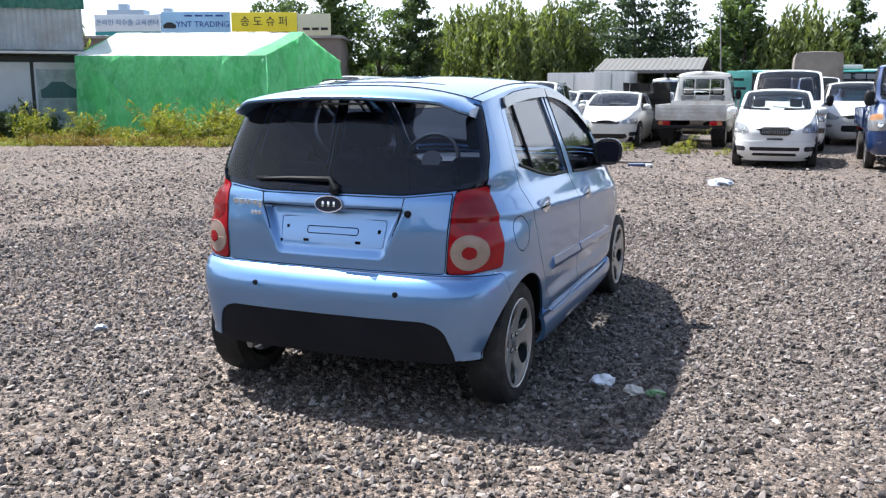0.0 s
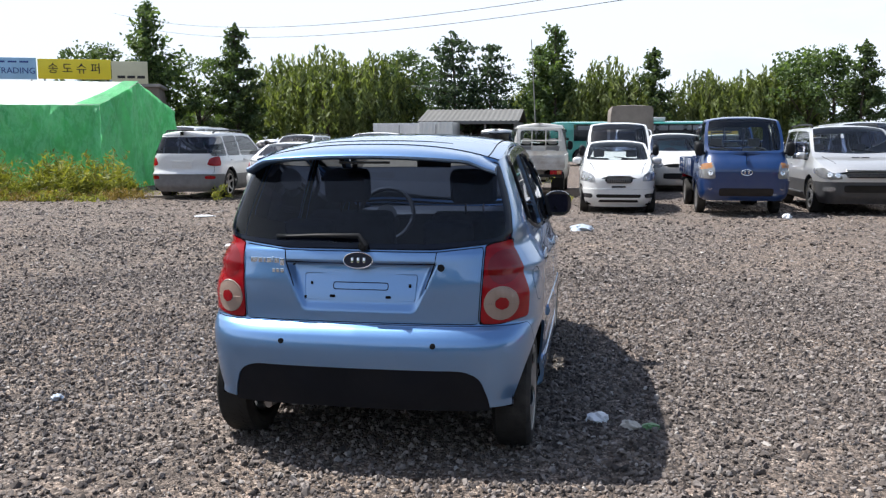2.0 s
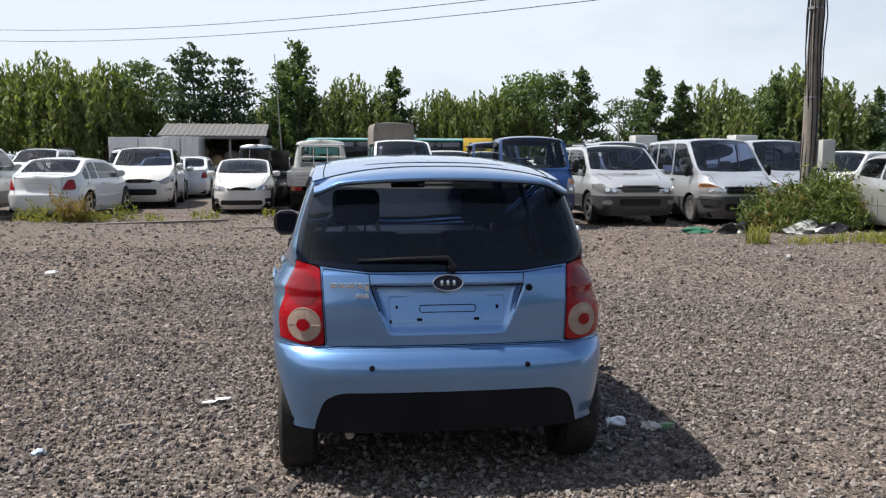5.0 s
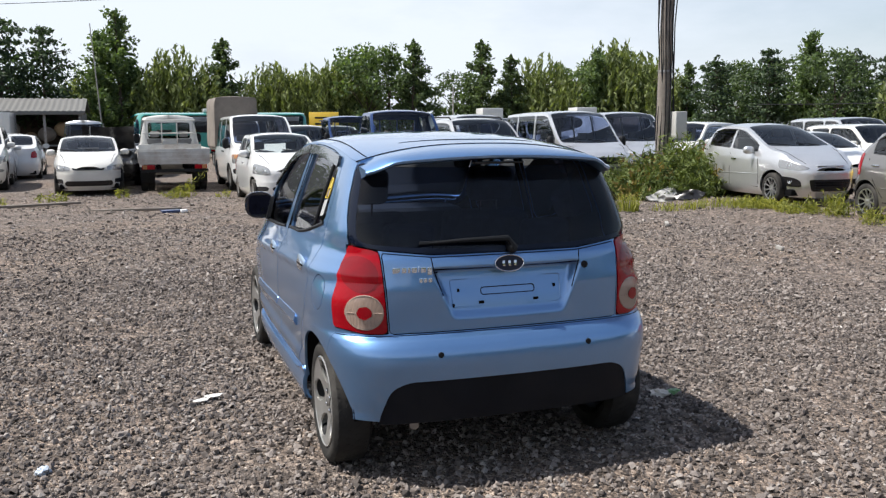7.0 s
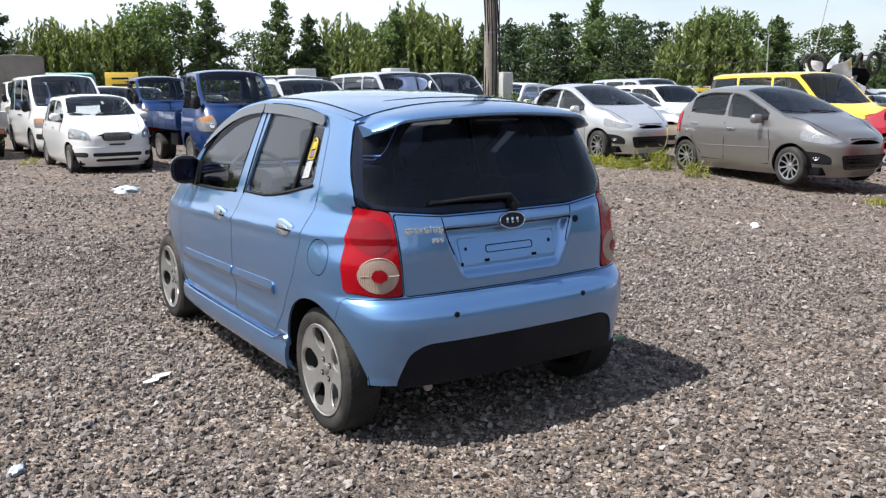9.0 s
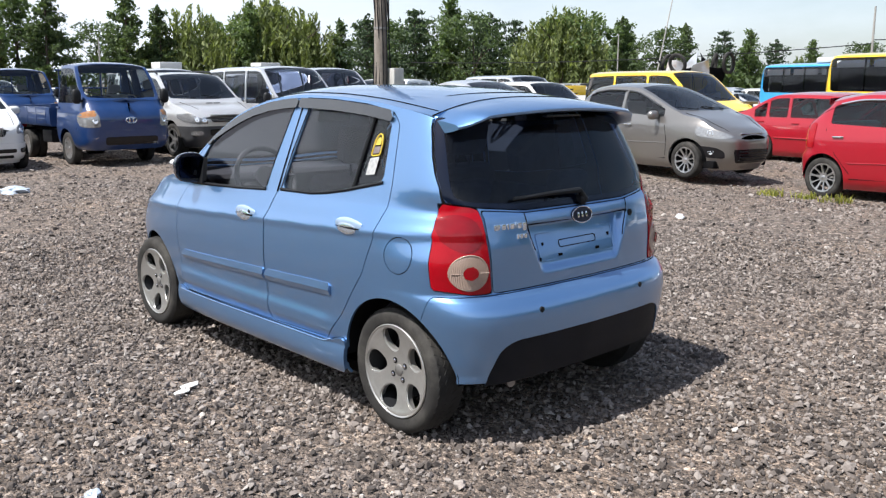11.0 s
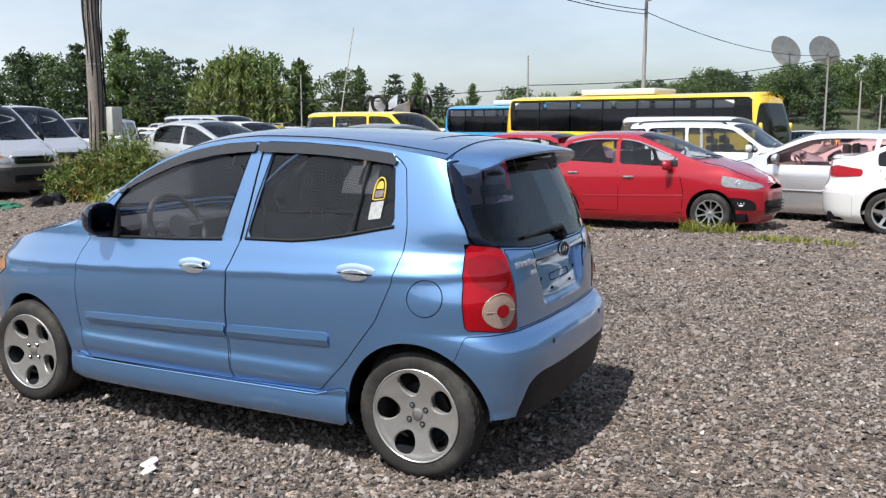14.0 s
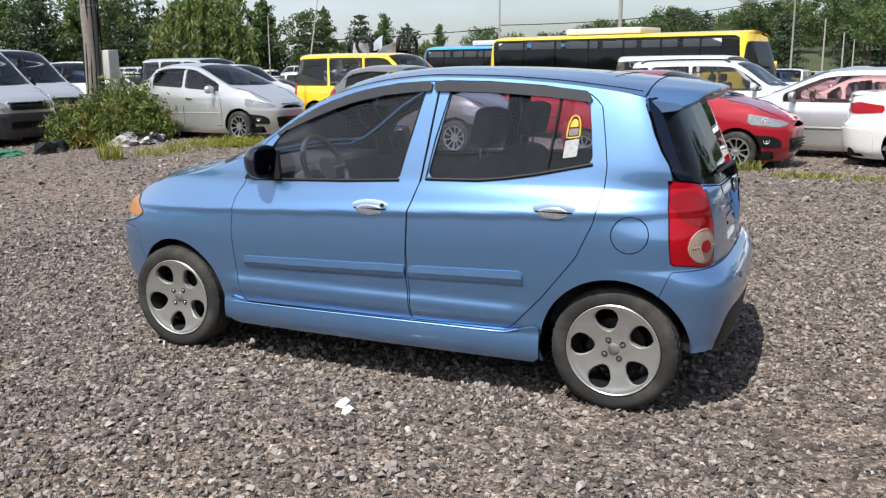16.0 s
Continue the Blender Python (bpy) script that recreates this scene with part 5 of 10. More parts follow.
def interior(car, y0, w=0.62, dash_y=1.85):
    """Seats with head rests, wheel, dashboard and lining behind the glass."""
    def seat(x, y, wide, back):
        st = boxed("seat_cushion", (x - wide / 2, x + wide / 2, y - 0.02, y + 0.48, 0.30, 0.52), SEAT, car, 0.06)
        bm = bmesh.new()
        box(bm, -wide / 2, wide / 2, -0.07, 0.07, 0, back, bevel=0.055, seg=3, m=pose(x, y + 0.0, 0.44, 15, 0, 0))
        bk = part("seat_back", bm, SEAT, car)
        return bk
    for x in (-0.36, 0.36):
        bk = seat(x, y0 + 0.92, 0.50, 0.62)
        bm = bmesh.new()
        box(bm, -0.13, 0.13, -0.05, 0.05, 0.0, 0.19, bevel=0.045, seg=3, m=pose(x, y0 + 0.73, 1.10, 12, 0, 0))
        part("head_rest", bm, SEAT, bk)
        for d in (-0.05, 0.05):
            bm = bmesh.new()
            tube(bm, [(x + d, y0 + 0.745, 1.03), (x + d, y0 + 0.735, 1.12)], 0.006, 6)
            part("head_rest_post", bm, CHROME, bk)
    bk = seat(0, y0 + 0.12, 1.18, 0.48)
    for x in (-0.34, 0.34):
        bm = bmesh.new()
        box(bm, -0.12, 0.12, -0.045, 0.045, 0.0, 0.14, bevel=0.04, seg=3, m=pose(x, y0 - 0.01, 0.93, 12, 0, 0))
        part("head_rest", bm, SEAT, bk)
    dsh = boxed("dashboard", (-w, w, y0 + dash_y - 0.05, y0 + dash_y + 0.40, 0.62, 0.97), DASH, car, 0.06, seg=3)
    bm = bmesh.new()
    M = pose(-0.36, y0 + dash_y - 0.22, 0.95, 65, 0, 0)
    tube(bm, [M @ Vector((0.185 * math.cos(2 * math.pi * k / 32), 0.185 * math.sin(2 * math.pi * k / 32), 0)) for k in range(33)], 0.016, 8, caps=False)
    for a in (0, math.pi, -math.pi / 2):
        tube(bm, [M @ Vector((0, 0, -0.02)), M @ Vector((0.185 * math.cos(a), 0.185 * math.sin(a), 0))], 0.018, 6)
    tube(bm, [M @ Vector((0, 0, 0.01)), M @ Vector((0, 0, -0.25))], [0.07, 0.05], 12)
    part("steering_wheel", bm, DASH, dsh)
    bm = bmesh.new()
    box(bm, -0.11, 0.11, -0.01, 0.01, -0.03, 0.03, bevel=0.01, m=pose(0, y0 + dash_y - 0.40, 1.30, 15, 0, 0))
    part("rear_view_mirror", bm, DASH, car)
    boxed("centre_console", (-0.12, 0.12, y0 + 0.7, y0 + dash_y, 0.25, 0.60), DASH, car, 0.03)
    boxed("parcel_shelf", (-0.52, 0.52, y0 - 0.20, y0 + 0.02, 0.90, 0.92), SEAT, car, 0.008)
    boxed("boot_trim", (-0.60, 0.60, y0 - 0.33, y0 + 0.0, 0.30, 0.34), SEAT, car, 0.01)


blue_hatchback()

# ---- the other vehicles ----
def two_box(wb, fo, ro, hw, H, gc, belt, cowl, cowl_z, roof_f, nose_z, rake=0.22, tumble=0.10, drop=0.05, nr=7.0, nf=3.4, bow=0.05, upright=False):
    """Outline tables of a hatchback, estate or van."""
    N = wb + fo
    tail = [(gc - 0.04, -ro + 0.10), (gc + 0.10, -ro + 0.01), (belt * 0.60, -ro), (belt * 0.66, -ro + 0.05), (belt, -ro + 0.07), (H * 0.92, -ro + 0.07 + rake), (H + 0.1, -ro + 0.16 + rake)]
    front = [(gc - 0.04, N - 0.12), (gc + 0.15, N - 0.01), (nose_z - 0.18, N), (nose_z - 0.02, N - 0.07), (nose_z + 0.15, N - 0.22), (H + 0.1, N - 0.4)]
    W = [(gc - 0.05, hw - 0.09), (gc + 0.05, hw - 0.035), (gc + 0.22, hw - 0.012), (belt * 0.62, hw), (belt * 0.84, hw - 0.008), (belt * 0.88, hw - 0.018), (belt, hw - 0.05), (H - 0.13, hw - 0.05 - tumble),
         (H + 0.05, hw - 0.13 - tumble)]
    a = [(-ro - 0.1, H - 0.12 - drop), (-ro + rake + 0.1, H - 0.085 - drop * 0.7), (roof_f * 0.45, H - 0.058), (roof_f - 0.3, H - 0.065), (roof_f, H - 0.10)]
    k = (cowl_z + 0.06 - (H - 0.10)) / (cowl - 0.12 - roof_f)
    a += [(roof_f + 0.15, H - 0.10 + k * 0.13), (cowl - 0.12, cowl_z + 0.06), (cowl + 0.06, cowl_z - 0.005), (cowl + 0.25, cowl_z - 0.035)]
    a += [(N - 0.35, nose_z + 0.04)] if N - 0.35 > cowl + 0.3 else []
    a += [(N - 0.16, nose_z - 0.04), (N + 0.02, nose_z - 0.16)]
    c = [(-ro - 0.1, H - 0.02 - drop), (-ro + rake + 0.1, H - drop * 0.6), (roof_f * 0.45, H), (roof_f - 0.3, H - 0.005), (roof_f, H - 0.035), (cowl - 0.02, cowl_z + 0.06), (cowl + 0.08, cowl_z + 0.025)]
    c += [(N - 0.35, nose_z + 0.10)] if N - 0.35 > cowl + 0.15 else []
    c += [(N - 0.12, nose_z + 0.01), (N + 0.02, nose_z - 0.12)]
    return dict(W=W, rear=tail, front=front, rail=a, centre=c, yc=wb * 0.4, nr=nr, nf=nf, bow=bow)


def three_box(wb, fo, ro, hw, H, gc, belt, cowl, cowl_z, roof_f, roof_r, deck, deck_z, nose_z, tumble=0.12):
    """Outline tables of a saloon."""
    d = two_box(wb, fo, ro, hw, H, gc, belt, cowl, cowl_z, roof_f, nose_z, 0.0, tumble, 0.0, 5.0, 3.4, 0.06)
    d["rear"] = [(gc - 0.04, -ro + 0.12), (gc + 0.10, -ro + 0.02), (deck_z * 0.58, -ro), (deck_z * 0.64, -ro + 0.05), (deck_z * 0.97, -ro + 0.08), (deck_z + 0.05, -ro + 0.14), (H + 0.1, -ro + 0.3)]
    tail = [(-ro - 0.05, deck_z - 0.14), (-ro + 0.12, deck_z - 0.05), (deck - 0.10, deck_z - 0.015), (deck + 0.06, deck_z + 0.03)]
    k = (H - 0.085 - deck_z - 0.03) / (roof_r - deck - 0.06)
    tail += [(roof_r - 0.15, H - 0.085 - 0.12 * k), (roof_r + 0.05, H - 0.07)]
    d["rail"] = tail + [p for p in d["rail"] if p[0] > roof_r + 0.1]
    top = [(-ro - 0.05, deck_z - 0.06), (-ro + 0.12, deck_z + 0.01), (deck - 0.12, deck_z + 0.025), (deck, deck_z + 0.045), (roof_r - 0.08, H - 0.06), (roof_r + 0.12, H - 0.018)]
    d["centre"] = top + [p for p in d["centre"] if p[0] > roof_r + 0.2]
    d["deck"] = (deck, roof_r)
    return d


WHEELS = {}


def rim_wheel(style, r, width):
    key = (style, r, width)
    if key not in WHEELS:
        rr = r * 0.70
        if style == "plain":
            w = thing("wheel")
            bm = bmesh.new()
            lathe(bm, [(width * 0.4, rr), (width * 0.5, r * 0.9), (width * 0.4, r), (-width * 0.4, r), (-width * 0.5, rr)], 18)
            part("tyre", bm, RUBBER, w)
            bm = bmesh.new()
            lathe(bm, [(width * 0.40, rr * 1.02), (width * 0.44, rr * 0.9), (width * 0.36, rr * 0.4), (width * 0.42, 0.01)], 14)
            part("rim", bm, DARK_ALLOY, w)
        elif style == "five":
            w = wheel("wheel", r, width, rr, spoke_holes(5, rr * 0.36, rr * 0.88, rr * 0.10), DARK_ALLOY, detail=0)
        elif style == "twin":
            w = wheel("wheel", r, width, rr, spoke_holes(5, rr * 0.30, rr * 0.91, rr * 0.055, fork=rr * 0.035), DARK_ALLOY, detail=0)
        elif style == "steel":
            w = wheel("wheel", r, width, rr * 0.92, round_holes(8, rr * 0.68, rr * 0.10, rr * 0.09), STEEL, detail=0)
        else:
            w = wheel("wheel", r, width, rr, spoke_holes(7, rr * 0.42, rr * 0.86, rr * 0.09), DARK_ALLOY, detail=0)
        WHEELS[key] = w
        w.matrix_basis = pose(0, 0, -40)
    return WHEELS[key]


def ring_of(x0, x1, z0, z1, r=0.03):
    return area(rounded([(x0, z0), (x1, z0), (x1, z1), (x0, z1)], r))


def shape_of(b, r):
    """A rounded outline from a box or from corner points."""
    return ring_of(*b, r) if isinstance(b[0], (int, float)) else area(rounded(list(b), r))


def vehicle(name, label, category, d, paint_m, wheels, r, hw, gc, belt, posts, win=(None, None), screen=None, lamps=None, tails=None, grille=None, rear_win=None, clad=None, clad_m=None,
            style="five", step=0.075, cols=64, roof_rails=False, glass_m=None, wide=0.19, doors=(), handles=(), slope=0.0, seats=True, mirror=None, plate_z=(None, 0.5), bumpers=(), bowls=(), bonnet=None, lite=False, bright=False):
    """A vehicle from outline tables: shell, panes, lamps, grille, plates, wheels, mirrors, seats."""
    d = dict(d)
    if lite:
        doors, handles, seats, roof_rails, step, cols = (), (), False, False, 0.11, 40
    deck = d.pop("deck", None)
    S = Shell(**d)
    glass_m = glass_m or GLASS
    v = thing(name, None, label, category)
    z_lo, z_hi = d["W"][0][0], max(p[1] for p in d["rail"])
    right = S.flank(spaced(z_lo, z_hi + 0.01, step), cols)
    for y in wheels:
        right = clip(right, lambda q, y=y: math.hypot(q[1] - y, q[2] - r) - r * 1.17)
    N = max(p[1] for p in d["front"])
    B = min(p[1] for p in d["rear"])
    y0, y1 = win
    beltline = lambda y: belt - slope * (y - y0) if y0 is not None else belt
    panes = []
    if y0 is not None:
        edges = [y0] + [p for p in posts] + [y1]
        for a, b in zip(edges, edges[1:]):
            panes.append(lambda q, a=a, b=b: min(q[2] - beltline(q[1]), S.rail(q[1]) - 0.065 - q[2], q[1] - a - 0.034 + 0.12 * (q[2] - belt), b - 0.034 - q[1] - 0.12 * (q[2] - belt)))
    lampf = [(n, m, (lambda q, f=shape_of(b, 0.025), k=k: min(f(q[0], q[2]), q[1] - (N - k)))) for n, m, b, k in (lamps or [])]
    tailf = [(n, m, (lambda q, f=shape_of(b, 0.025), k=k: min(f(q[0], q[2]) - (0.10 * max(0.0, q[1] - B - 0.22) if k > 0.5 else 0.0), B + k - q[1]))) for n, m, b, k in (tails or [])]
    body = right
    for f in panes:
        body = clip(body, lambda q: -f(q) - 0.002)
    both = body + mirrored(body)
    ys = spaced(B + 0.03, N - 0.03, step * 1.2)
    if deck:
        ys = sorted(ys + [deck[0] - 0.01, deck[0] + 0.02])
    top = S.top(ys, 9)
    rail_x = lambda y: S.side(y, S.rail(y))
    scr = None
    if screen:
        scr = lambda q: min(q[1] - screen[0] + 0.08 * (q[0] / hw) ** 2, screen[1] - 0.18 * (q[0] / hw) ** 2 - q[1], rail_x(q[1]) - 0.06 - abs(q[0]))
        roof = clip(top, lambda q: -scr(q) - 0.002)
    else:
        roof = top
    if deck:
        bl = lambda q: min(q[1] - deck[0] - 0.04 - 0.06 * (q[0] / hw) ** 2, deck[1] - 0.03 + 0.03 * (q[0] / hw) ** 2 - q[1], rail_x(q[1]) - 0.10 - abs(q[0]))
        roof = clip(roof, lambda q: -bl(q) - 0.002)
    if rear_win:
        rw = ring_of(-rear_win[0], rear_win[0], rear_win[1], rear_win[2], 0.06)
        rwf = lambda q: min(rw(q[0], q[2]), B + 0.75 - q[1])
        both = clip(both, lambda q: -rwf(q) - 0.002)
    gr = []
    if grille:
        for x, za, zb in grille:
            gf = shape_of((-x, x, za, zb) if isinstance(x, float) else x, min(0.04, abs(zb - za) * 0.4))
            gr.append(lambda q, gf=gf: min(gf(q[0], q[2]), q[1] - (N - 0.5)))
    if clad:
        cl = clip(both, lambda q: clad - q[2])
        both = clip(both, lambda q: q[2] - clad)
        sheet("lower_cladding", cl, clad_m, v, lip=0.02)
    for end, za, zb, bmat in bumpers:
        f = (lambda q: q[1] - N + 0.55) if end == "front" else (lambda q: B + 0.5 - q[1])
        bp = clip(both, lambda q: min(f(q), zb - q[2], q[2] - za))
        sheet(end + "_bumper", bp, bmat or paint_m, v, off=0.022, lip=0.03)
    body_ob = sheet("body", both + roof, paint_m, v, lip=0.015)
    for s in (1, -1):
        side = (lambda q: q) if s > 0 else mirrored
        for f in panes:
            sheet("side_window", side(clip(right, f)), glass_m, v, off=-0.008)
        for n, m, f in lampf + tailf:
            sheet(n, side(clip(right, f)), m, v, off=0.008 if n != "fog_lamp" else 0.028, lip=0.012)
        # joints of the doors
        for pts in doors:
            bm = bmesh.new()
            tube(bm, [(s * (S.side(y, z) + 0.0005), y, z) for y, z in pts], 0.006, 4)
            part("door_joint", bm, GAP, body_ob)
        for y, z in handles:
            bm = bmesh.new()
            x = s * (S.side(y, z) + 0.012)
            box(bm, x - 0.012, x + 0.012, y - 0.085, y + 0.085, z - 0.016, z + 0.016, bevel=0.010)
            part("door_handle", bm, (CHROME if bright else paint_m) if category != "van" else TRIM, body_ob)
        for x, z, q, bm_m in () if lite else bowls:
            bm = bmesh.new()
            yb = S.nose(x, z)
            nx, ny = S.nose(x - 0.02, z), S.nose(x + 0.02, z)
            turn = Vector((nx - ny, 0.04, 0)).normalized()
            M = Matrix.Translation((s * x, yb + 0.009, z)) @ Vector((s * turn.x, turn.y, 0.15)).to_track_quat("X", "Z").to_matrix().to_4x4()
            lathe(bm, [(0.0, q), (0.006, q), (0.008, q * 0.86), (-0.002, q * 0.72), (-0.004, q * 0.35), (0.008, q * 0.28), (0.010, 0.001)], 18)
            bmesh.ops.transform(bm, matrix=M, verts=bm.verts[:])
            part("lamp_bowl", bm, bm_m, v)
        if bonnet and not lite:
            ya, yb, xa, xb = bonnet
            bm = bmesh.new()
            pts = [(xa + (xb - xa) * k / 8, ya + (yb - ya) * k / 8) for k in range(9)]
            tube(bm, [(s * x, y, S.over(x, y) + 0.0005) for x, y in pts], 0.005, 4)
            part("bonnet_joint", bm, GAP, body_ob)
        if rear_win and not lite and category != "truck":
            bm = bmesh.new()
            xx = rear_win[0] + 0.055
            tube(bm, [(s * xx, S.back(xx, z) - 0.0005, z) for z in spaced(belt * 0.62, rear_win[2] - 0.02, 0.06)], 0.005, 4)
            part("tailgate_joint", bm, GAP, body_ob)
        if mirror:
            my, mz = mirror
            bm = bmesh.new()
            bmesh.ops.create_uvsphere(bm, u_segments=14, v_segments=9, radius=1.0)
            for q in bm.verts:
                if q.co.y < -0.3:
                    q.co.y = -0.3
                q.co = Vector([math.copysign(abs(c) ** 0.75, c) for c in q.co])
            tall = 0.14 if category in ("truck", "van", "bus") else 0.075
            mx = S.side(my, mz) + 0.11
            bmesh.ops.transform(bm, matrix=pose(s * mx, my, mz + tall * 0.6) @ Matrix.Diagonal((0.105 if tall < 0.1 else 0.085, 0.07, tall, 1)), verts=bm.verts[:])
            tube(bm, [(s * (mx - 0.14), my, mz - 0.01), (s * mx, my, mz + 0.03)], 0.025, 6)
            part("door_mirror", bm, TRIM if category in ("truck", "van") else paint_m, v)
        if roof_rails:
            bm = bmesh.new()
            ra, rb = B + 0.55, d["rail"][4][0] - 0.15 if len(d["rail"]) > 4 else 1.5
            tube(bm, [(s * rail_x(y) * 0.9, y, S.rail(y) + (0.075 if ra + 0.12 < y < rb - 0.12 else 0.03)) for y in spaced(ra, rb, 0.12)], 0.02, 6)
            part("roof_rail", bm, TRIM, v)
    if scr:
        sheet("windscreen", clip(top, scr), glass_m, v, off=-0.004)
        yb = screen[1] - 0.03
        for x in (() if lite else (-0.35, 0.25)):
            bm = bmesh.new()
            tube(bm, [(x, yb, S.centre(yb) + 0.012), (x + 0.42, yb - 0.10, S.centre(yb - 0.10) + 0.008)], 0.008, 5)
            part("wiper", bm, TRIM, v)
    if deck:
        sheet("rear_window", clip(top, bl), glass_m, v, off=-0.003)
    if rear_win:
        sheet("rear_window", clip(right + mirrored(right), rwf), GLASS_DARK if glass_m == GLASS else glass_m, v, off=-0.004)
    for f in gr:
        polys = clip(right + mirrored(right), f)
        gob = sheet("grille", polys, GLOSS_BLACK if not lite else TRIM, v, off=0.008 if not bumpers else 0.027, lip=0.01)
    # plates as blank bars
    for y, z, on in () if lite else ((N, plate_z[0], True), (B, plate_z[1], True)):
        if z is None:
            continue
        yy = (S.nose(0, z) + 0.004) if y == N else S.back(0, z) - 0.004
        boxed("plate_recess", (-0.25, 0.25, yy - 0.006, yy + 0.006, z - 0.075, z + 0.075), GREY if y == N else paint_m, v, 0.004, "empty number plate recess")
        boxed("plate_strip", (-0.27, 0.27, yy - (0.02 if y != N else -0.004), yy + 0.014, z + 0.078, z + 0.098), paint_m, v, 0.006)
    boxed("underside", (-hw + 0.16, hw - 0.16, B + 0.15, N - 0.25, gc - 0.02, gc + 0.10), GAP, v, 0.02)
    w0 = rim_wheel("plain" if lite else style, r, wide)
    for y in wheels:
        for s in (-1, 1):
            w = copy_thing(w0, pose(s * (hw - wide / 2 - 0.035), y, r - 0.006, 0, 0, 0 if s > 0 else 180) @ pose(0, 0, 0, (y * 70 + s * 25) % 72, 0, 0))
            w.parent = v
            if lite:
                continue
            bm = bmesh.new()
            n = 10
            A, C = [], []
            for k in range(n + 1):
                a = math.pi * k / n
                A.append(bm.verts.new((s * (hw - 0.07), y + r * 1.16 * math.cos(a), r + r * 1.16 * math.sin(a))))
                C.append(bm.verts.new((s * (hw - 0.34), y + r * 1.16 * math.cos(a), r + r * 1.16 * math.sin(a))))
            for k in range(n):
                bm.faces.new((A[k], A[k + 1], C[k + 1], C[k]))
            bm.faces.new(C)
            part("wheel_well", bm, GAP, v)
    if seats:
        sy = (screen[1] if screen else N) - 1.35
        for x in (-hw * 0.45, hw * 0.45):
            bm = bmesh.new()
            box(bm, x - 0.23, x + 0.23, sy - 0.08, sy + 0.08, gc + 0.2, belt + 0.14, bevel=0.05)
            st = part("seat_back", bm, CABIN, v)
            boxed("head_rest", (x - 0.12, x + 0.12, sy - 0.11, sy - 0.01, belt + 0.16, belt + 0.33), CABIN, st, 0.04)
        boxed("dashboard", (-hw + 0.12, hw - 0.12, sy + 0.75, sy + 1.1, belt - 0.30, belt - 0.01), CABIN, v, 0.05)
        bm = bmesh.new()
        M = pose(-hw * 0.45, sy + 0.62, belt - 0.02, 60, 0, 0)
        tube(bm, [M @ Vector((0.18 * math.cos(2 * math.pi * k / 16), 0.18 * math.sin(2 * math.pi * k / 16), 0)) for k in range(17)], 0.015, 6, caps=False)
        part("steering_wheel", bm, CABIN, v)
        boxed("cabin_floor", (-hw + 0.12, hw - 0.12, B + 0.35, sy + 1.0, gc + 0.08, gc + 0.14), CABIN, v, 0.01)
        if not deck and category != "truck":
            boxed("rear_bench", (-hw + 0.2, hw - 0.2, sy - 1.0, sy - 0.85, gc + 0.25, belt + 0.02), CABIN, v, 0.06)
    return v, S


def repaint(ob, old, new_m):
    """Another colour for a copy that shares its meshes."""
    for o in ob.children_recursive:
        for slot in o.material_slots:
            if slot.material == old:
                slot.link = "OBJECT"
                slot.material = new_m
    return ob


def stand(front, rz, wb):
    """The pose of a vehicle whose front axle stands at a place of the ground."""
    x = front[0] + math.sin(radians(rz)) * wb
    y = front[1] - math.cos(radians(rz)) * wb
    return pose(x, y, ground_z((x + front[0]) / 2, (y + front[1]) / 2), 0, 0, rz)


def at_rear(x, y, rz):
    return pose(x, y, ground_z(x, y), 0, 0, rz)


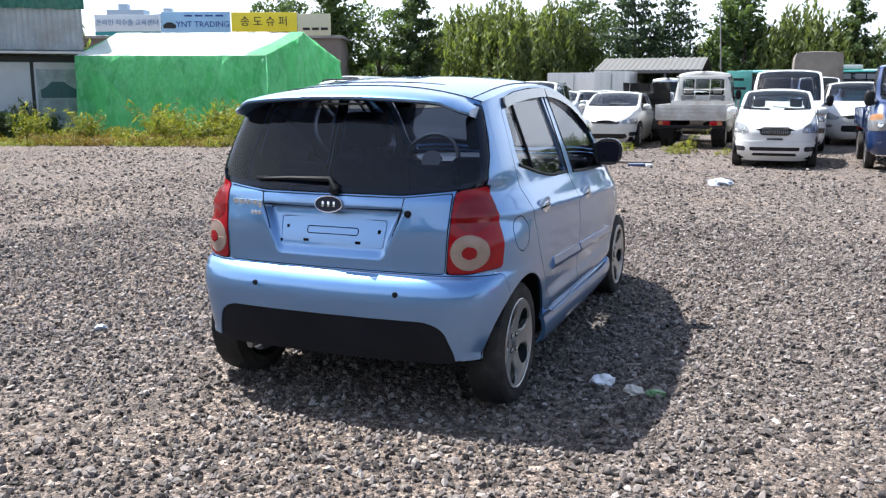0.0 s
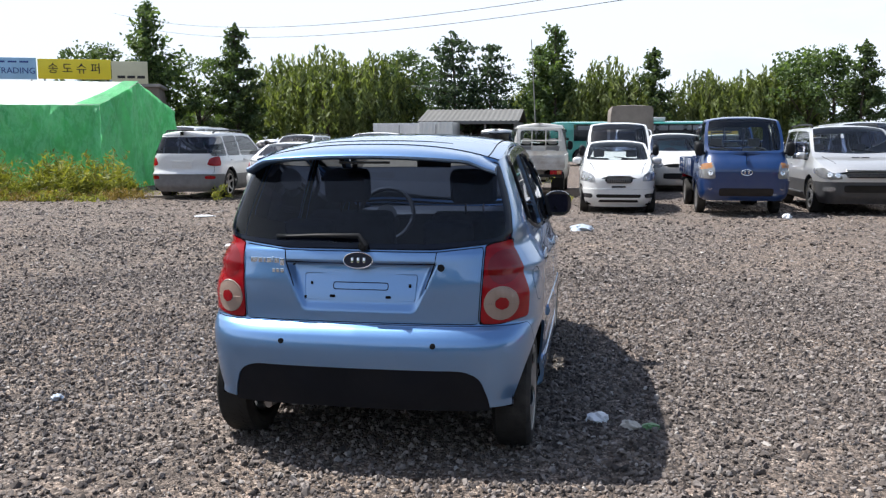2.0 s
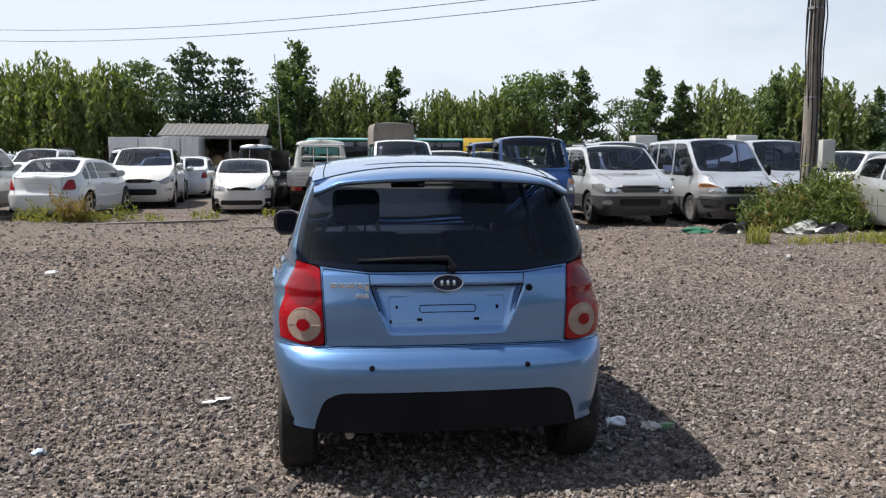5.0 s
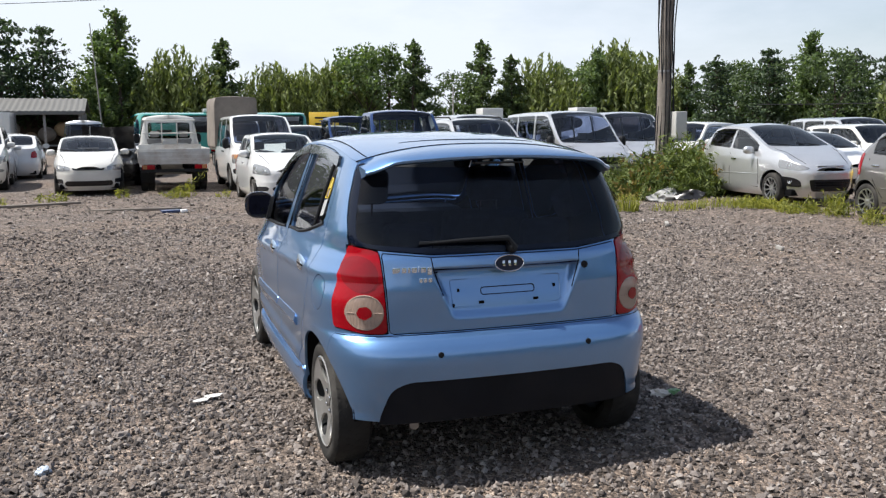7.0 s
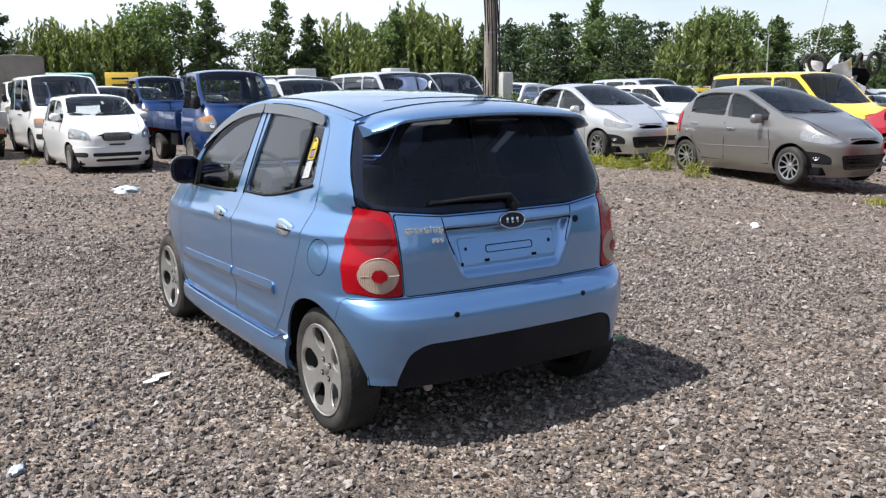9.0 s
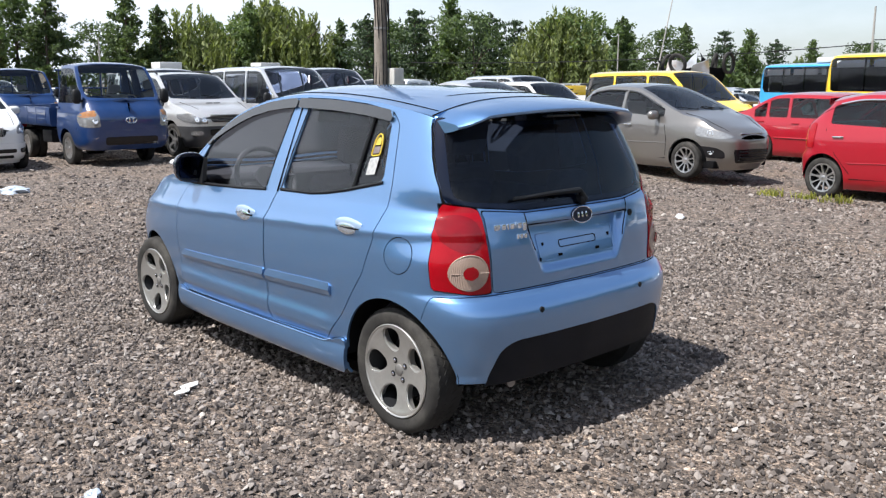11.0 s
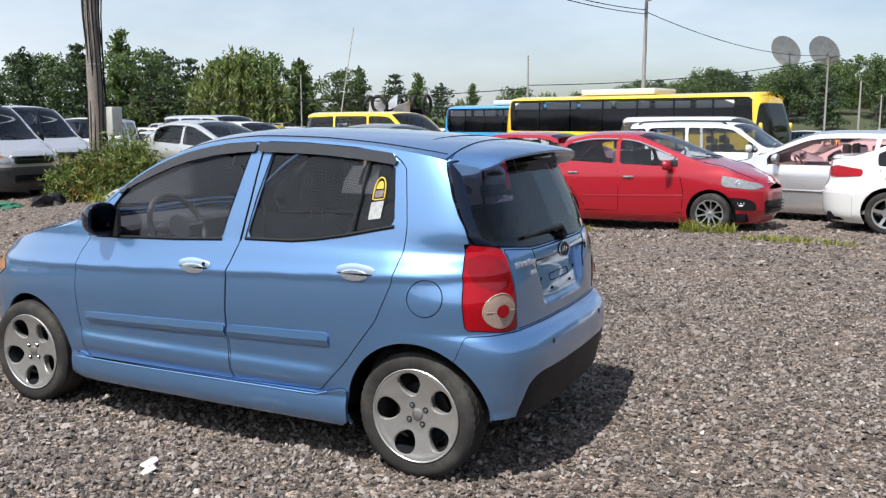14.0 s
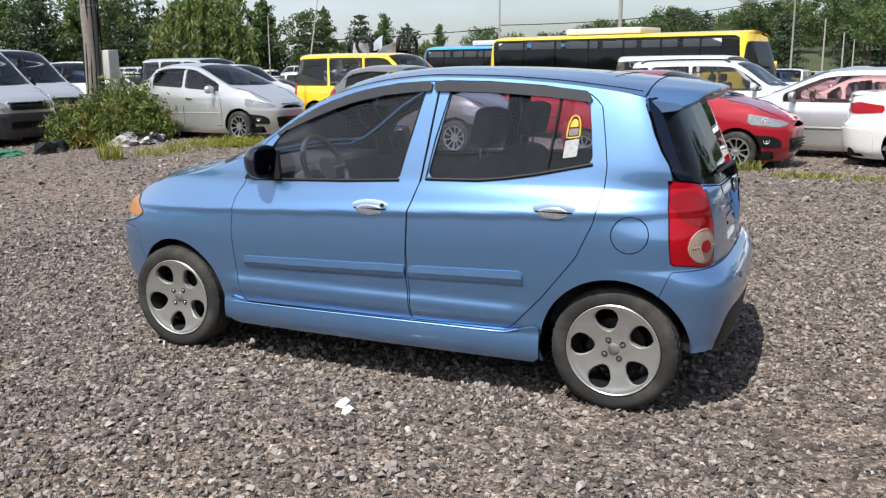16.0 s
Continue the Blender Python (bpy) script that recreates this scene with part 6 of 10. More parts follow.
def city_hatch(paint_m, label, lite=False):
    """A small wedge-shaped five-door car."""
    d = two_box(2.385, 0.73, 0.49, 0.797, 1.485, 0.19, 0.985, 2.24, 0.985, 1.22, 0.76, rake=0.34, tumble=0.15, drop=0.09, nf=3.6)
    lamp = [(0.40, 0.655), (0.56, 0.625), (0.70, 0.665), (0.80, 0.785), (0.79, 0.865), (0.70, 0.83), (0.54, 0.735), (0.40, 0.695)]
    pocket = [(0.50, 0.33), (0.64, 0.34), (0.76, 0.47), (0.74, 0.53), (0.60, 0.50), (0.52, 0.44)]
    v, S = vehicle("hatchback_car", label, "car", d, paint_m, (0, 2.385), 0.29, 0.797, 0.19, 1.045, (0.96,), (0.04, 1.93), (1.24, 2.22),
                   lamps=[("headlamp", HEAD_LENS, lamp, 0.58), ("fog_pocket", GLOSS_BLACK, pocket, 0.5)], bowls=[(0.63, 0.715, 0.050, BOWL), (0.63, 0.43, 0.045, BOWL)],
                   tails=[("tail_lamp", RED_LENS, [(0.58, 0.72), (0.80, 0.70), (0.80, 1.02), (0.66, 1.06)], 0.34)],
                   grille=[(0.30, 0.655, 0.705), ([(-0.36, 0.26), (0.36, 0.26), (0.42, 0.47), (-0.42, 0.47)], 0.26, 0.47)], rear_win=(0.56, 1.0, 1.32), style="twin", slope=0.052, bright=True,
                   doors=[((0.98, 0.30), (1.0, 0.6), (0.98, 0.90)), ((1.98, 0.34), (2.0, 0.6), (1.95, 0.82)), ((0.42, 0.36), (0.2, 0.62), (0.02, 0.97)), ((0.42, 0.29), (1.98, 0.29))],
                   handles=[(1.16, 0.80), (0.24, 0.86)], mirror=(1.78, 0.93), wide=0.175, step=0.04, cols=104, bonnet=(2.24, 2.95, 0.60, 0.42), plate_z=(None, 0.62), lite=lite)
    if not lite:
        for z in (0.30, 0.345, 0.39, 0.435):
            y = S.nose(0, z)
            boxed("intake_slat", (-0.33, 0.33, y - 0.01, y + 0.014, z - 0.006, z + 0.006), TRIM, v, 0.003)
        y = S.nose(0, 0.71)
        boxed("grille_rim", (-0.27, 0.27, y - 0.02, y + 0.014, 0.705, 0.716), CHROME, v, 0.004)
        for s in (-1, 1):
            bm = bmesh.new()
            tube(bm, [(s * (S.side(y, 0.50) + 0.003), y, 0.50 + 0.02 * y) for y in spaced(0.40, 2.0, 0.2)], 0.007, 5)
            part("flank_crease", bm, paint_m, v)
            for ya, yb in ((0.16, 0.93), (0.99, 1.80)):
                bm = bmesh.new()
                tube(bm, [(s * (S.side(y, S.rail(y) - 0.062) + 0.008), y, S.rail(y) - 0.062) for y in spaced(ya, yb, 0.09)], 0.016, 6)
                part("window_visor", bm, SMOKED, v)
    return v


def old_hatch(paint_m, label):
    """A small upright five-door car with a ribbed oval grille."""
    d = two_box(2.37, 0.66, 0.46, 0.795, 1.48, 0.19, 0.94, 2.20, 1.0, 1.42, 0.84, rake=0.22, tumble=0.12, drop=0.05, nf=4.2)
    lamp = [(0.45, 0.66), (0.76, 0.66), (0.79, 0.78), (0.70, 0.86), (0.50, 0.79)]
    oval = [(-0.25, 0.62), (0.25, 0.62), (0.28, 0.70), (0.24, 0.765), (-0.24, 0.765), (-0.28, 0.70)]
    v, S = vehicle("hatchback_car", label, "car", d, paint_m, (0, 2.37), 0.275, 0.795, 0.19, 0.94, (0.30, 0.98), (0.02, 1.95), (1.44, 2.18),
                   lamps=[("headlamp", HEAD_LENS, lamp, 0.6), ("fog_lamp", DARK_LENS, (0.50, 0.68, 0.325, 0.41), 0.5)], bowls=[(0.57, 0.71, 0.055, BOWL), (0.70, 0.74, 0.045, BOWL)],
                   tails=[("tail_lamp", RED_LENS, (0.56, 0.80, 0.62, 0.98), 0.35)], grille=[(oval, 0.60, 0.76), (0.44, 0.335, 0.40), (0.40, 0.25, 0.30)], rear_win=(0.55, 0.99, 1.32), bumpers=[("front", 0.22, 0.50, None)],
                   doors=[((1.0, 0.28), (1.0, 0.94)), ((1.96, 0.32), (1.93, 0.94)), ((0.40, 0.34), (0.1, 0.94))], handles=[(1.15, 0.84), (0.28, 0.87)], mirror=(1.78, 1.0), wide=0.17, style="steel", glass_m=GLASS_CLEAR,
                   step=0.04, cols=100, bonnet=(2.20, 2.88, 0.58, 0.46))
    for k in range(13):
        x = -0.216 + 0.036 * k
        y = S.nose(x, 0.69) + 0.03
        boxed("grille_bar", (x - 0.006, x + 0.006, y - 0.03, y + 0.006, 0.635, 0.752), STEEL, v, 0.003)
    y = S.nose(0, 0.77) + 0.03
    boxed("grille_rim", (-0.24, 0.24, y - 0.05, y + 0.006, 0.762, 0.776), CHROME, v, 0.005)
    y = S.nose(0, 0.56) + 0.012
    boxed("plate_bar", (-0.14, 0.14, y - 0.02, y + 0.006, 0.535, 0.565), TRIM, v, 0.005)
    return v


def saloon(paint_m, label, L=4.28, wb=2.5, hw=0.845, H=1.40, style="five", tail=None, head=None, glass_m=None, boot=1.0, lite=False, tail_k=0.35, grille=None, belt=0.90, chrome=False, plate=0.74):
    fo = (L - wb) * 0.47
    ro = L - wb - fo
    tail = tail or [(0.52, 0.66), (0.85, 0.68), (0.85, 0.90), (0.62, 0.90)]
    head = head or [(0.40, 0.60), (0.70, 0.585), (0.85, 0.66), (0.84, 0.76), (0.62, 0.72), (0.40, 0.68)]
    d = three_box(wb, fo, ro, hw, H, 0.18, belt, wb - 0.06, 0.95, wb - 1.0, 0.26, -0.44, boot, 0.76)
    v, S = vehicle("saloon_car", label, "car", d, paint_m, (0, wb), 0.305, hw, 0.18, belt, (0.16, 0.66), (-0.20, wb - 0.33), (wb - 0.98, wb - 0.08),
                   lamps=[("headlamp", HEAD_LENS, head, 0.6), ("fog_lamp", DARK_LENS, (0.54, 0.70, 0.30, 0.40), 0.5)], tails=[("tail_lamp", RED_LENS, tail, tail_k)], grille=grille or [(0.34, 0.60, 0.68), (0.50, 0.25, 0.36)],
                   bowls=[(0.54, 0.645, 0.042, BOWL), (0.68, 0.655, 0.042, BOWL)], bumpers=[("front", 0.20, 0.52, None), ("rear", 0.22, 0.56, None)],
                   doors=[((0.68, 0.26), (0.68, 0.9)), ((wb - 0.40, 0.3), (wb - 0.38, 0.9)), ((0.38, 0.34), (0.05, 0.6), (-0.14, 0.9))], handles=[(0.84, 0.79), (0.02, 0.81)], mirror=(wb - 0.55, 0.95),
                   style=style, glass_m=glass_m, bonnet=(wb - 0.04, wb + fo - 0.25, 0.62, 0.50), plate_z=(None, plate), step=0.045, cols=96, lite=lite)
    if not lite:
        for s in (-1, 1):
            bm = bmesh.new()
            tube(bm, [(s * (S.side(y, 0.50) + 0.004), y, 0.50) for y in spaced(0.38, wb - 0.38, 0.25)], 0.014, 5)
            part("rub_strip", bm, paint_m, v)
            bm = bmesh.new()
            xx = hw * 0.62
            tube(bm, [(s * xx, S.back(xx, z) - 0.0008, z) for z in spaced(0.58, boot - 0.06, 0.06)] + [(s * (xx + 0.02), y, S.over(xx + 0.02, y) + 0.0005) for y in spaced(-ro + 0.14, -0.50, 0.1)], 0.005, 4)
            part("boot_joint", bm, GAP, v)
        y = S.back(0, boot - 0.12)
        boxed("boot_strip", (-0.36, 0.36, y - 0.012, y + 0.01, boot - 0.135, boot - 0.105), CHROME if chrome else paint_m, v, 0.006)
    return v


def estate(paint_m, label, wb=2.62, fo=0.86, ro=0.95, hw=0.91, H=1.68, clad=None, clad_m=None, rails=True, style="five", gc=0.24, lite=False, boxy=False):
    """A tall estate car on large wheels."""
    d = two_box(wb, fo, ro, hw, H, gc, 1.06, wb - (0.02 if boxy else 0.10), 1.12 if boxy else 1.10, wb - 0.92, 0.95 if boxy else 0.88, rake=0.20, tumble=0.13, drop=0.03, nf=7.5 if boxy else 5.5)
    tail = [(0.62, 0.84), (0.80, 0.81), (0.95, 0.84), (0.95, 1.02), (0.84, 1.06), (0.68, 1.00)]
    head = [(0.46, 0.72), (0.70, 0.70), (0.88, 0.76), (0.93, 0.90), (0.80, 0.93), (0.60, 0.88)] if boxy else [(0.46, 0.68), (0.74, 0.68), (0.90, 0.76), (0.90, 0.88), (0.64, 0.84), (0.46, 0.80)]
    if boxy:
        gr = [([(-0.42, 0.74), (0.42, 0.74), (0.47, 0.93), (-0.47, 0.93)], 0.7, 0.9), (0.46, 0.46, 0.60)]
    else:
        gr = [(0.40, 0.70, 0.84), (0.45, 0.38, 0.54)]
    v, S = vehicle("estate_car", label, "car", d, paint_m, (0, wb), 0.36, hw, gc, 1.06, (-0.10, 0.80), (-0.80, wb - 0.30), (wb - 0.90, wb - 0.08),
                   lamps=[("headlamp", HEAD_LENS, head, 0.6), ("fog_lamp", HEAD_LENS, (0.60, 0.80, 0.48, 0.57), 0.5)], bowls=[(0.58, 0.79, 0.055, BOWL), (0.72, 0.80, 0.055, BOWL)],
                   tails=[("tail_lamp", RED_LENS, tail, 0.40), ("rear_fog_lamp", RED_LENS, (0.58, 0.80, 0.50, 0.58), 0.4)], grille=gr, rear_win=(0.72, 1.12, 1.52), clad=clad, clad_m=clad_m, style=style, roof_rails=rails, wide=0.24,
                   bumpers=[("front", gc, 0.64, clad_m), ("rear", gc, 0.62, clad_m)],
                   doors=[((0.84, 0.36), (0.84, 1.06)), ((wb - 0.40, 0.4), (wb - 0.38, 1.06)), ((0.46, 0.42), (0.1, 0.75), (-0.08, 1.06))], handles=[(1.0, 0.95), (0.12, 0.95)], mirror=(wb - 0.50, 1.10),
                   plate_z=(None, 0.84), bonnet=(wb, wb + fo - 0.28, 0.68, 0.56), step=0.045, cols=96, lite=lite)
    if not lite:
        y = S.nose(0, 0.62)
        if boxy:
            for z in (0.77, 0.80, 0.83, 0.86, 0.89):
                y = S.nose(0, z)
                boxed("grille_slat", (-0.42, 0.42, y - 0.02, y + 0.034, z - 0.004, z + 0.004), GREY, v, 0.002)
            y = wb + 0.18
            for x in (-0.09, 0.09):
                boxed("scoop_slot", (x - 0.075, x + 0.075, y - 0.02, y + 0.02, S.over(x, y) - 0.01, S.over(x, y) + 0.014), GLOSS_BLACK, v, 0.008)
            for s in (-1, 1):
                bm = bmesh.new()
                box(bm, s * 0.86 - 0.10, s * 0.86 + 0.10, 0.55, wb - 0.55, 0.36, 0.40, bevel=0.015)
                part("side_step", bm, clad_m, v)
    return v


def people_van(paint_m, label, wb=2.81, clad=None, clad_m=None, glass_m=None, H=1.95, lite=False):
    d = two_box(wb, 1.02, 0.95, 0.91, H, 0.22, 1.08, wb + 0.34, 1.12, wb - 0.62, 0.95, rake=0.10, tumble=0.12, drop=0.02, nr=8.0, nf=5.2)
    v, S = vehicle("van", label, "van", d, paint_m, (0, wb), 0.33, 0.91, 0.22, 1.08, (0.45, 1.58), (-0.80, wb + 0.02), (wb - 0.58, wb + 0.32),
                   lamps=[("headlamp", HEAD_LENS, [(0.50, 0.72), (0.90, 0.72), (0.92, 0.90), (0.70, 0.93), (0.52, 0.84)], 0.55), ("indicator", AMBER_LENS, [(0.58, 0.84), (0.86, 0.83), (0.88, 0.92), (0.72, 0.94)], 0.6),
                          ("fog_lamp", DARK_LENS, (0.54, 0.82, 0.46, 0.58), 0.5)],
                   tails=[("tail_lamp", RED_LENS, (0.74, 0.93, 0.75, 1.12), 0.3)], bowls=[(0.72, 0.79, 0.055, BOWL), (0.75, 0.52, 0.04, BOWL)], bumpers=[("front", 0.22, 0.66, clad_m), ("rear", 0.24, 0.62, clad_m)],
                   grille=[([(-0.46, 0.72), (0.46, 0.72), (0.44, 0.86), (-0.44, 0.86)], 0.7, 0.9), (0.46, 0.34, 0.50)], rear_win=(0.72, 1.12, 1.72), clad=clad, clad_m=clad_m, style="steel", wide=0.2, glass_m=glass_m,
                   doors=[((1.60, 0.34), (1.60, 1.85)), ((wb - 0.28, 0.5), (wb - 0.05, 1.08)), ((0.42, 0.40), (0.42, 1.85)), ((0.42, 0.86), (-0.7, 0.86))], handles=[(1.75, 0.98), (1.45, 0.98)], mirror=(wb - 0.02, 1.12), plate_z=(None, 0.78),
                   bonnet=(wb + 0.36, wb + 0.86, 0.66, 0.60), step=0.05, cols=96, lite=lite)
    if not lite:
        for z in (0.755, 0.79, 0.825):
            y = S.nose(0, z)
            boxed("grille_slat", (-0.42, 0.42, y - 0.02, y + 0.034, z - 0.005, z + 0.005), TRIM, v, 0.002)
        boxed("grille_rim", (-0.50, 0.50, S.nose(0, 0.87) - 0.03, S.nose(0, 0.87) + 0.02, 0.862, 0.885), paint_m, v, 0.008)
    return v


def light_truck(paint_m, label, bed_m, wb=2.43, bed="drop", bed_len=2.7):
    """A cab-over light truck with a flat bed."""
    # the cab, built about the front axle
    fo, hw, H = 1.12, 0.845, 1.95
    d = two_box(wb, fo, -(wb - 0.62), hw, H, 0.36, 1.18, wb + 0.90, 1.20, wb + 0.30, 1.06, rake=0.03, tumble=0.10, drop=0.0, nr=9.0, nf=6.0, bow=0.0)
    d["yc"] = wb + 0.1
    v, S = vehicle("light_truck", label, "truck", d, paint_m, (wb,), 0.32, hw, 0.36, 1.18, (), (wb - 0.45, wb + 0.78), (wb + 0.34, wb + 0.88),
                   lamps=[("headlamp", HEAD_LENS, [(0.57, 0.74), (0.83, 0.74), (0.85, 0.95), (0.76, 1.03), (0.62, 1.05), (0.585, 0.93)], 0.45), ("indicator", AMBER_LENS, [(0.62, 0.94), (0.84, 0.91), (0.82, 1.0), (0.76, 1.03), (0.63, 1.05)], 0.46)],
                   bowls=[(0.66, 0.85, 0.05, BOWL), (0.66, 0.57, 0.045, BOWL)], bumpers=[("front", 0.36, 0.70, None)], bonnet=None,
                   grille=[(0.50, 0.42, 0.56), (0.66, 1.095, 1.125)], rear_win=(0.55, 1.30, 1.74), style="steel", wide=0.17, glass_m=GLASS_CLEAR, doors=[((wb - 0.48, 0.5), (wb - 0.48, 1.8)), ((wb + 0.62, 0.7), (wb + 0.70, 1.18))],
                   handles=[(wb - 0.32, 1.08)], mirror=(wb + 0.75, 1.22), plate_z=(None, None), step=0.045, cols=90)
    y = S.nose(0, 0.86)
    em = bmesh.new()
    tube(em, [(0.10 * math.cos(2 * math.pi * k / 20), y + 0.014, 0.86 + 0.055 * math.sin(2 * math.pi * k / 20)) for k in range(21)], 0.011, 6, caps=False)
    part("emblem", em, CHROME, v, "chrome oval badge")
    for s in (-1, 1):
        boxed("emblem_bar", (s * 0.035 - 0.012, s * 0.035 + 0.012, y + 0.004, y + 0.02, 0.825, 0.895), CHROME, v, 0.004)
    back = wb - 0.62 - 0.02
    # rear pane with guard bars
    y1, y0 = back - 0.12, back - 0.12 - bed_len
    boxed("bed_floor", (-0.83, 0.83, y0, y1, 0.70, 0.76), bed_m, v, 0.01)
    sides = (("bed_side", (-0.85, -0.82, y0, y1, 0.74, 1.08)), ("bed_side", (0.82, 0.85, y0, y1, 0.74, 1.08)), ("bed_front", (-0.82, 0.82, y1 - 0.03, y1, 0.74, 1.15)), ("tail_board", (-0.82, 0.82, y0, y0 + 0.03, 0.74, 1.08)))
    for n, dims in sides:
        b = boxed(n, dims, bed_m, v, 0.008)
        if n == "bed_side":
            for k in range(5):
                yy = y0 + 0.25 + k * (bed_len - 0.5) / 4
                s = 1 if dims[0] > 0 else -1
                boxed("rib", (s * 0.836 - 0.022, s * 0.836 + 0.022, yy - 0.025, yy + 0.025, 0.74, 1.07), bed_m, b, 0.006)
            for zz in (0.84, 0.96):
                s = 1 if dims[0] > 0 else -1
                boxed("rib", (s * 0.848 - 0.008, s * 0.848 + 0.008, y0 + 0.03, y1 - 0.03, zz - 0.012, zz + 0.012), bed_m, b, 0.004)
        if n == "tail_board":
            for zz in (0.82, 0.91, 1.0):
                boxed("rib", (-0.78, 0.78, y0 - 0.008, y0 + 0.004, zz - 0.02, zz + 0.02), bed_m, b, 0.005)
    for x in (-0.62, -0.2, 0.2, 0.62):
        bm = bmesh.new()
        tube(bm, [(x, back - 0.10, 1.1), (x, back - 0.10, 1.80)], 0.016, 6)
        part("guard_bar", bm, bed_m, v)
    for z in (1.45, 1.80):
        bm = bmesh.new()
        tube(bm, [(-0.70, back - 0.10, z), (0.70, back - 0.10, z)], 0.018, 6)
        part("guard_bar", bm, bed_m, v)
    for x in (-0.35, 0.35):
        boxed("chassis_rail", (x - 0.04, x + 0.04, y0 + 0.1, wb + 0.5, 0.50, 0.64), GAP, v, 0.008)
    boxed("rear_beam", (-0.80, 0.80, y0 + 0.02, y0 + 0.08, 0.50, 0.58), TRIM, v, 0.008)
    for s in (-1, 1):
        lp = boxed("tail_lamp", (s * 0.62 - 0.15, s * 0.62 + 0.15, y0 - 0.01, y0 + 0.05, 0.58, 0.69), RED_LENS, v, 0.012)
        boxed("amber_part", (s * 0.70 - 0.05, s * 0.70 + 0.05, y0 - 0.014, y0 + 0.03, 0.585, 0.685), AMBER_LENS, lp, 0.008)
        w0 = rim_wheel("steel", 0.30, 0.17)
        for dx in (0.72, 0.55):
            w = copy_thing(w0, pose(s * dx, 0, 0.29, 0, 0, 0 if s > 0 else 180))
            w.parent = v
        boxed("mud_flap", (s * 0.64 - 0.17, s * 0.64 + 0.17, -0.40, -0.385, 0.22, 0.62), TRIM, v, 0.004)
    boxed("fuel_tank", (0.35, 0.72, 0.75, 1.30, 0.36, 0.62), TRIM, v, 0.04)
    boxed("battery_box", (-0.72, -0.42, 0.70, 1.05, 0.38, 0.64), TRIM, v, 0.02)
    if bed == "tarp":
        tarp_hood(v, y0, y1)
    if bed == "box":
        boxed("box_body", (-0.86, 0.86, y0, y1, 0.78, 2.55), WHITE, v, 0.02)
    return v


def tarp_hood(v, y0, y1):
    """A sagging canvas cover over hoops."""
    bm = bmesh.new()
    rows = []
    rnd = random.Random(5)
    for y in spaced(y0 - 0.02, y1 + 0.02, 0.09):
        row = []
        prof = [(-0.90, 0.85), (-0.905, 1.2), (-0.90, 1.6), (-0.895, 2.0), (-0.88, 2.5), (-0.86, 2.75), (-0.80, 2.86), (-0.5, 2.90), (0, 2.92), (0.5, 2.90), (0.80, 2.86), (0.86, 2.75), (0.88, 2.5), (0.895, 2.0), (0.90, 1.6), (0.905, 1.2), (0.90, 0.85)]
        for x, z in prof:
            sag = 0.03 * math.sin((y - y0) * 8.5) ** 2
            row.append(bm.verts.new((x * (1 - sag * 0.4) + rnd.uniform(-0.012, 0.012), y, z - sag * (0.8 if abs(x) < 0.7 else 0) + rnd.uniform(-0.008, 0.008))))
        rows.append(row)
    for A, B in zip(rows, rows[1:]):
        for k in range(len(A) - 1):
            bm.faces.new((A[k], A[k + 1], B[k + 1], B[k]))
    bm.faces.new(rows[0])
    bm.faces.new(rows[-1][::-1])
    part("canvas_cover", bm, CANVAS, v, "sagging grey-brown canvas cover")


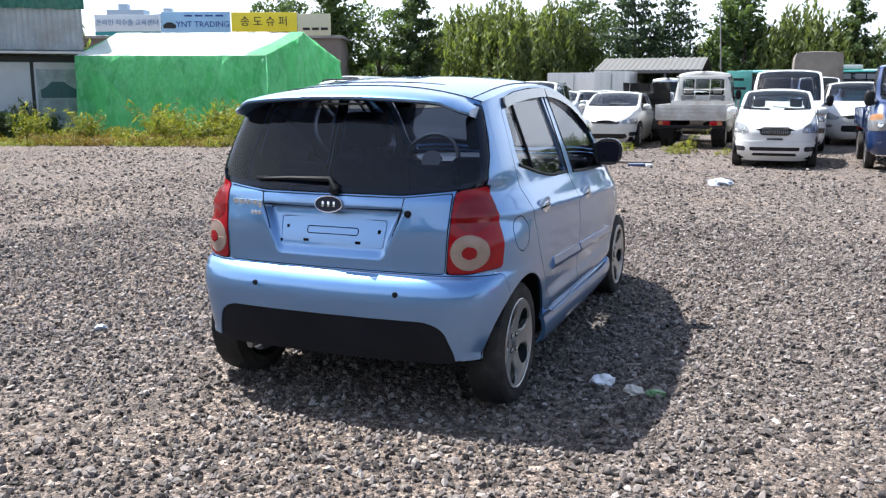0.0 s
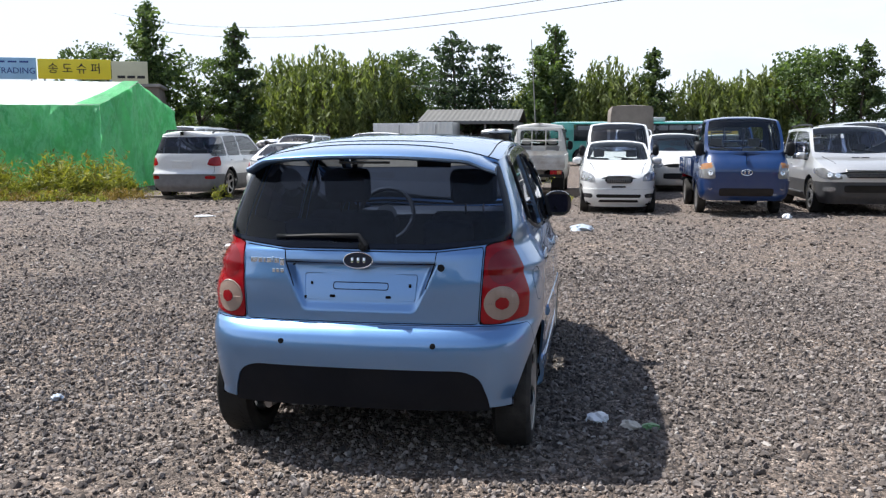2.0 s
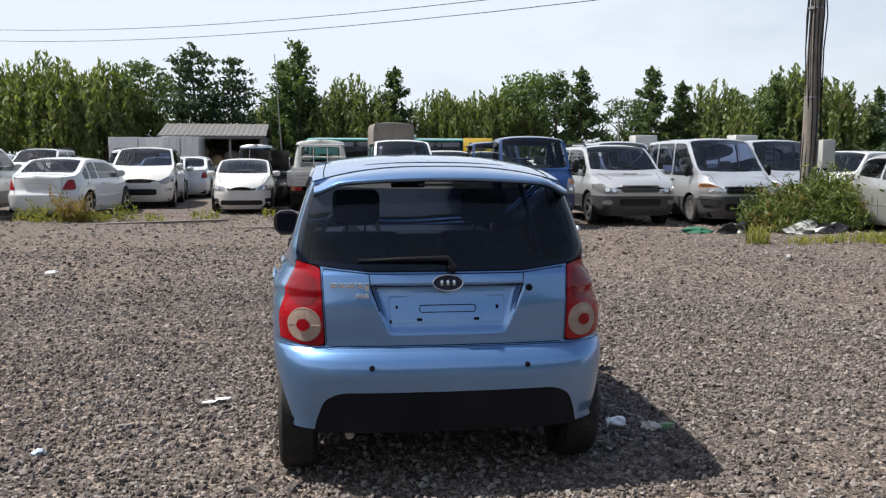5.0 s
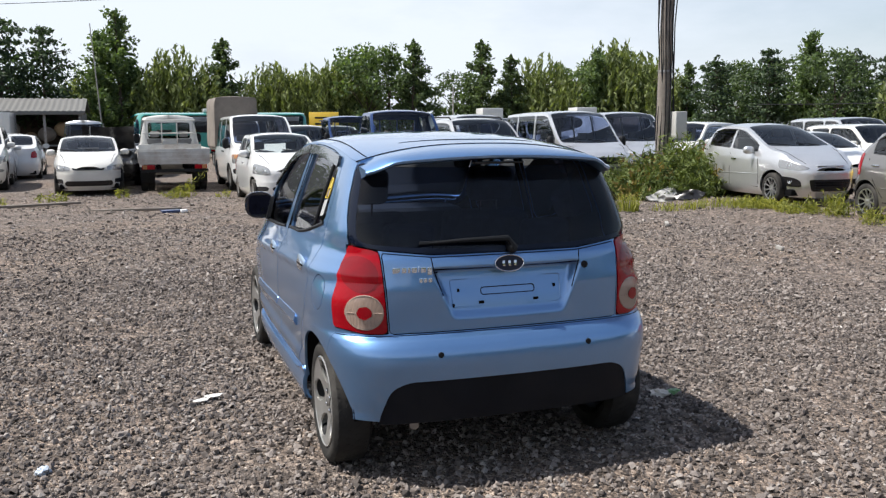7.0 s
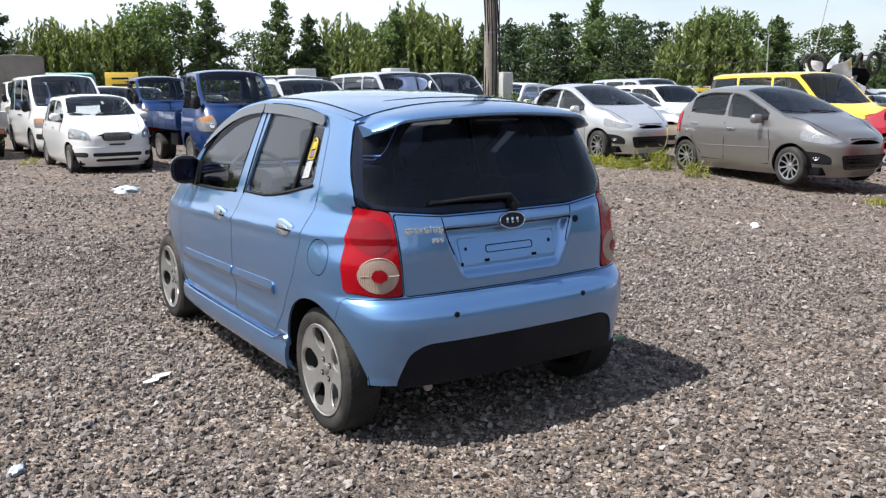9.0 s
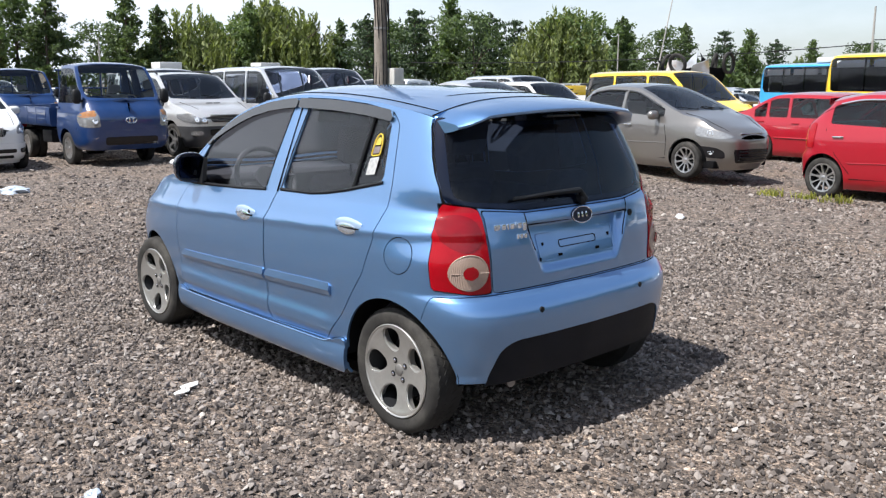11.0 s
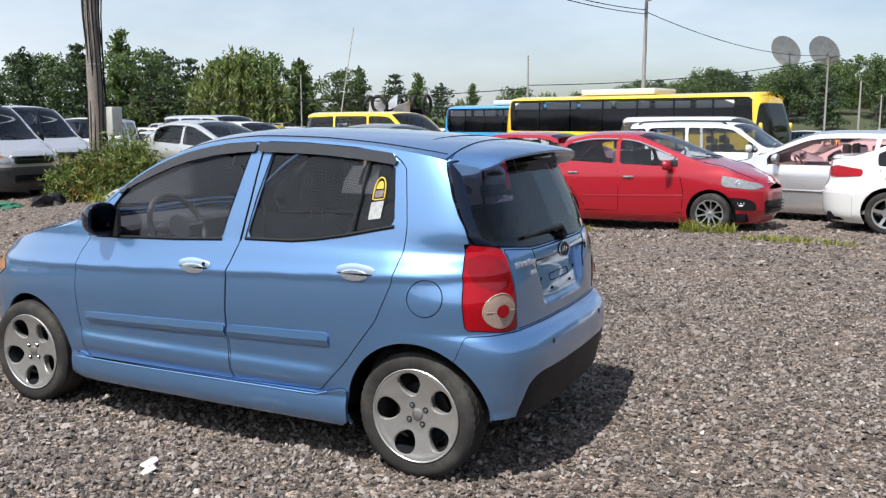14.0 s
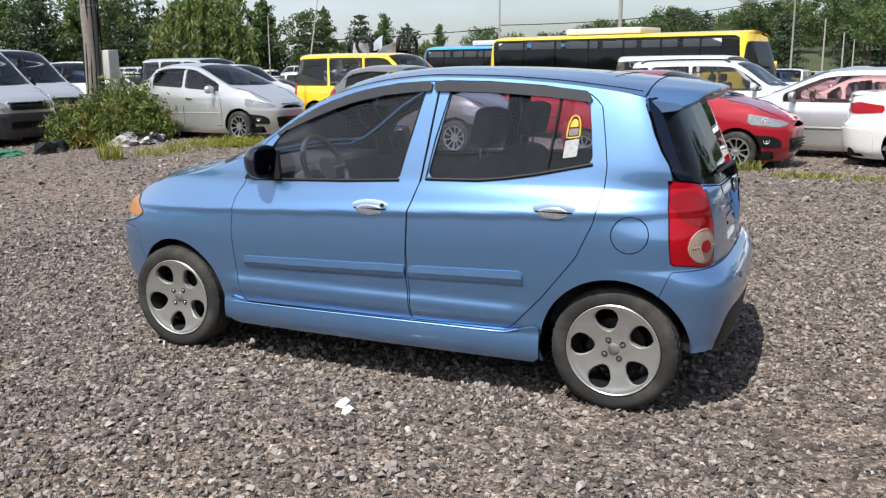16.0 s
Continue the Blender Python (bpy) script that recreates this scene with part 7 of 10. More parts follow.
def coach(paint_m, label, L=10.5, H=2.95, hw=1.22, lower_m=None):
    """A long coach with a band of windows."""
    fo, wb, ro = L * 0.21, L * 0.50, L * 0.29
    rear = [(0.25, -ro + 0.05), (0.6, -ro), (H - 0.4, -ro + 0.08), (H + 0.1, -ro + 0.3)]
    front = [(0.25, wb + fo - 0.05), (0.8, wb + fo), (1.4, wb + fo - 0.04), (H + 0.1, wb + fo - 0.5)]
    d = dict(W=[(0.25, hw - 0.04), (0.4, hw), (1.5, hw), (H - 0.3, hw - 0.06), (H + 0.05, hw - 0.2)], rear=rear, front=front,
             rail=[(-ro - 0.1, H - 0.16), (-ro + 0.4, H - 0.10), (wb + fo - 0.6, H - 0.10), (wb + fo + 0.1, H - 0.35)],
             centre=[(-ro - 0.1, H - 0.06), (-ro + 0.4, H), (wb + fo - 0.6, H), (wb + fo + 0.1, H - 0.25)], yc=wb * 0.4, nr=14.0, nf=9.0, bow=0.03)
    v, S = vehicle("coach", label, "bus", d, paint_m, (0, wb), 0.48, hw, 0.32, H * 0.56, (), (-ro + 0.35, wb + fo - 0.45), None,
                   lamps=[("headlamp", HEAD_LENS, (0.7, 1.15, 0.6, 0.85), 0.5)], tails=[("tail_lamp", RED_LENS, (0.95, 1.2, 0.7, 1.2), 0.3)], rear_win=(0.95, 1.5, H - 0.45), style="steel", step=0.16, cols=80,
                   glass_m=BUS_GLASS, wide=0.28, seats=False, mirror=(wb + fo - 0.25, 1.75), clad=H * 0.40 if lower_m else None, clad_m=lower_m)
    yf = wb + fo
    fr = clip(S.flank(spaced(0.3, H, 0.16), 80), lambda q: min(q[1] - yf + 0.42, q[2] - 1.2, H - 0.35 - q[2]))
    sheet("windscreen", fr + mirrored(fr), GLASS_DARK, v, off=0.006)
    for k in range(1, 7):
        y = -ro + 0.35 + (L - 0.8) * k / 7
        for s in (-1, 1):
            boxed("mullion", (s * (hw - 0.02) - 0.012, s * (hw - 0.02) + 0.012, y - 0.03, y + 0.03, 1.40, H - 0.20), GLOSS_BLACK, v, 0.004, m=Matrix.Translation((-s * 0.035, 0, 0)))
    # a dark box added inside stops daylight showing through the windows
    boxed("seat_rows", (-hw + 0.25, hw - 0.25, -ro + 0.5, wb + fo - 1.2, 0.8, H - 0.42), SEAT, v, 0.05)
    for s in (-1, 1):
        for k in range(0 if lower_m else 6):
            y = -ro + 0.7 + 0.36 * k
            boxed("script_bar", (s * (hw + 0.004) - 0.006, s * (hw + 0.004) + 0.006, y, y + 0.24, H * 0.45, H * 0.45 + 0.20), TRIM, v, 0.003)
    ac = boxed("roof_unit", (-0.75, 0.75, wb * 0.05, wb * 0.62, H - 0.02, H + 0.20), OFFWHITE, v, 0.06)
    for k in range(int((L - 1.2) / 1.5)):
        y = -ro + 0.55 + k * 1.5
        for s in (-1, 1):
            boxed("curtain", (s * (hw - 0.10) - 0.01, s * (hw - 0.10) + 0.01, y, y + 1.3, H - 0.50, H - 0.26), WHITE, v, 0.005)
    return v

# ---- where the vehicles stand ----
def placed(v, m, label="", group="cars parked in the yard"):
    v.matrix_basis = m
    return tagged(v, label, "", group)


silver_hatch = placed(city_hatch(SILVER, "silver small five-door hatchback parked beside the overgrown pole"), at_rear(10.58, 11.80, 173))
repaint(placed(copy_thing(silver_hatch, at_rear(10.32, 7.17, 171)), at_rear(10.32, 7.17, 171), "grey metallic small hatchback with smoked windows, parked on gravel"), SILVER, GREY)
red_hatch = repaint(placed(copy_thing(silver_hatch, at_rear(10.07, 2.63, 170) @ pose(0, 0, 0, 1.5, 0, 0)), at_rear(10.07, 2.63, 170) @ pose(0, 0, 0, 1.5, 0, 0), "bright red small hatchback with dark twin-spoke wheels"), SILVER, RED)
repaint(red_hatch, SMOKED, CHROME)
placed(old_hatch(WHITE, "white small hatchback with a ribbed chrome grille, facing the yard"), stand((1.47, 14.5), 181, 2.37))
sedan_a = placed(saloon(WHITE, "white saloon car seen from its boot, weeds at its wheels"), at_rear(-6.75, 17.3, -7))
placed(saloon(OFFWHITE, "white older saloon car with dusty paint, facing the yard", 4.23, 2.40, 0.81, 1.395), stand((-2.6, 19.0), 182, 2.40))
placed(saloon(SILVER, "silver older saloon car with pinkish windows", 4.5, 2.61, 0.86, 1.45, glass_m=glass("pinkish_glass", (0.82, 0.62, 0.62), 0.97), chrome=True), stand((12.05, 0.18), -9, 2.61))
placed(saloon(WHITE, "white newer saloon car with five-spoke wheels and red tail lamps", 4.53, 2.70, 0.887, 1.435, "five", [(0.50, 0.80), (0.90, 0.76), (0.90, 0.93), (0.70, 0.95), (0.50, 0.90)], boot=1.08, tail_k=0.62, belt=0.95), at_rear(10.5, -2.0, 170))
placed(saloon(RED, "red low coupe with dark windows", 4.48, 2.65, 0.88, 1.40), at_rear(14.8, 6.1, 171))
suv = placed(estate(WHITE, "white tall estate car with roof rails, seen from its tailgate", clad=0.60, clad_m=plain("silver_cladding", (0.17, 0.17, 0.175), 0.5)), at_rear(-8.95, 16.85, 2))
placed(estate(CHAMPAGNE, "pale silver off-road estate with grey lower cladding and roof rails", 2.75, 0.88, 1.05, 0.93, 1.79, clad=0.66, clad_m=plain("grey_cladding", (0.055, 0.056, 0.06), 0.45), gc=0.28, boxy=True), stand((6.25, 14.95), 180, 2.75))
van_a = placed(people_van(SILVER, "silver people carrier van with grey lower flanks, dusty", clad=0.60, clad_m=plain("van_cladding", (0.06, 0.06, 0.064), 0.5)), stand((8.55, 14.75), 178, 2.81))
placed(copy_thing(van_a, stand((10.7, 16.0), 177, 2.81)), stand((10.7, 16.0), 177, 2.81), "second silver people carrier van behind the utility pole")
white_van = placed(people_van(WHITE, "white people carrier van facing the yard"), stand((1.6, 19.3), 181, 2.81))
placed(people_van(YELLOW, "yellow school-run van with amber roof lights", H=1.90), at_rear(16.3, 11.3, 171))
blue_truck = placed(light_truck(NAVY, "dark blue cab-over light truck with a flat bed", NAVY), stand((3.87, 14.6), 180, 2.43))
placed(copy_thing(blue_truck, stand((4.7, 23.0), 183, 2.43)), stand((4.7, 23.0), 183, 2.43), "second dark blue light truck standing behind the first")
placed(light_truck(OFFWHITE, "old white light truck seen from its tail board, rusty bed", plain("worn_bed_paint", (0.50, 0.50, 0.48), 0.6, 0, 0.2, 4, 60, 0.2, (0.25, 0.16, 0.10))), at_rear(-0.62, 19.9, 0))
placed(light_truck(WHITE, "white light truck with a sagging canvas-covered bed", CANVAS, bed="tarp"), stand((2.5, 33.0), 182, 2.43))
placed(coach(YELLOW, "long yellow coach with dark windows"), at_rear(28.2, 8.2, 163))
placed(coach(SKYBLUE, "sky blue city bus with a white lower body", 9.0, 2.75, lower_m=WHITE), at_rear(33.3, 13.8, 160))
placed(coach(TEAL, "teal green bus parked behind the trucks", 9.5, 2.5), at_rear(5.0, 47.0, 90))
placed(repaint(copy_thing(suv, at_rear(16.1, 2.6, 170)), WHITE, WHITE), at_rear(16.1, 2.6, 170), "white tall estate car with roof rails parked behind the red one")
placed(copy_thing(white_van, at_rear(19.6, 3.6, 168)), at_rear(19.6, 3.6, 168), "white van parked in front of the yellow coach")
placed(copy_thing(sedan_a, at_rear(17.3, 7.2, 170)), at_rear(17.3, 7.2, 170), "white saloon car between the red coupe and the coach")
placed(copy_thing(suv, at_rear(-8.2, 32.8, 1)), at_rear(-8.2, 32.8, 1), "white estate car standing deep in the rows")
placed(copy_thing(suv, stand((3.6, 23.5), 180, 2.62)), stand((-11.5, 31.0), 178, 2.62), "white estate car with roof rails behind the saloon")
placed(copy_thing(sedan_a, at_rear(-1, 1, 1)), stand((13.8, 12.4), 172, 2.5), "white saloon car behind the silver hatchback")

# ---- the rows further off ----
LITE = [(city_hatch(WHITE, "small hatchback car", lite=True), "hatchback"), (saloon(WHITE, "saloon car", lite=True), "saloon"), (estate(WHITE, "estate car", lite=True), "estate"),
        (people_van(WHITE, "van", lite=True), "van")]
COLOURS = ((WHITE, "white"), (WHITE, "white"), (SILVER, "silver"), (OFFWHITE, "off-white"), (SILVER, "silver"), (SILVER, "silver"), (GREY, "grey"), (WHITE, "white"))
fresh = set()
row_rnd = random.Random(77)


def far_car(x, y, rz, kind=None, colour=None, where="in a far row of the yard"):
    k = row_rnd.choice((0, 1, 1, 2, 2, 2, 3)) if kind is None else kind
    c = row_rnd.choice(COLOURS) if colour is None else colour
    p, word = LITE[k]
    m = at_rear(x, y, rz)
    v = copy_thing(p, m) if k in fresh else p
    fresh.add(k)
    v.matrix_basis = m
    if c[0] != WHITE or v is not p:
        repaint(v, WHITE, c[0])
    tagged(v, c[1] + " " + word + " car parked " + where, "", "cars in the far rows")


W_ = (WHITE, "white")


def hood_up_car(x, y, rz):
    """A black saloon with its bonnet propped open."""
    m = at_rear(x, y, rz)
    v = repaint(copy_thing(sedan_a, m), WHITE, BLACKPAINT)
    v.matrix_basis = m
    tagged(v, "black saloon car with its bonnet propped open", "car", "cars in the far rows")
    bm = bmesh.new()
    g = [[(-0.66 + 1.32 * i / 12, 0.10 * math.sin(math.pi * j / 10) - 0.05 * abs(-1 + i / 6) ** 2, 0.8 * j / 10) for i in range(13)] for j in range(11)]
    rows = [[bm.verts.new(p) for p in r] for r in g]
    for P, Q in zip(rows, rows[1:]):
        for i in range(12):
            bm.faces.new((P[i], P[i + 1], Q[i + 1], Q[i]))
    bmesh.ops.solidify(bm, geom=bm.faces[:], thickness=0.03)
    bmesh.ops.transform(bm, matrix=pose(0, 2.46, 0.98, -38, 0, 0), verts=bm.verts[:])
    part("open_bonnet", bm, BLACKPAINT, v)
    boxed("engine_bay", (-0.6, 0.6, 2.5, 3.1, 0.50, 0.72), GAP, v, 0.03)
    bm = bmesh.new()
    tube(bm, [(0.5, 3.1, 0.8), (0.45, 2.95, 1.65)], 0.01, 5)
    part("prop_rod", bm, STEEL, v)


hood_up_car(-2.3, 24.9, 182)
for k, (x, y, rz) in enumerate(((-13.6, 27.5, 178), (-5.2, 27.0, 2), (-12.2, 37.0, 0), (-9.4, 38.5, 0), (-6.4, 38.0, 180), (-3.6, 37.5, 0), (-15.0, 37.5, 0), (-5.9, 27.9, 183), (-1.6, 29.5, 182), (5.6, 30.5, 180), (8.2, 31.0, 181))):
    far_car(x, y, rz, 1 if k in (1, 7, 8) else None, W_ if k % 3 else None, "behind the first row")
far_car(-5.7, 23.8, 184, 2, W_, "behind the older saloon")
far_car(3.3, 25.0, 181, 2, W_, "behind the hatchback")
far_car(8.0, 22.6, 180, 3, W_, "behind the silver van")
far_car(12.4, 23.0, 178, 3, (SILVER, "silver"), "behind the silver vans")
far_car(18.2, 17.2, 172, 2, (SILVER, "silver"), "beyond the overgrown pole")
far_car(14.0, 17.6, 120, 2, (SILVER, "silver"), "beyond the overgrown pole")
for row, (y0, n, x0) in enumerate(((20.5, 9, 20.0), (28.0, 13, 17.0), (36.0, 14, 18.0), (46.0, 16, 16.0))):
    for k in range(n):
        if row_rnd.random() < 0.1:
            continue
        far_car(x0 + 2.7 * k + row_rnd.uniform(-0.2, 0.2), y0 + row_rnd.uniform(-0.5, 0.5) - 0.12 * k, 171 + row_rnd.uniform(-3, 3) + (180 if row == 2 else 0))
for row, (x0, y0, n) in enumerate(((36.0, -10.0, 7), (45.0, -14.0, 9), (55.0, -16.0, 11))):
    for k in range(n):
        if row_rnd.random() < 0.12:
            continue
        far_car(x0 + row_rnd.uniform(-0.4, 0.4), y0 + 2.7 * k, 80 + row_rnd.uniform(-3, 3) + 180 * (row % 2), None, (YELLOW, "yellow") if row_rnd.random() < 0.1 else None, "beyond the coaches")
far_car(17.2, -1.0, 172, 1, W_, "behind the silver saloon")
far_car(21.5, -3.0, 172, 3, W_, "behind the silver saloon")
far_car(27.0, 27.5, 150, 1, (YELLOW, "yellow"), "in a far row of the yard")


def scrap_load():
    """Wrecked parts piled on a flat truck."""
    x, y = 22.8, 13.4
    t = thing("scrap_pile", pose(x, y, ground_z(x, y)), "pile of wrecked car panels and motorcycles on a rack", "scrap")
    rr = random.Random(3)
    boxed("rack", (-1.1, 1.1, -1.8, 1.8, 1.15, 1.25), STEEL, t, 0.02)
    for sx in (-1, 1):
        for sy in (-1, 1):
            boxed("rack_leg", (sx * 1.0 - 0.05, sx * 1.0 + 0.05, sy * 1.6 - 0.05, sy * 1.6 + 0.05, 0, 1.15), STEEL, t, 0.01)
    for k in range(16):
        bm = bmesh.new()
        r = bmesh.ops.create_grid(bm, x_segments=7, y_segments=7, size=rr.uniform(0.22, 0.48))
        for v in bm.verts:
            v.co.z = 0.25 * noise.noise(v.co * 1.5 + Vector((k * 5, 0, 0))) + 0.12 * v.co.x ** 2
        bmesh.ops.solidify(bm, geom=bm.faces[:], thickness=0.02)
        bmesh.ops.transform(bm, matrix=pose(rr.uniform(-0.8, 0.8), rr.uniform(-1.5, 1.5), rr.uniform(1.45, 2.45), rr.uniform(-60, 60), rr.uniform(-60, 60), rr.uniform(0, 360)), verts=bm.verts[:])
        part("panel", bm, rr.choice((SILVER, GAP, STEEL, BLACKPAINT, STEEL, GAP)), t)
    for k in range(4):
        bm = bmesh.new()
        M = pose(rr.uniform(-0.7, 0.7), -1.2 + 0.8 * k, 2.45, rr.uniform(0, 60), 90 + rr.uniform(-30, 30), rr.uniform(0, 180))
        tube(bm, [M @ Vector((0.3 * math.cos(2 * math.pi * i / 20), 0.3 * math.sin(2 * math.pi * i / 20), 0)) for i in range(21)], 0.06, 7, caps=False)
        part("loose_wheel", bm, RUBBER, t)


scrap_load()
# coloured boards standing among the rows
for x, y, w, h, z, c, lab in ((6.0, 33.0, 0.62, 0.5, 1.55, YELLOW, "yellow signboard on a post"), (26.0, 21.5, 1.1, 0.35, 1.3, YELLOW, "long yellow signboard on a post"), (-0.4, 33.5, 0.5, 0.7, 1.2, TEAL, "small green board on a post")):
    b = thing("signboard", pose(x, y, ground_z(x, y), 0, 0, -15), lab, "sign")
    pl = boxed("plate", (-w, w, -0.03, 0.03, z, z + h * 1.4), c, b, 0.02)
    boxed("post", (-0.04, 0.04, 0.03, 0.09, -0.2, z + h), STEEL, b, 0.01)
    for k in range(2):
        boxed("bar", (-w * 0.6, w * (0.4 if k else 0.6), -0.036, -0.028, z + h * (0.35 + 0.5 * k), z + h * (0.5 + 0.5 * k)), TRIM, pl, 0.004)
# roof boxes on two vans
for x, y in ((11.6, 28.6), (14.9, 27.2)):
    m = at_rear(x, y + 1.2, 178)
    v = copy_thing(LITE[3][0], m)
    v.matrix_basis = m
    repaint(v, WHITE, OFFWHITE)
    tagged(v, "white van with a pale box on its roof", "van", "vans with roof boxes")
    bx = boxed("roof_box", (-0.42, 0.42, 1.2, 2.0, 1.90, 2.30), OFFWHITE, v, 0.03)
for w in WHEELS.values():
    for o in (*w.children_recursive, w):
        bpy.data.objects.remove(o)

# ---- plants ----
def leaf_material(name, dark, light, wet=0.35):
    n = Nodes(name)
    geo = n.t.nodes.new("ShaderNodeNewGeometry")
    c = n.ramp(geo.outputs["Random Per Island"], [(0.0, dark), (0.6, tuple(0.45 * a + 0.55 * b for a, b in zip(dark, light))), (1.0, light)])
    c = n.mix(0.5, c, n.mix(1.0, c, n.ramp(n.noise(0.9, 4), [(0.3, (0.6, 0.65, 0.6)), (0.7, (1.3, 1.25, 1.1))]), "MULTIPLY"))
    n.base(c).set("Roughness", 0.6)
    tl, mx = n.node("BsdfTranslucent"), n.node("MixShader")
    n.link(n.mix(1.0, c, (1.25, 1.3, 0.6), "MULTIPLY"), tl.inputs[0])
    mx.inputs[0].default_value = wet
    n.link(n.b.outputs[0], mx.inputs[1]).link(tl.outputs[0], mx.inputs[2]).link(mx.outputs[0], n.t.nodes["Material Output"].inputs[0])
    return n.m


WILLOW = leaf_material("willow_leaves", (0.070, 0.096, 0.034), (0.235, 0.280, 0.100), 0.42)
PINE = leaf_material("pine_needles", (0.016, 0.034, 0.019), (0.072, 0.115, 0.055), 0.3)
GINKGO = leaf_material("ginkgo_leaves", (0.045, 0.080, 0.030), (0.155, 0.225, 0.080), 0.40)
BROAD = leaf_material("broad_leaves", (0.034, 0.058, 0.026), (0.120, 0.175, 0.070), 0.40)
WEED = leaf_material("weed_blades", (0.095, 0.12, 0.020), (0.36, 0.35, 0.070), 0.4)
DRY = leaf_material("dry_weeds", (0.12, 0.085, 0.022), (0.34, 0.24, 0.07), 0.3)
REED = leaf_material("reed_blades", (0.045, 0.075, 0.015), (0.17, 0.21, 0.055), 0.3)
BARK = plain("bark", (0.075, 0.058, 0.045), 0.95, 0, 0.4, 6, 40, 0.8)


def leaf_cloud(name, P, size, material, parent, rng, long=1.0, hang=0.0, label=""):
    """Small bent leaf clumps at the places P, as one mesh."""
    n = len(P)
    s = size * rng.uniform(0.6, 1.35, n)
    d = rng.normal(size=(n, 3))
    d[:, 2] = d[:, 2] * (1 - hang) - hang * 2.2
    d /= np.linalg.norm(d, axis=1, keepdims=True)
    u = np.cross(d, rng.normal(size=(n, 3)))
    u /= np.maximum(np.linalg.norm(u, axis=1, keepdims=True), 1e-6)
    w = np.cross(d, u)
    S = s[:, None]
    V = np.stack([P - d * S * long, P - u * S * 0.5 + w * S * 0.15, P + d * S * long, P + u * S * 0.5 + w * S * 0.15], axis=1).reshape(-1, 3)
    F = np.arange(4 * n).reshape(-1, 4)
    me = bpy.data.meshes.new(name)
    me.from_pydata(V.tolist(), [], F.tolist())
    me.materials.append(material)
    o = new(name, me)
    o.parent = parent
    if label:
        o["label"] = label
    return o


def trunk_part(H, r, limbs, parent, rng, top=0.85, lean=0.03):
    bm = bmesh.new()
    pts = [(lean * H * t * math.sin(3 * t + 1), lean * H * t * math.cos(2 * t), H * top * t) for t in np.linspace(0, 1, 9)]
    tube(bm, pts, [r * (1.25 - 0.3 * min(1, t * 5)) * (1 - 0.86 * t) + 0.01 for t in np.linspace(0, 1, 9)], 8)
    for a, z, L, up in limbs:
        b = Vector((0, 0, z))
        tube(bm, [b, b + Vector((math.cos(a) * L * 0.5, math.sin(a) * L * 0.5, L * up * 0.6)), b + Vector((math.cos(a) * L, math.sin(a) * L, L * up))], [r * 0.38, r * 0.22, r * 0.06], 5)
    return part("trunk", bm, BARK, parent)


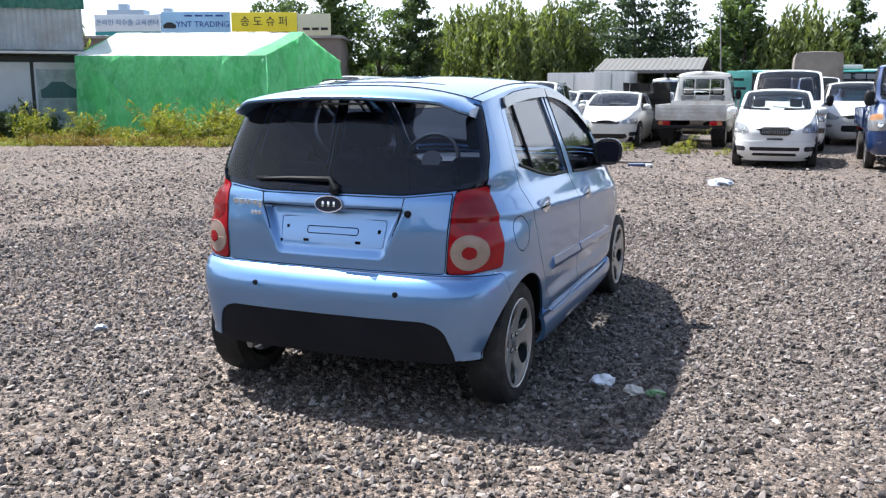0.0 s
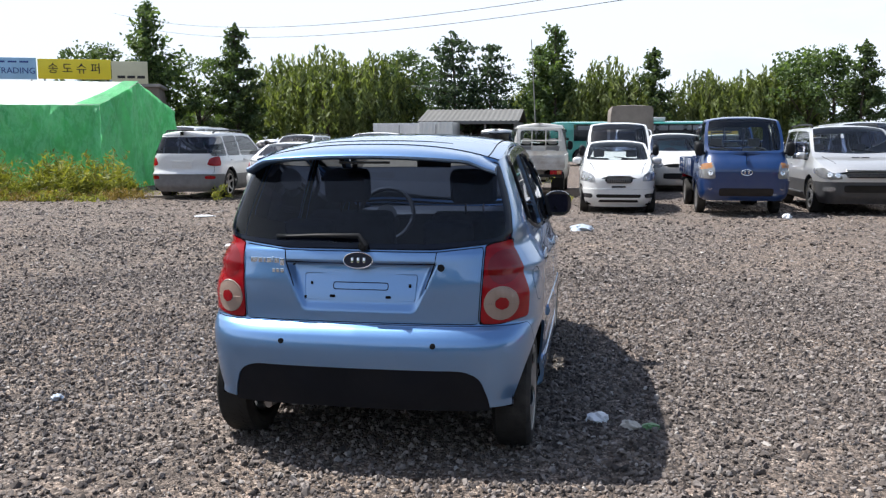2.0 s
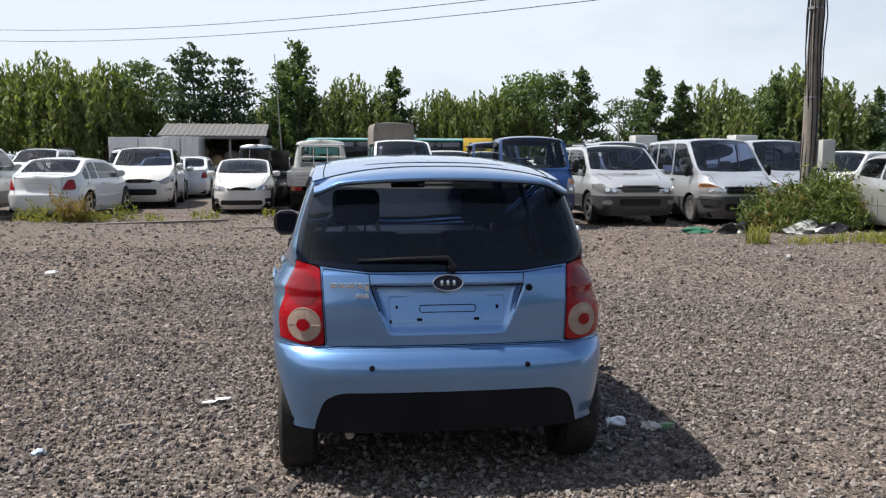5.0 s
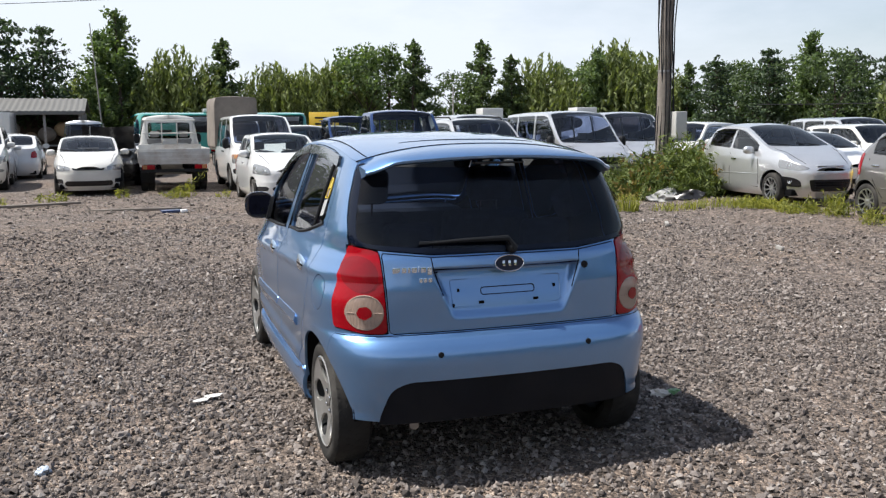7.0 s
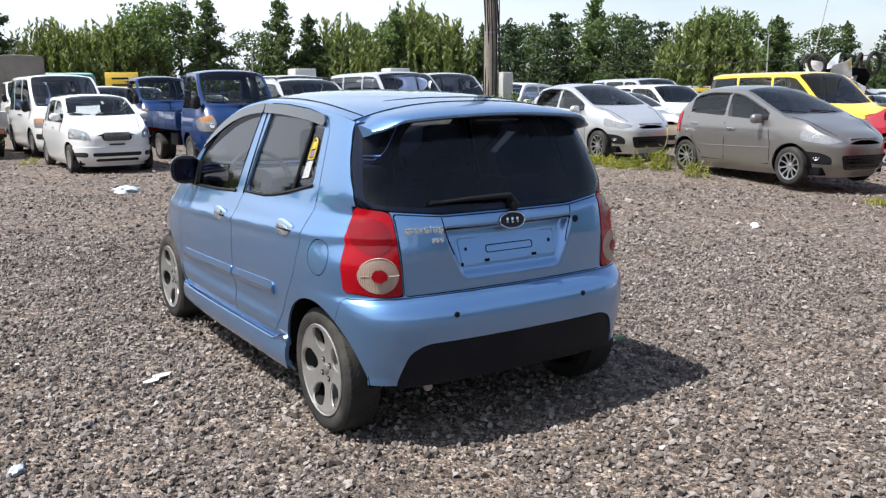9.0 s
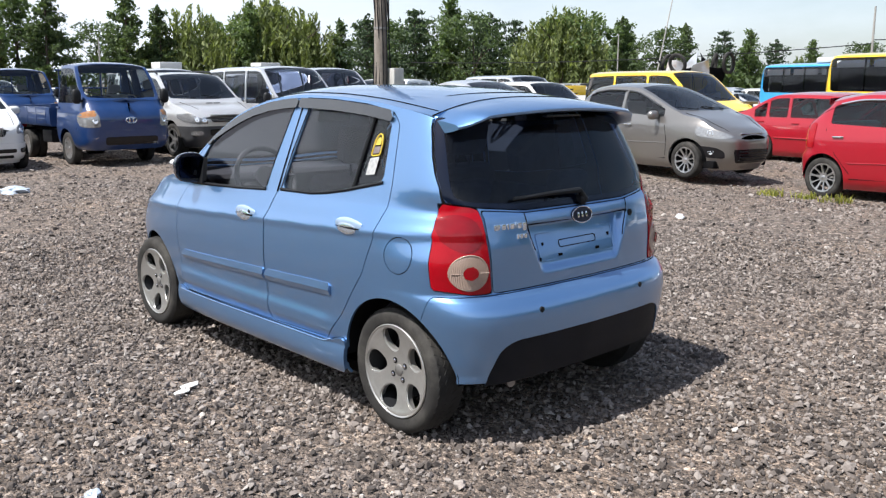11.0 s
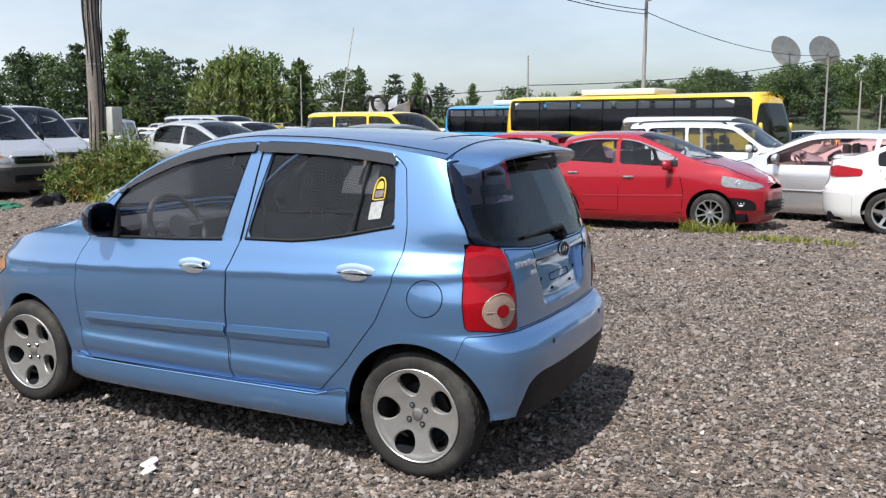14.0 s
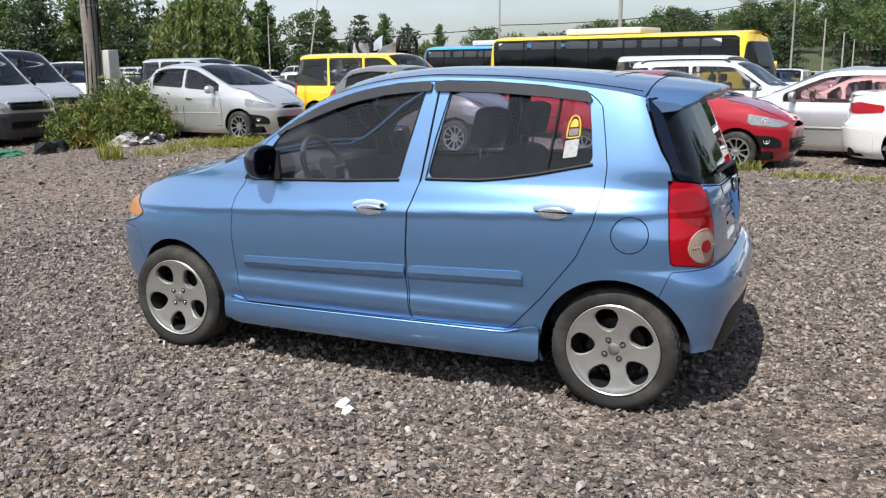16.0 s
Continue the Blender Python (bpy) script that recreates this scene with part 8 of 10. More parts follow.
def make_tree(kind, seed, H=8.0):
    rng = np.random.default_rng(seed)
    t = thing("tree", None)
    P = []
    if kind == "pine":
        limbs = []
        z = H * 0.18
        while z < H * 0.97:
            f = 1 - (z / H)
            L = H * (0.10 + 0.30 * f ** 0.8) * rng.uniform(0.75, 1.15)
            k = rng.integers(4, 6)
            a0 = rng.uniform(0, 6.28)
            for i in range(k):
                a = a0 + 6.283 * i / k + rng.uniform(-0.3, 0.3)
                l = L * rng.uniform(0.65, 1.1)
                limbs.append((a, z, l, 0.18))
                m = int(70 * l / 2)
                s = rng.uniform(0.25, 1.0, m)
                c = np.stack([np.cos(a) * l * s, np.sin(a) * l * s, z + 0.18 * l * s], 1)
                P.append(c + rng.normal(scale=(0.20, 0.20, 0.11), size=(m, 3)) * (0.5 + l / 2))
            z += H * rng.uniform(0.06, 0.09)
        P.append(np.stack([rng.normal(0, 0.12, 60), rng.normal(0, 0.12, 60), H * rng.uniform(0.88, 1.0, 60)], 1))
        trunk_part(H, 0.16, limbs[::2], t, rng, 0.97)
        leaf_cloud("crown", np.concatenate(P), 0.17, PINE, t, rng, 1.0)
    elif kind in ("ginkgo", "fir"):
        limbs = []
        z = H * 0.14
        wide = 0.24 if kind == "ginkgo" else 0.27
        while z < H * 0.97:
            f = 1 - z / H
            L = H * (0.035 + wide * f ** 0.75) * rng.uniform(0.7, 1.2)
            for i in range(4):
                a = rng.uniform(0, 6.28)
                up = 0.75 if kind == "ginkgo" else 0.28
                l = L * rng.uniform(0.7, 1.15)
                limbs.append((a, z, l, up))
                m = int(52 * l)
                s = rng.uniform(0.15, 1.0, m)
                c = np.stack([np.cos(a) * l * s, np.sin(a) * l * s, z + up * l * s], 1)
                P.append(c + rng.normal(scale=0.13, size=(m, 3)))
            z += H * 0.045
        P.append(np.stack([rng.normal(0, 0.06, 40), rng.normal(0, 0.06, 40), H * rng.uniform(0.9, 1.02, 40)], 1))
        trunk_part(H, 0.14, limbs[::2], t, rng, 0.99)
        leaf_cloud("crown", np.concatenate(P), 0.16, GINKGO if kind == "ginkgo" else BROAD, t, rng, 0.9)
    elif kind == "willow":
        R = H * 0.50
        limbs = [(6.283 * k / 7 + rng.uniform(-0.3, 0.3), H * rng.uniform(0.3, 0.5), R * 0.8, 0.8) for k in range(7)]
        for k in range(280):
            a, q = rng.uniform(0, 6.28), R * math.sqrt(rng.uniform(0.02, 1.0))
            lump = 0.82 + 0.2 * math.sin(3 * a + seed) + 0.12 * math.sin(7 * a + 2 * seed)
            z1 = H * (1.0 - 0.40 * (q / R) ** 2) * rng.uniform(0.68, 1.02)
            L = H * rng.uniform(0.16, 0.46)
            m = int(15 * L / 2) + 6
            s = np.linspace(0, 1, m)
            out = 1 + 0.10 * s
            c = np.stack([np.cos(a) * q * lump * out, np.sin(a) * q * lump * out, z1 - L * s], 1)
            P.append(c + rng.normal(scale=(0.09, 0.09, 0.05), size=(m, 3)))
        trunk_part(H, 0.24, limbs, t, rng, 0.75)
        leaf_cloud("crown", np.concatenate(P), 0.17, WILLOW, t, rng, 1.5, 0.75)
    else:
        R = H * 0.40
        limbs = [(6.283 * k / 6 + rng.uniform(-0.4, 0.4), H * rng.uniform(0.25, 0.5), R * 0.8, 0.8) for k in range(6)]
        for k in range(44):
            a, q = rng.uniform(0, 6.28), R * math.sqrt(rng.uniform(0, 1.0))
            z = H * rng.uniform(0.28, 0.95)
            q *= math.sqrt(max(0.08, 1 - ((z / H - 0.55) / 0.48) ** 2))
            c = np.array([math.cos(a) * q, math.sin(a) * q, z])
            m = 70
            g = rng.normal(size=(m, 3))
            g /= np.linalg.norm(g, axis=1, keepdims=True)
            P.append(c + g * (H * rng.uniform(0.07, 0.13)) * rng.uniform(0.5, 1.05, (m, 1)) * np.array([1, 1, 0.8]))
        trunk_part(H, 0.18, limbs, t, rng, 0.75)
        leaf_cloud("crown", np.concatenate(P), 0.17, BROAD if seed % 2 else GINKGO, t, rng, 0.95)
    return t


WORDS = {"pine": "dark green pine tree with ragged tiers in the tree belt", "ginkgo": "bright green upright tree with rising branches", "fir": "dark conical tree with spiky outline",
         "willow": "light green weeping willow in the tree belt", "broad": "bushy green broadleaf tree in the belt behind the yard"}
PROTO = {}
for kind, seeds in (("pine", (1, 2)), ("ginkgo", (3, 4)), ("fir", (5,)), ("willow", (6, 7)), ("broad", (9, 10, 11))):
    PROTO[kind] = [make_tree(kind, s) for s in seeds]
USED = set()


def plant(kind, x, y, H, k=0):
    p = PROTO[kind][k % len(PROTO[kind])]
    m = pose(x, y, ground_z(x, y) - 0.05, 0, 0, (k * 77) % 360) @ Matrix.Scale(H / 8.0, 4)
    t = p if p not in USED else copy_thing(p, m)
    USED.add(p)
    t.matrix_basis = m
    return tagged(t, WORDS[kind], "tree", "trees of the belt behind the yard")


def on_line(eye, heading, d):
    return eye[0] + d * math.sin(radians(heading)), eye[1] + d * math.cos(radians(heading))


EYE_N = (0.0, -4.0)
n = 0
for kind, rows in (("pine", ((-8.4, 10.6), (-6.0, 9.6), (35.2, 7.9), (38.3, 8.4), (43.2, 8.2), (44.8, 7.6), (49.5, 7.2), (57.9, 6.6), (61.0, 5.8))),
                   ("ginkgo", ((-27.4, 12.4), (-1.9, 10.9), (-3.0, 9.4), (40.6, 9.4), (28.0, 8.7), (59.4, 6.4), (63.0, 5.6), (52.0, 7.2), (46.6, 7.8))),
                   ("fir", ((-22.2, 11.0), (4.2, 9.1), (16.2, 9.2), (20.6, 9.4), (22.5, 8.3), (51.6, 7.8), (55.5, 7.2), (33.6, 7.8))),
                   ("willow", ((-19.2, 9.6), (-16.6, 9.5), (-13.6, 9.3), (1.4, 8.6), (7.4, 7.6), (9.7, 7.4), (11.0, 8.0), (24.6, 8.7), (29.4, 10.2), (31.0, 8.8), (47.6, 8.6))),
                   ("broad", ((-24.6, 9.0), (-30.5, 9.4), (-11.4, 9.2), (13.2, 9.6), (14.6, 8.8), (19.0, 6.8), (26.6, 8.2), (37.0, 8.0), (42.0, 7.8), (48.8, 8.6), (54.0, 6.8), (66.0, 5.2), (68.5, 4.8)))):
    for h, H in rows:
        plant(kind, *on_line(EYE_N, h, 80 + (n * 37) % 9 - 4), H, n)
        n += 1
rnd = random.Random(12)
for k in range(40):
    h = -33 + 104 * k / 39 + rnd.uniform(-1, 1)
    if 15.4 < h < 19.6:
        continue
    plant(rnd.choice(("broad", "broad", "broad", "willow", "pine")), *on_line(EYE_N, h, rnd.uniform(88, 97)), (rnd.uniform(5.2, 8.6) if h < 50 else rnd.uniform(4.6, 6.2)), k)


def undergrowth():
    """The dark hedge below the tree crowns, as one object."""
    rng = np.random.default_rng(21)
    m = 26000
    h = np.radians(rng.uniform(-35, 72, m))
    d = rng.uniform(79, 86, m)
    z = rng.uniform(0, 1, m) ** 1.2 * (3.6 + 0.8 * np.sin(h * 40)) * np.where(h > 0.9, 0.8, 1.0)
    P = np.stack([d * np.sin(h), -4 + d * np.cos(h), z - 0.4], 1)
    o = leaf_cloud("undergrowth", P, 0.30, BROAD, None, rng, 1.0)
    tagged(o, "dark green undergrowth below the tree crowns", "bushes", kind="stuff")


undergrowth()


def unseen_belt():
    """Unseen trees and hedge added south and west, closing the yard to darken reflections."""
    rr = random.Random(52)
    for k in range(44):
        h = 106 + 208 * k / 43 + rr.uniform(-1.5, 1.5)
        plant(rr.choice(("broad", "broad", "pine", "willow")), *on_line(EYE_N, h, rr.uniform(44, 50)), rr.uniform(8.5, 11.5), k)
    rng = np.random.default_rng(33)
    m = 15000
    h = np.radians(rng.uniform(104, 316, m))
    d = rng.uniform(42, 48, m)
    z = rng.uniform(0, 1, m) ** 1.2 * (4.2 + 0.8 * np.sin(h * 30))
    P = np.stack([d * np.sin(h), -4 + d * np.cos(h), z - 0.2], 1)
    tagged(leaf_cloud("undergrowth", P, 0.32, BROAD, None, rng, 1.0), "unseen dark green hedge added round the rest of the yard", "bushes", kind="stuff")


unseen_belt()


def tuft_field(name, label, spots, material, seed, blades=60, h=0.4, lean=0.5, wide=0.012):
    """Blades of weeds in clumps, one object."""
    rng = np.random.default_rng(seed)
    V, F = [], []
    for x, y, r, hh in spots:
        for _ in range(int(blades * max(0.3, r))):
            a, q = rng.uniform(0, 6.28), r * math.sqrt(rng.uniform(0, 1))
            bx, by = x + q * math.cos(a), y + q * math.sin(a)
            bz = ground_z(bx, by)
            H = hh * rng.uniform(0.45, 1.1)
            t, l = rng.uniform(0, 6.28), lean * H * rng.uniform(0.2, 1.0)
            w = wide * rng.uniform(0.7, 1.5)
            ux, uy = -math.sin(t) * w, math.cos(t) * w
            k = len(V)
            for s, ww in ((0, 1), (0.5, 0.8), (0.85, 0.45)):
                px, py, pz = bx + math.cos(t) * l * s * s, by + math.sin(t) * l * s * s, bz + H * s
                V += [(px - ux * ww, py - uy * ww, pz), (px + ux * ww, py + uy * ww, pz)]
            V.append((bx + math.cos(t) * l, by + math.sin(t) * l, bz + H * 0.97))
            F += [(k, k + 1, k + 3, k + 2), (k + 2, k + 3, k + 5, k + 4), (k + 4, k + 5, k + 6)]
    me = bpy.data.meshes.new(name)
    me.from_pydata(V, [], F)
    me.materials.append(material)
    return tagged(new(name, me), label, "weeds", kind="stuff")


def scrub(name, label, spots, material, seed, stems=26, leaf=0.035, long=2.4):
    """Ragged weeds: bent stems set with small leaves, one object."""
    rng = np.random.default_rng(seed)
    P, V, F = [], [], []
    for x, y, r, hh in spots:
        for _ in range(max(4, int(stems * r / 0.4))):
            a, q = rng.uniform(0, 6.28), r * math.sqrt(rng.uniform(0, 1))
            bx, by = x + q * math.cos(a), y + q * math.sin(a)
            bz = ground_z(bx, by)
            H = hh * rng.uniform(0.25, 1.0) * (1.15 - 0.5 * q / max(r, 0.01))
            t, l = rng.uniform(0, 6.28), H * rng.uniform(0.1, 0.75)
            m = int(5 + 26 * H)
            s = rng.uniform(0.05, 1.0, m) ** 0.8
            c = np.stack([bx + math.cos(t) * l * s ** 1.6, by + math.sin(t) * l * s ** 1.6, bz + H * s], 1)
            P.append(c + rng.normal(scale=0.03 + 0.035 * H, size=(m, 3)) * np.array([1, 1, 0.6]))
            k, w = len(V), 0.006
            for u in (0.0, 0.5, 1.0):
                px, py = bx + math.cos(t) * l * u ** 1.6, by + math.sin(t) * l * u ** 1.6
                V += [(px - w * math.sin(t), py + w * math.cos(t), bz + H * u), (px + w * math.sin(t), py - w * math.cos(t), bz + H * u)]
            F += [(k, k + 1, k + 3, k + 2), (k + 2, k + 3, k + 5, k + 4)]
    P = np.concatenate(P)
    P[:, 2] = np.maximum(P[:, 2], -0.5)
    o = leaf_cloud(name, P, leaf * 0.72, material, None, rng, long)
    me = o.data
    old_v = [v.co[:] for v in me.vertices]
    old_f = [tuple(p.vertices) for p in me.polygons]
    both = bpy.data.meshes.new(name)
    both.from_pydata(old_v + V, [], old_f + [tuple(i + len(old_v) for i in f) for f in F])
    both.materials.append(material)
    o.data = both
    bpy.data.meshes.remove(me)
    return tagged(o, label, "weeds", kind="stuff")

# ---- buildings, tent, poles ----
CORR = plain("corrugated_sheet", (0.42, 0.45, 0.45), 0.55, 0.1, 0.2, 2.0, 50, 0.1, (0.25, 0.2, 0.16))
CONCRETE = plain("concrete", (0.30, 0.29, 0.27), 0.9, 0, 0.25, 1.5, 40, 0.4)
WOODPOLE = plain("weathered_pole", (0.21, 0.185, 0.16), 0.9, 0, 0.3, 5, 30, 0.6, (0.10, 0.085, 0.075))


def tarp_material(name, col, thin=0.25):
    n = Nodes(name)
    w = n.noise(1.3, 6, 0.65)
    f = n.noise(9.0, 5, 0.6)
    c = n.mix(n.ramp(w, [(0.35, (0, 0, 0)), (0.7, (1, 1, 1))]), tuple(x * 0.8 for x in col), tuple(min(1, x * 1.15) for x in col))
    weave = n.node("TexChecker", Scale=240.0)
    n.link(n.c, weave.inputs[0])
    c = n.mix(0.08, c, weave.outputs[0], "MULTIPLY")
    # pale streaks put the light on the tarpaulin's folds into its colour
    streak = n.node("Mapping")
    streak.inputs["Scale"].default_value = (0.75, 0.75, 0.30)
    streak.inputs["Rotation"].default_value = (0.7, 0.6, 0.0)
    n.link(n.c, streak.inputs[0])
    lit_folds = n.noise(1.6, 7, 0.7, streak.outputs[0])
    c = n.mix(n.ramp(lit_folds, [(0.44, (0, 0, 0)), (0.50, (0.45, 0.45, 0.45)), (0.53, (0.05, 0.05, 0.05)), (0.60, (0.5, 0.5, 0.5)), (0.66, (0, 0, 0))]), c, tuple(min(0.85, x * 1.5 + 0.12) for x in col))
    n.base(c).set("Roughness", 0.34)
    tl, mx = n.node("BsdfTranslucent"), n.node("MixShader")
    n.link(c, tl.inputs[0])
    mx.inputs[0].default_value = thin
    n.link(n.b.outputs[0], mx.inputs[1]).link(tl.outputs[0], mx.inputs[2]).link(mx.outputs[0], n.t.nodes["Material Output"].inputs[0])
    return n.bump(n.math("ADD", n.math("MULTIPLY", f, 0.35), n.math("MULTIPLY", lit_folds, 2.0)), 0.7, 0.12).m


GREEN_TARP = tarp_material("green_tarpaulin", (0.17, 0.66, 0.27), 0.55)
PALE_TARP = tarp_material("faded_tarpaulin", (0.76, 0.86, 0.78), 0.25)
DARK_GREEN = tarp_material("dark_green_tarpaulin", (0.012, 0.13, 0.075), 0.1)
TURN_T = -21.8
T0 = (1.855, -3.70)


def from_start(lat, d, z=0.0):
    """A place given to the right of and ahead of the first standpoint."""
    h = radians(TURN_T)
    return Vector((T0[0] + d * math.sin(h) + lat * math.cos(h), T0[1] + d * math.cos(h) - lat * math.sin(h), z))


def green_tent():
    t = thing("tent", None, "large green tarpaulin tent with a pale sun-bleached roof", "tent")
    rnd = random.Random(4)

    def wall(name, a, b, z0, z1, material, fold, top=None):
        """A hanging sheet between two ground places, with upright folds; top(s) gives its upper edge."""
        bm = bmesh.new()
        cols, rows = 190, 34
        A, B = Vector(a), Vector(b)
        nrm = (B - A).cross(Vector((0, 0, 1))).normalized()
        ph = [rnd.uniform(0, 6.28) for _ in range(5)]
        # single sharp creases that run slantwise down from the eaves
        creases = [(rnd.uniform(0, 1), rnd.uniform(-0.9, 0.9), rnd.uniform(0.03, 0.08), rnd.uniform(0.5, 1.3) * rnd.choice((-1, 1, 1)), rnd.uniform(0.1, 0.75)) for _ in range(26)]
        g = []
        for j in range(rows + 1):
            v = j / rows
            row = []
            for i in range(cols + 1):
                s = i / cols
                zt = top(s) if top else z1
                p = A.lerp(B, s)
                L = (B - A).length
                w = fold * (1 - 0.75 * v) * (math.sin(s * L * 4.1 + ph[0] + 1.4 * v) + 0.6 * math.sin(s * L * 9.3 + ph[1] - 2 * v) + 0.5 * math.sin(s * L * 2.0 + ph[2] + 3 * v))
                w += fold * 0.8 * math.sin((s * L + v * 1.8) * 3.0 + ph[3]) * v * (1 - v) * 2
                w += fold * 0.55 * abs(math.sin((s * L * 1.0 + v * 2.6) * 3.7 + ph[4])) * math.sin(math.pi * v) + fold * 0.4 * abs(math.sin((s * L - v * 3.4) * 2.9 + ph[1])) * math.sin(math.pi * v)
                for c0, slant, wide, deep, low in creases:
                    e = (s * L - c0 * L - slant * (1 - v) * 2.4) / wide
                    if abs(e) < 3 and v > low:
                        w += 0.05 * deep * math.exp(-e * e) * smooth(low, low + 0.25, v) * smooth(1.02, 0.93, v)
                row.append(bm.verts.new(p + nrm * w + Vector((0, 0, z0 + (zt - z0) * v))))
            g.append(row)
        for P, Q in zip(g, g[1:]):
            for i in range(cols):
                bm.faces.new((P[i], P[i + 1], Q[i + 1], Q[i]))
        return part(name, bm, material, t)
    fl, fr = from_start(-10.85, 26.4), from_start(-5.2, 26.4)
    rl, rr = from_start(-10.2, 31.3), from_start(-3.6, 31.3)
    z = -0.1
    wall("front_sheet", fl, fr, z, 2.42, GREEN_TARP, 0.085)
    gable = lambda s: 2.42 + 0.78 * (1 - abs(2 * s - 0.98) / 1.0)
    wall("gable_sheet", fr, rr, z, 2.4, GREEN_TARP, 0.06, gable)
    wall("gable_sheet", rl, fl, z, 2.4, GREEN_TARP, 0.05, gable)
    wall("rear_sheet", rr, rl, z, 2.42, GREEN_TARP, 0.05)
    A, B = from_start(-10.45, 28.85, 3.2), from_start(-4.45, 28.85, 3.2)
    for n, e0, e1 in (("roof_sheet", fl, fr), ("roof_sheet", rl, rr)):
        bm = bmesh.new()
        g = []
        for j in range(17):
            v = j / 16
            row = []
            for i in range(41):
                s = i / 40
                lo = e0.lerp(e1, s) + Vector((0, 0, 2.40))
                hi = A.lerp(B, s)
                p = lo.lerp(hi, v)
                p.z += 0.03 - 0.05 * math.sin(math.pi * v) - 0.035 * math.sin(s * math.pi * 4) ** 2 * math.sin(math.pi * v) + rnd.uniform(-0.008, 0.008)
                row.append(bm.verts.new(p))
            g.append(row)
        for P, Q in zip(g, g[1:]):
            for i in range(40):
                bm.faces.new((P[i], P[i + 1], Q[i + 1], Q[i]))
        part(n, bm, PALE_TARP, t, "pale sun-bleached roof sheet")
    # the green sheet reaches over the end of the ridge
    for x0, x1 in ((0.93, 1.005),):
        bm = bmesh.new()
        g = []
        for j in range(9):
            v = j / 8
            row = []
            for s in (x0 - 0.05 * (1 - v), x1):
                p = (fl.lerp(fr, s) + Vector((0, 0, 2.43))).lerp(A.lerp(B, s) + Vector((0, 0, 0.02)), v)
                p.z += 0.035 - 0.05 * math.sin(math.pi * v)
                row.append(bm.verts.new(p))
            g.append(row)
        for P, Q in zip(g, g[1:]):
            bm.faces.new((P[0], P[1], Q[1], Q[0]))
        part("edge_sheet", bm, GREEN_TARP, t)
    mid = (fl + fr + rl + rr) / 4
    for p in (fl, fr, rl, rr):
        p = p.lerp(mid, 0.09)
        bm = bmesh.new()
        tube(bm, [p + Vector((0, 0, -0.1)), p + Vector((0, 0, 2.45))], 0.03, 8)
        part("pole", bm, STEEL, t)
    bm = bmesh.new()
    tube(bm, [A, B], 0.03, 8)
    part("ridge_pole", bm, STEEL, t)


green_tent()


def turned(lat, d, z=0.0):
    """A pose whose x runs to the right as seen from the first standpoint."""
    p = from_start(lat, d, z)
    return pose(p.x, p.y, p.z, 0, 0, -TURN_T)


def corrugated(name, x0, x1, y, z0, z1, material, parent, pitch=0.16, depth=0.03, along="x"):
    bm = bmesh.new()
    n = int((x1 - x0) / pitch * 4)
    A, B = [], []
    for i in range(n + 1):
        x = x0 + (x1 - x0) * i / n
        d = depth * (0 if i % 4 in (0, 1) else 1)
        p, q = ((x, y - d, z0), (x, y - d, z1)) if along == "x" else ((y - d, x, z0), (y - d, x, z1))
        A.append(bm.verts.new(p))
        B.append(bm.verts.new(q))
    for i in range(n):
        bm.faces.new((A[i], A[i + 1], B[i + 1], B[i]))
    return part(name, bm, material, parent, soft=False)


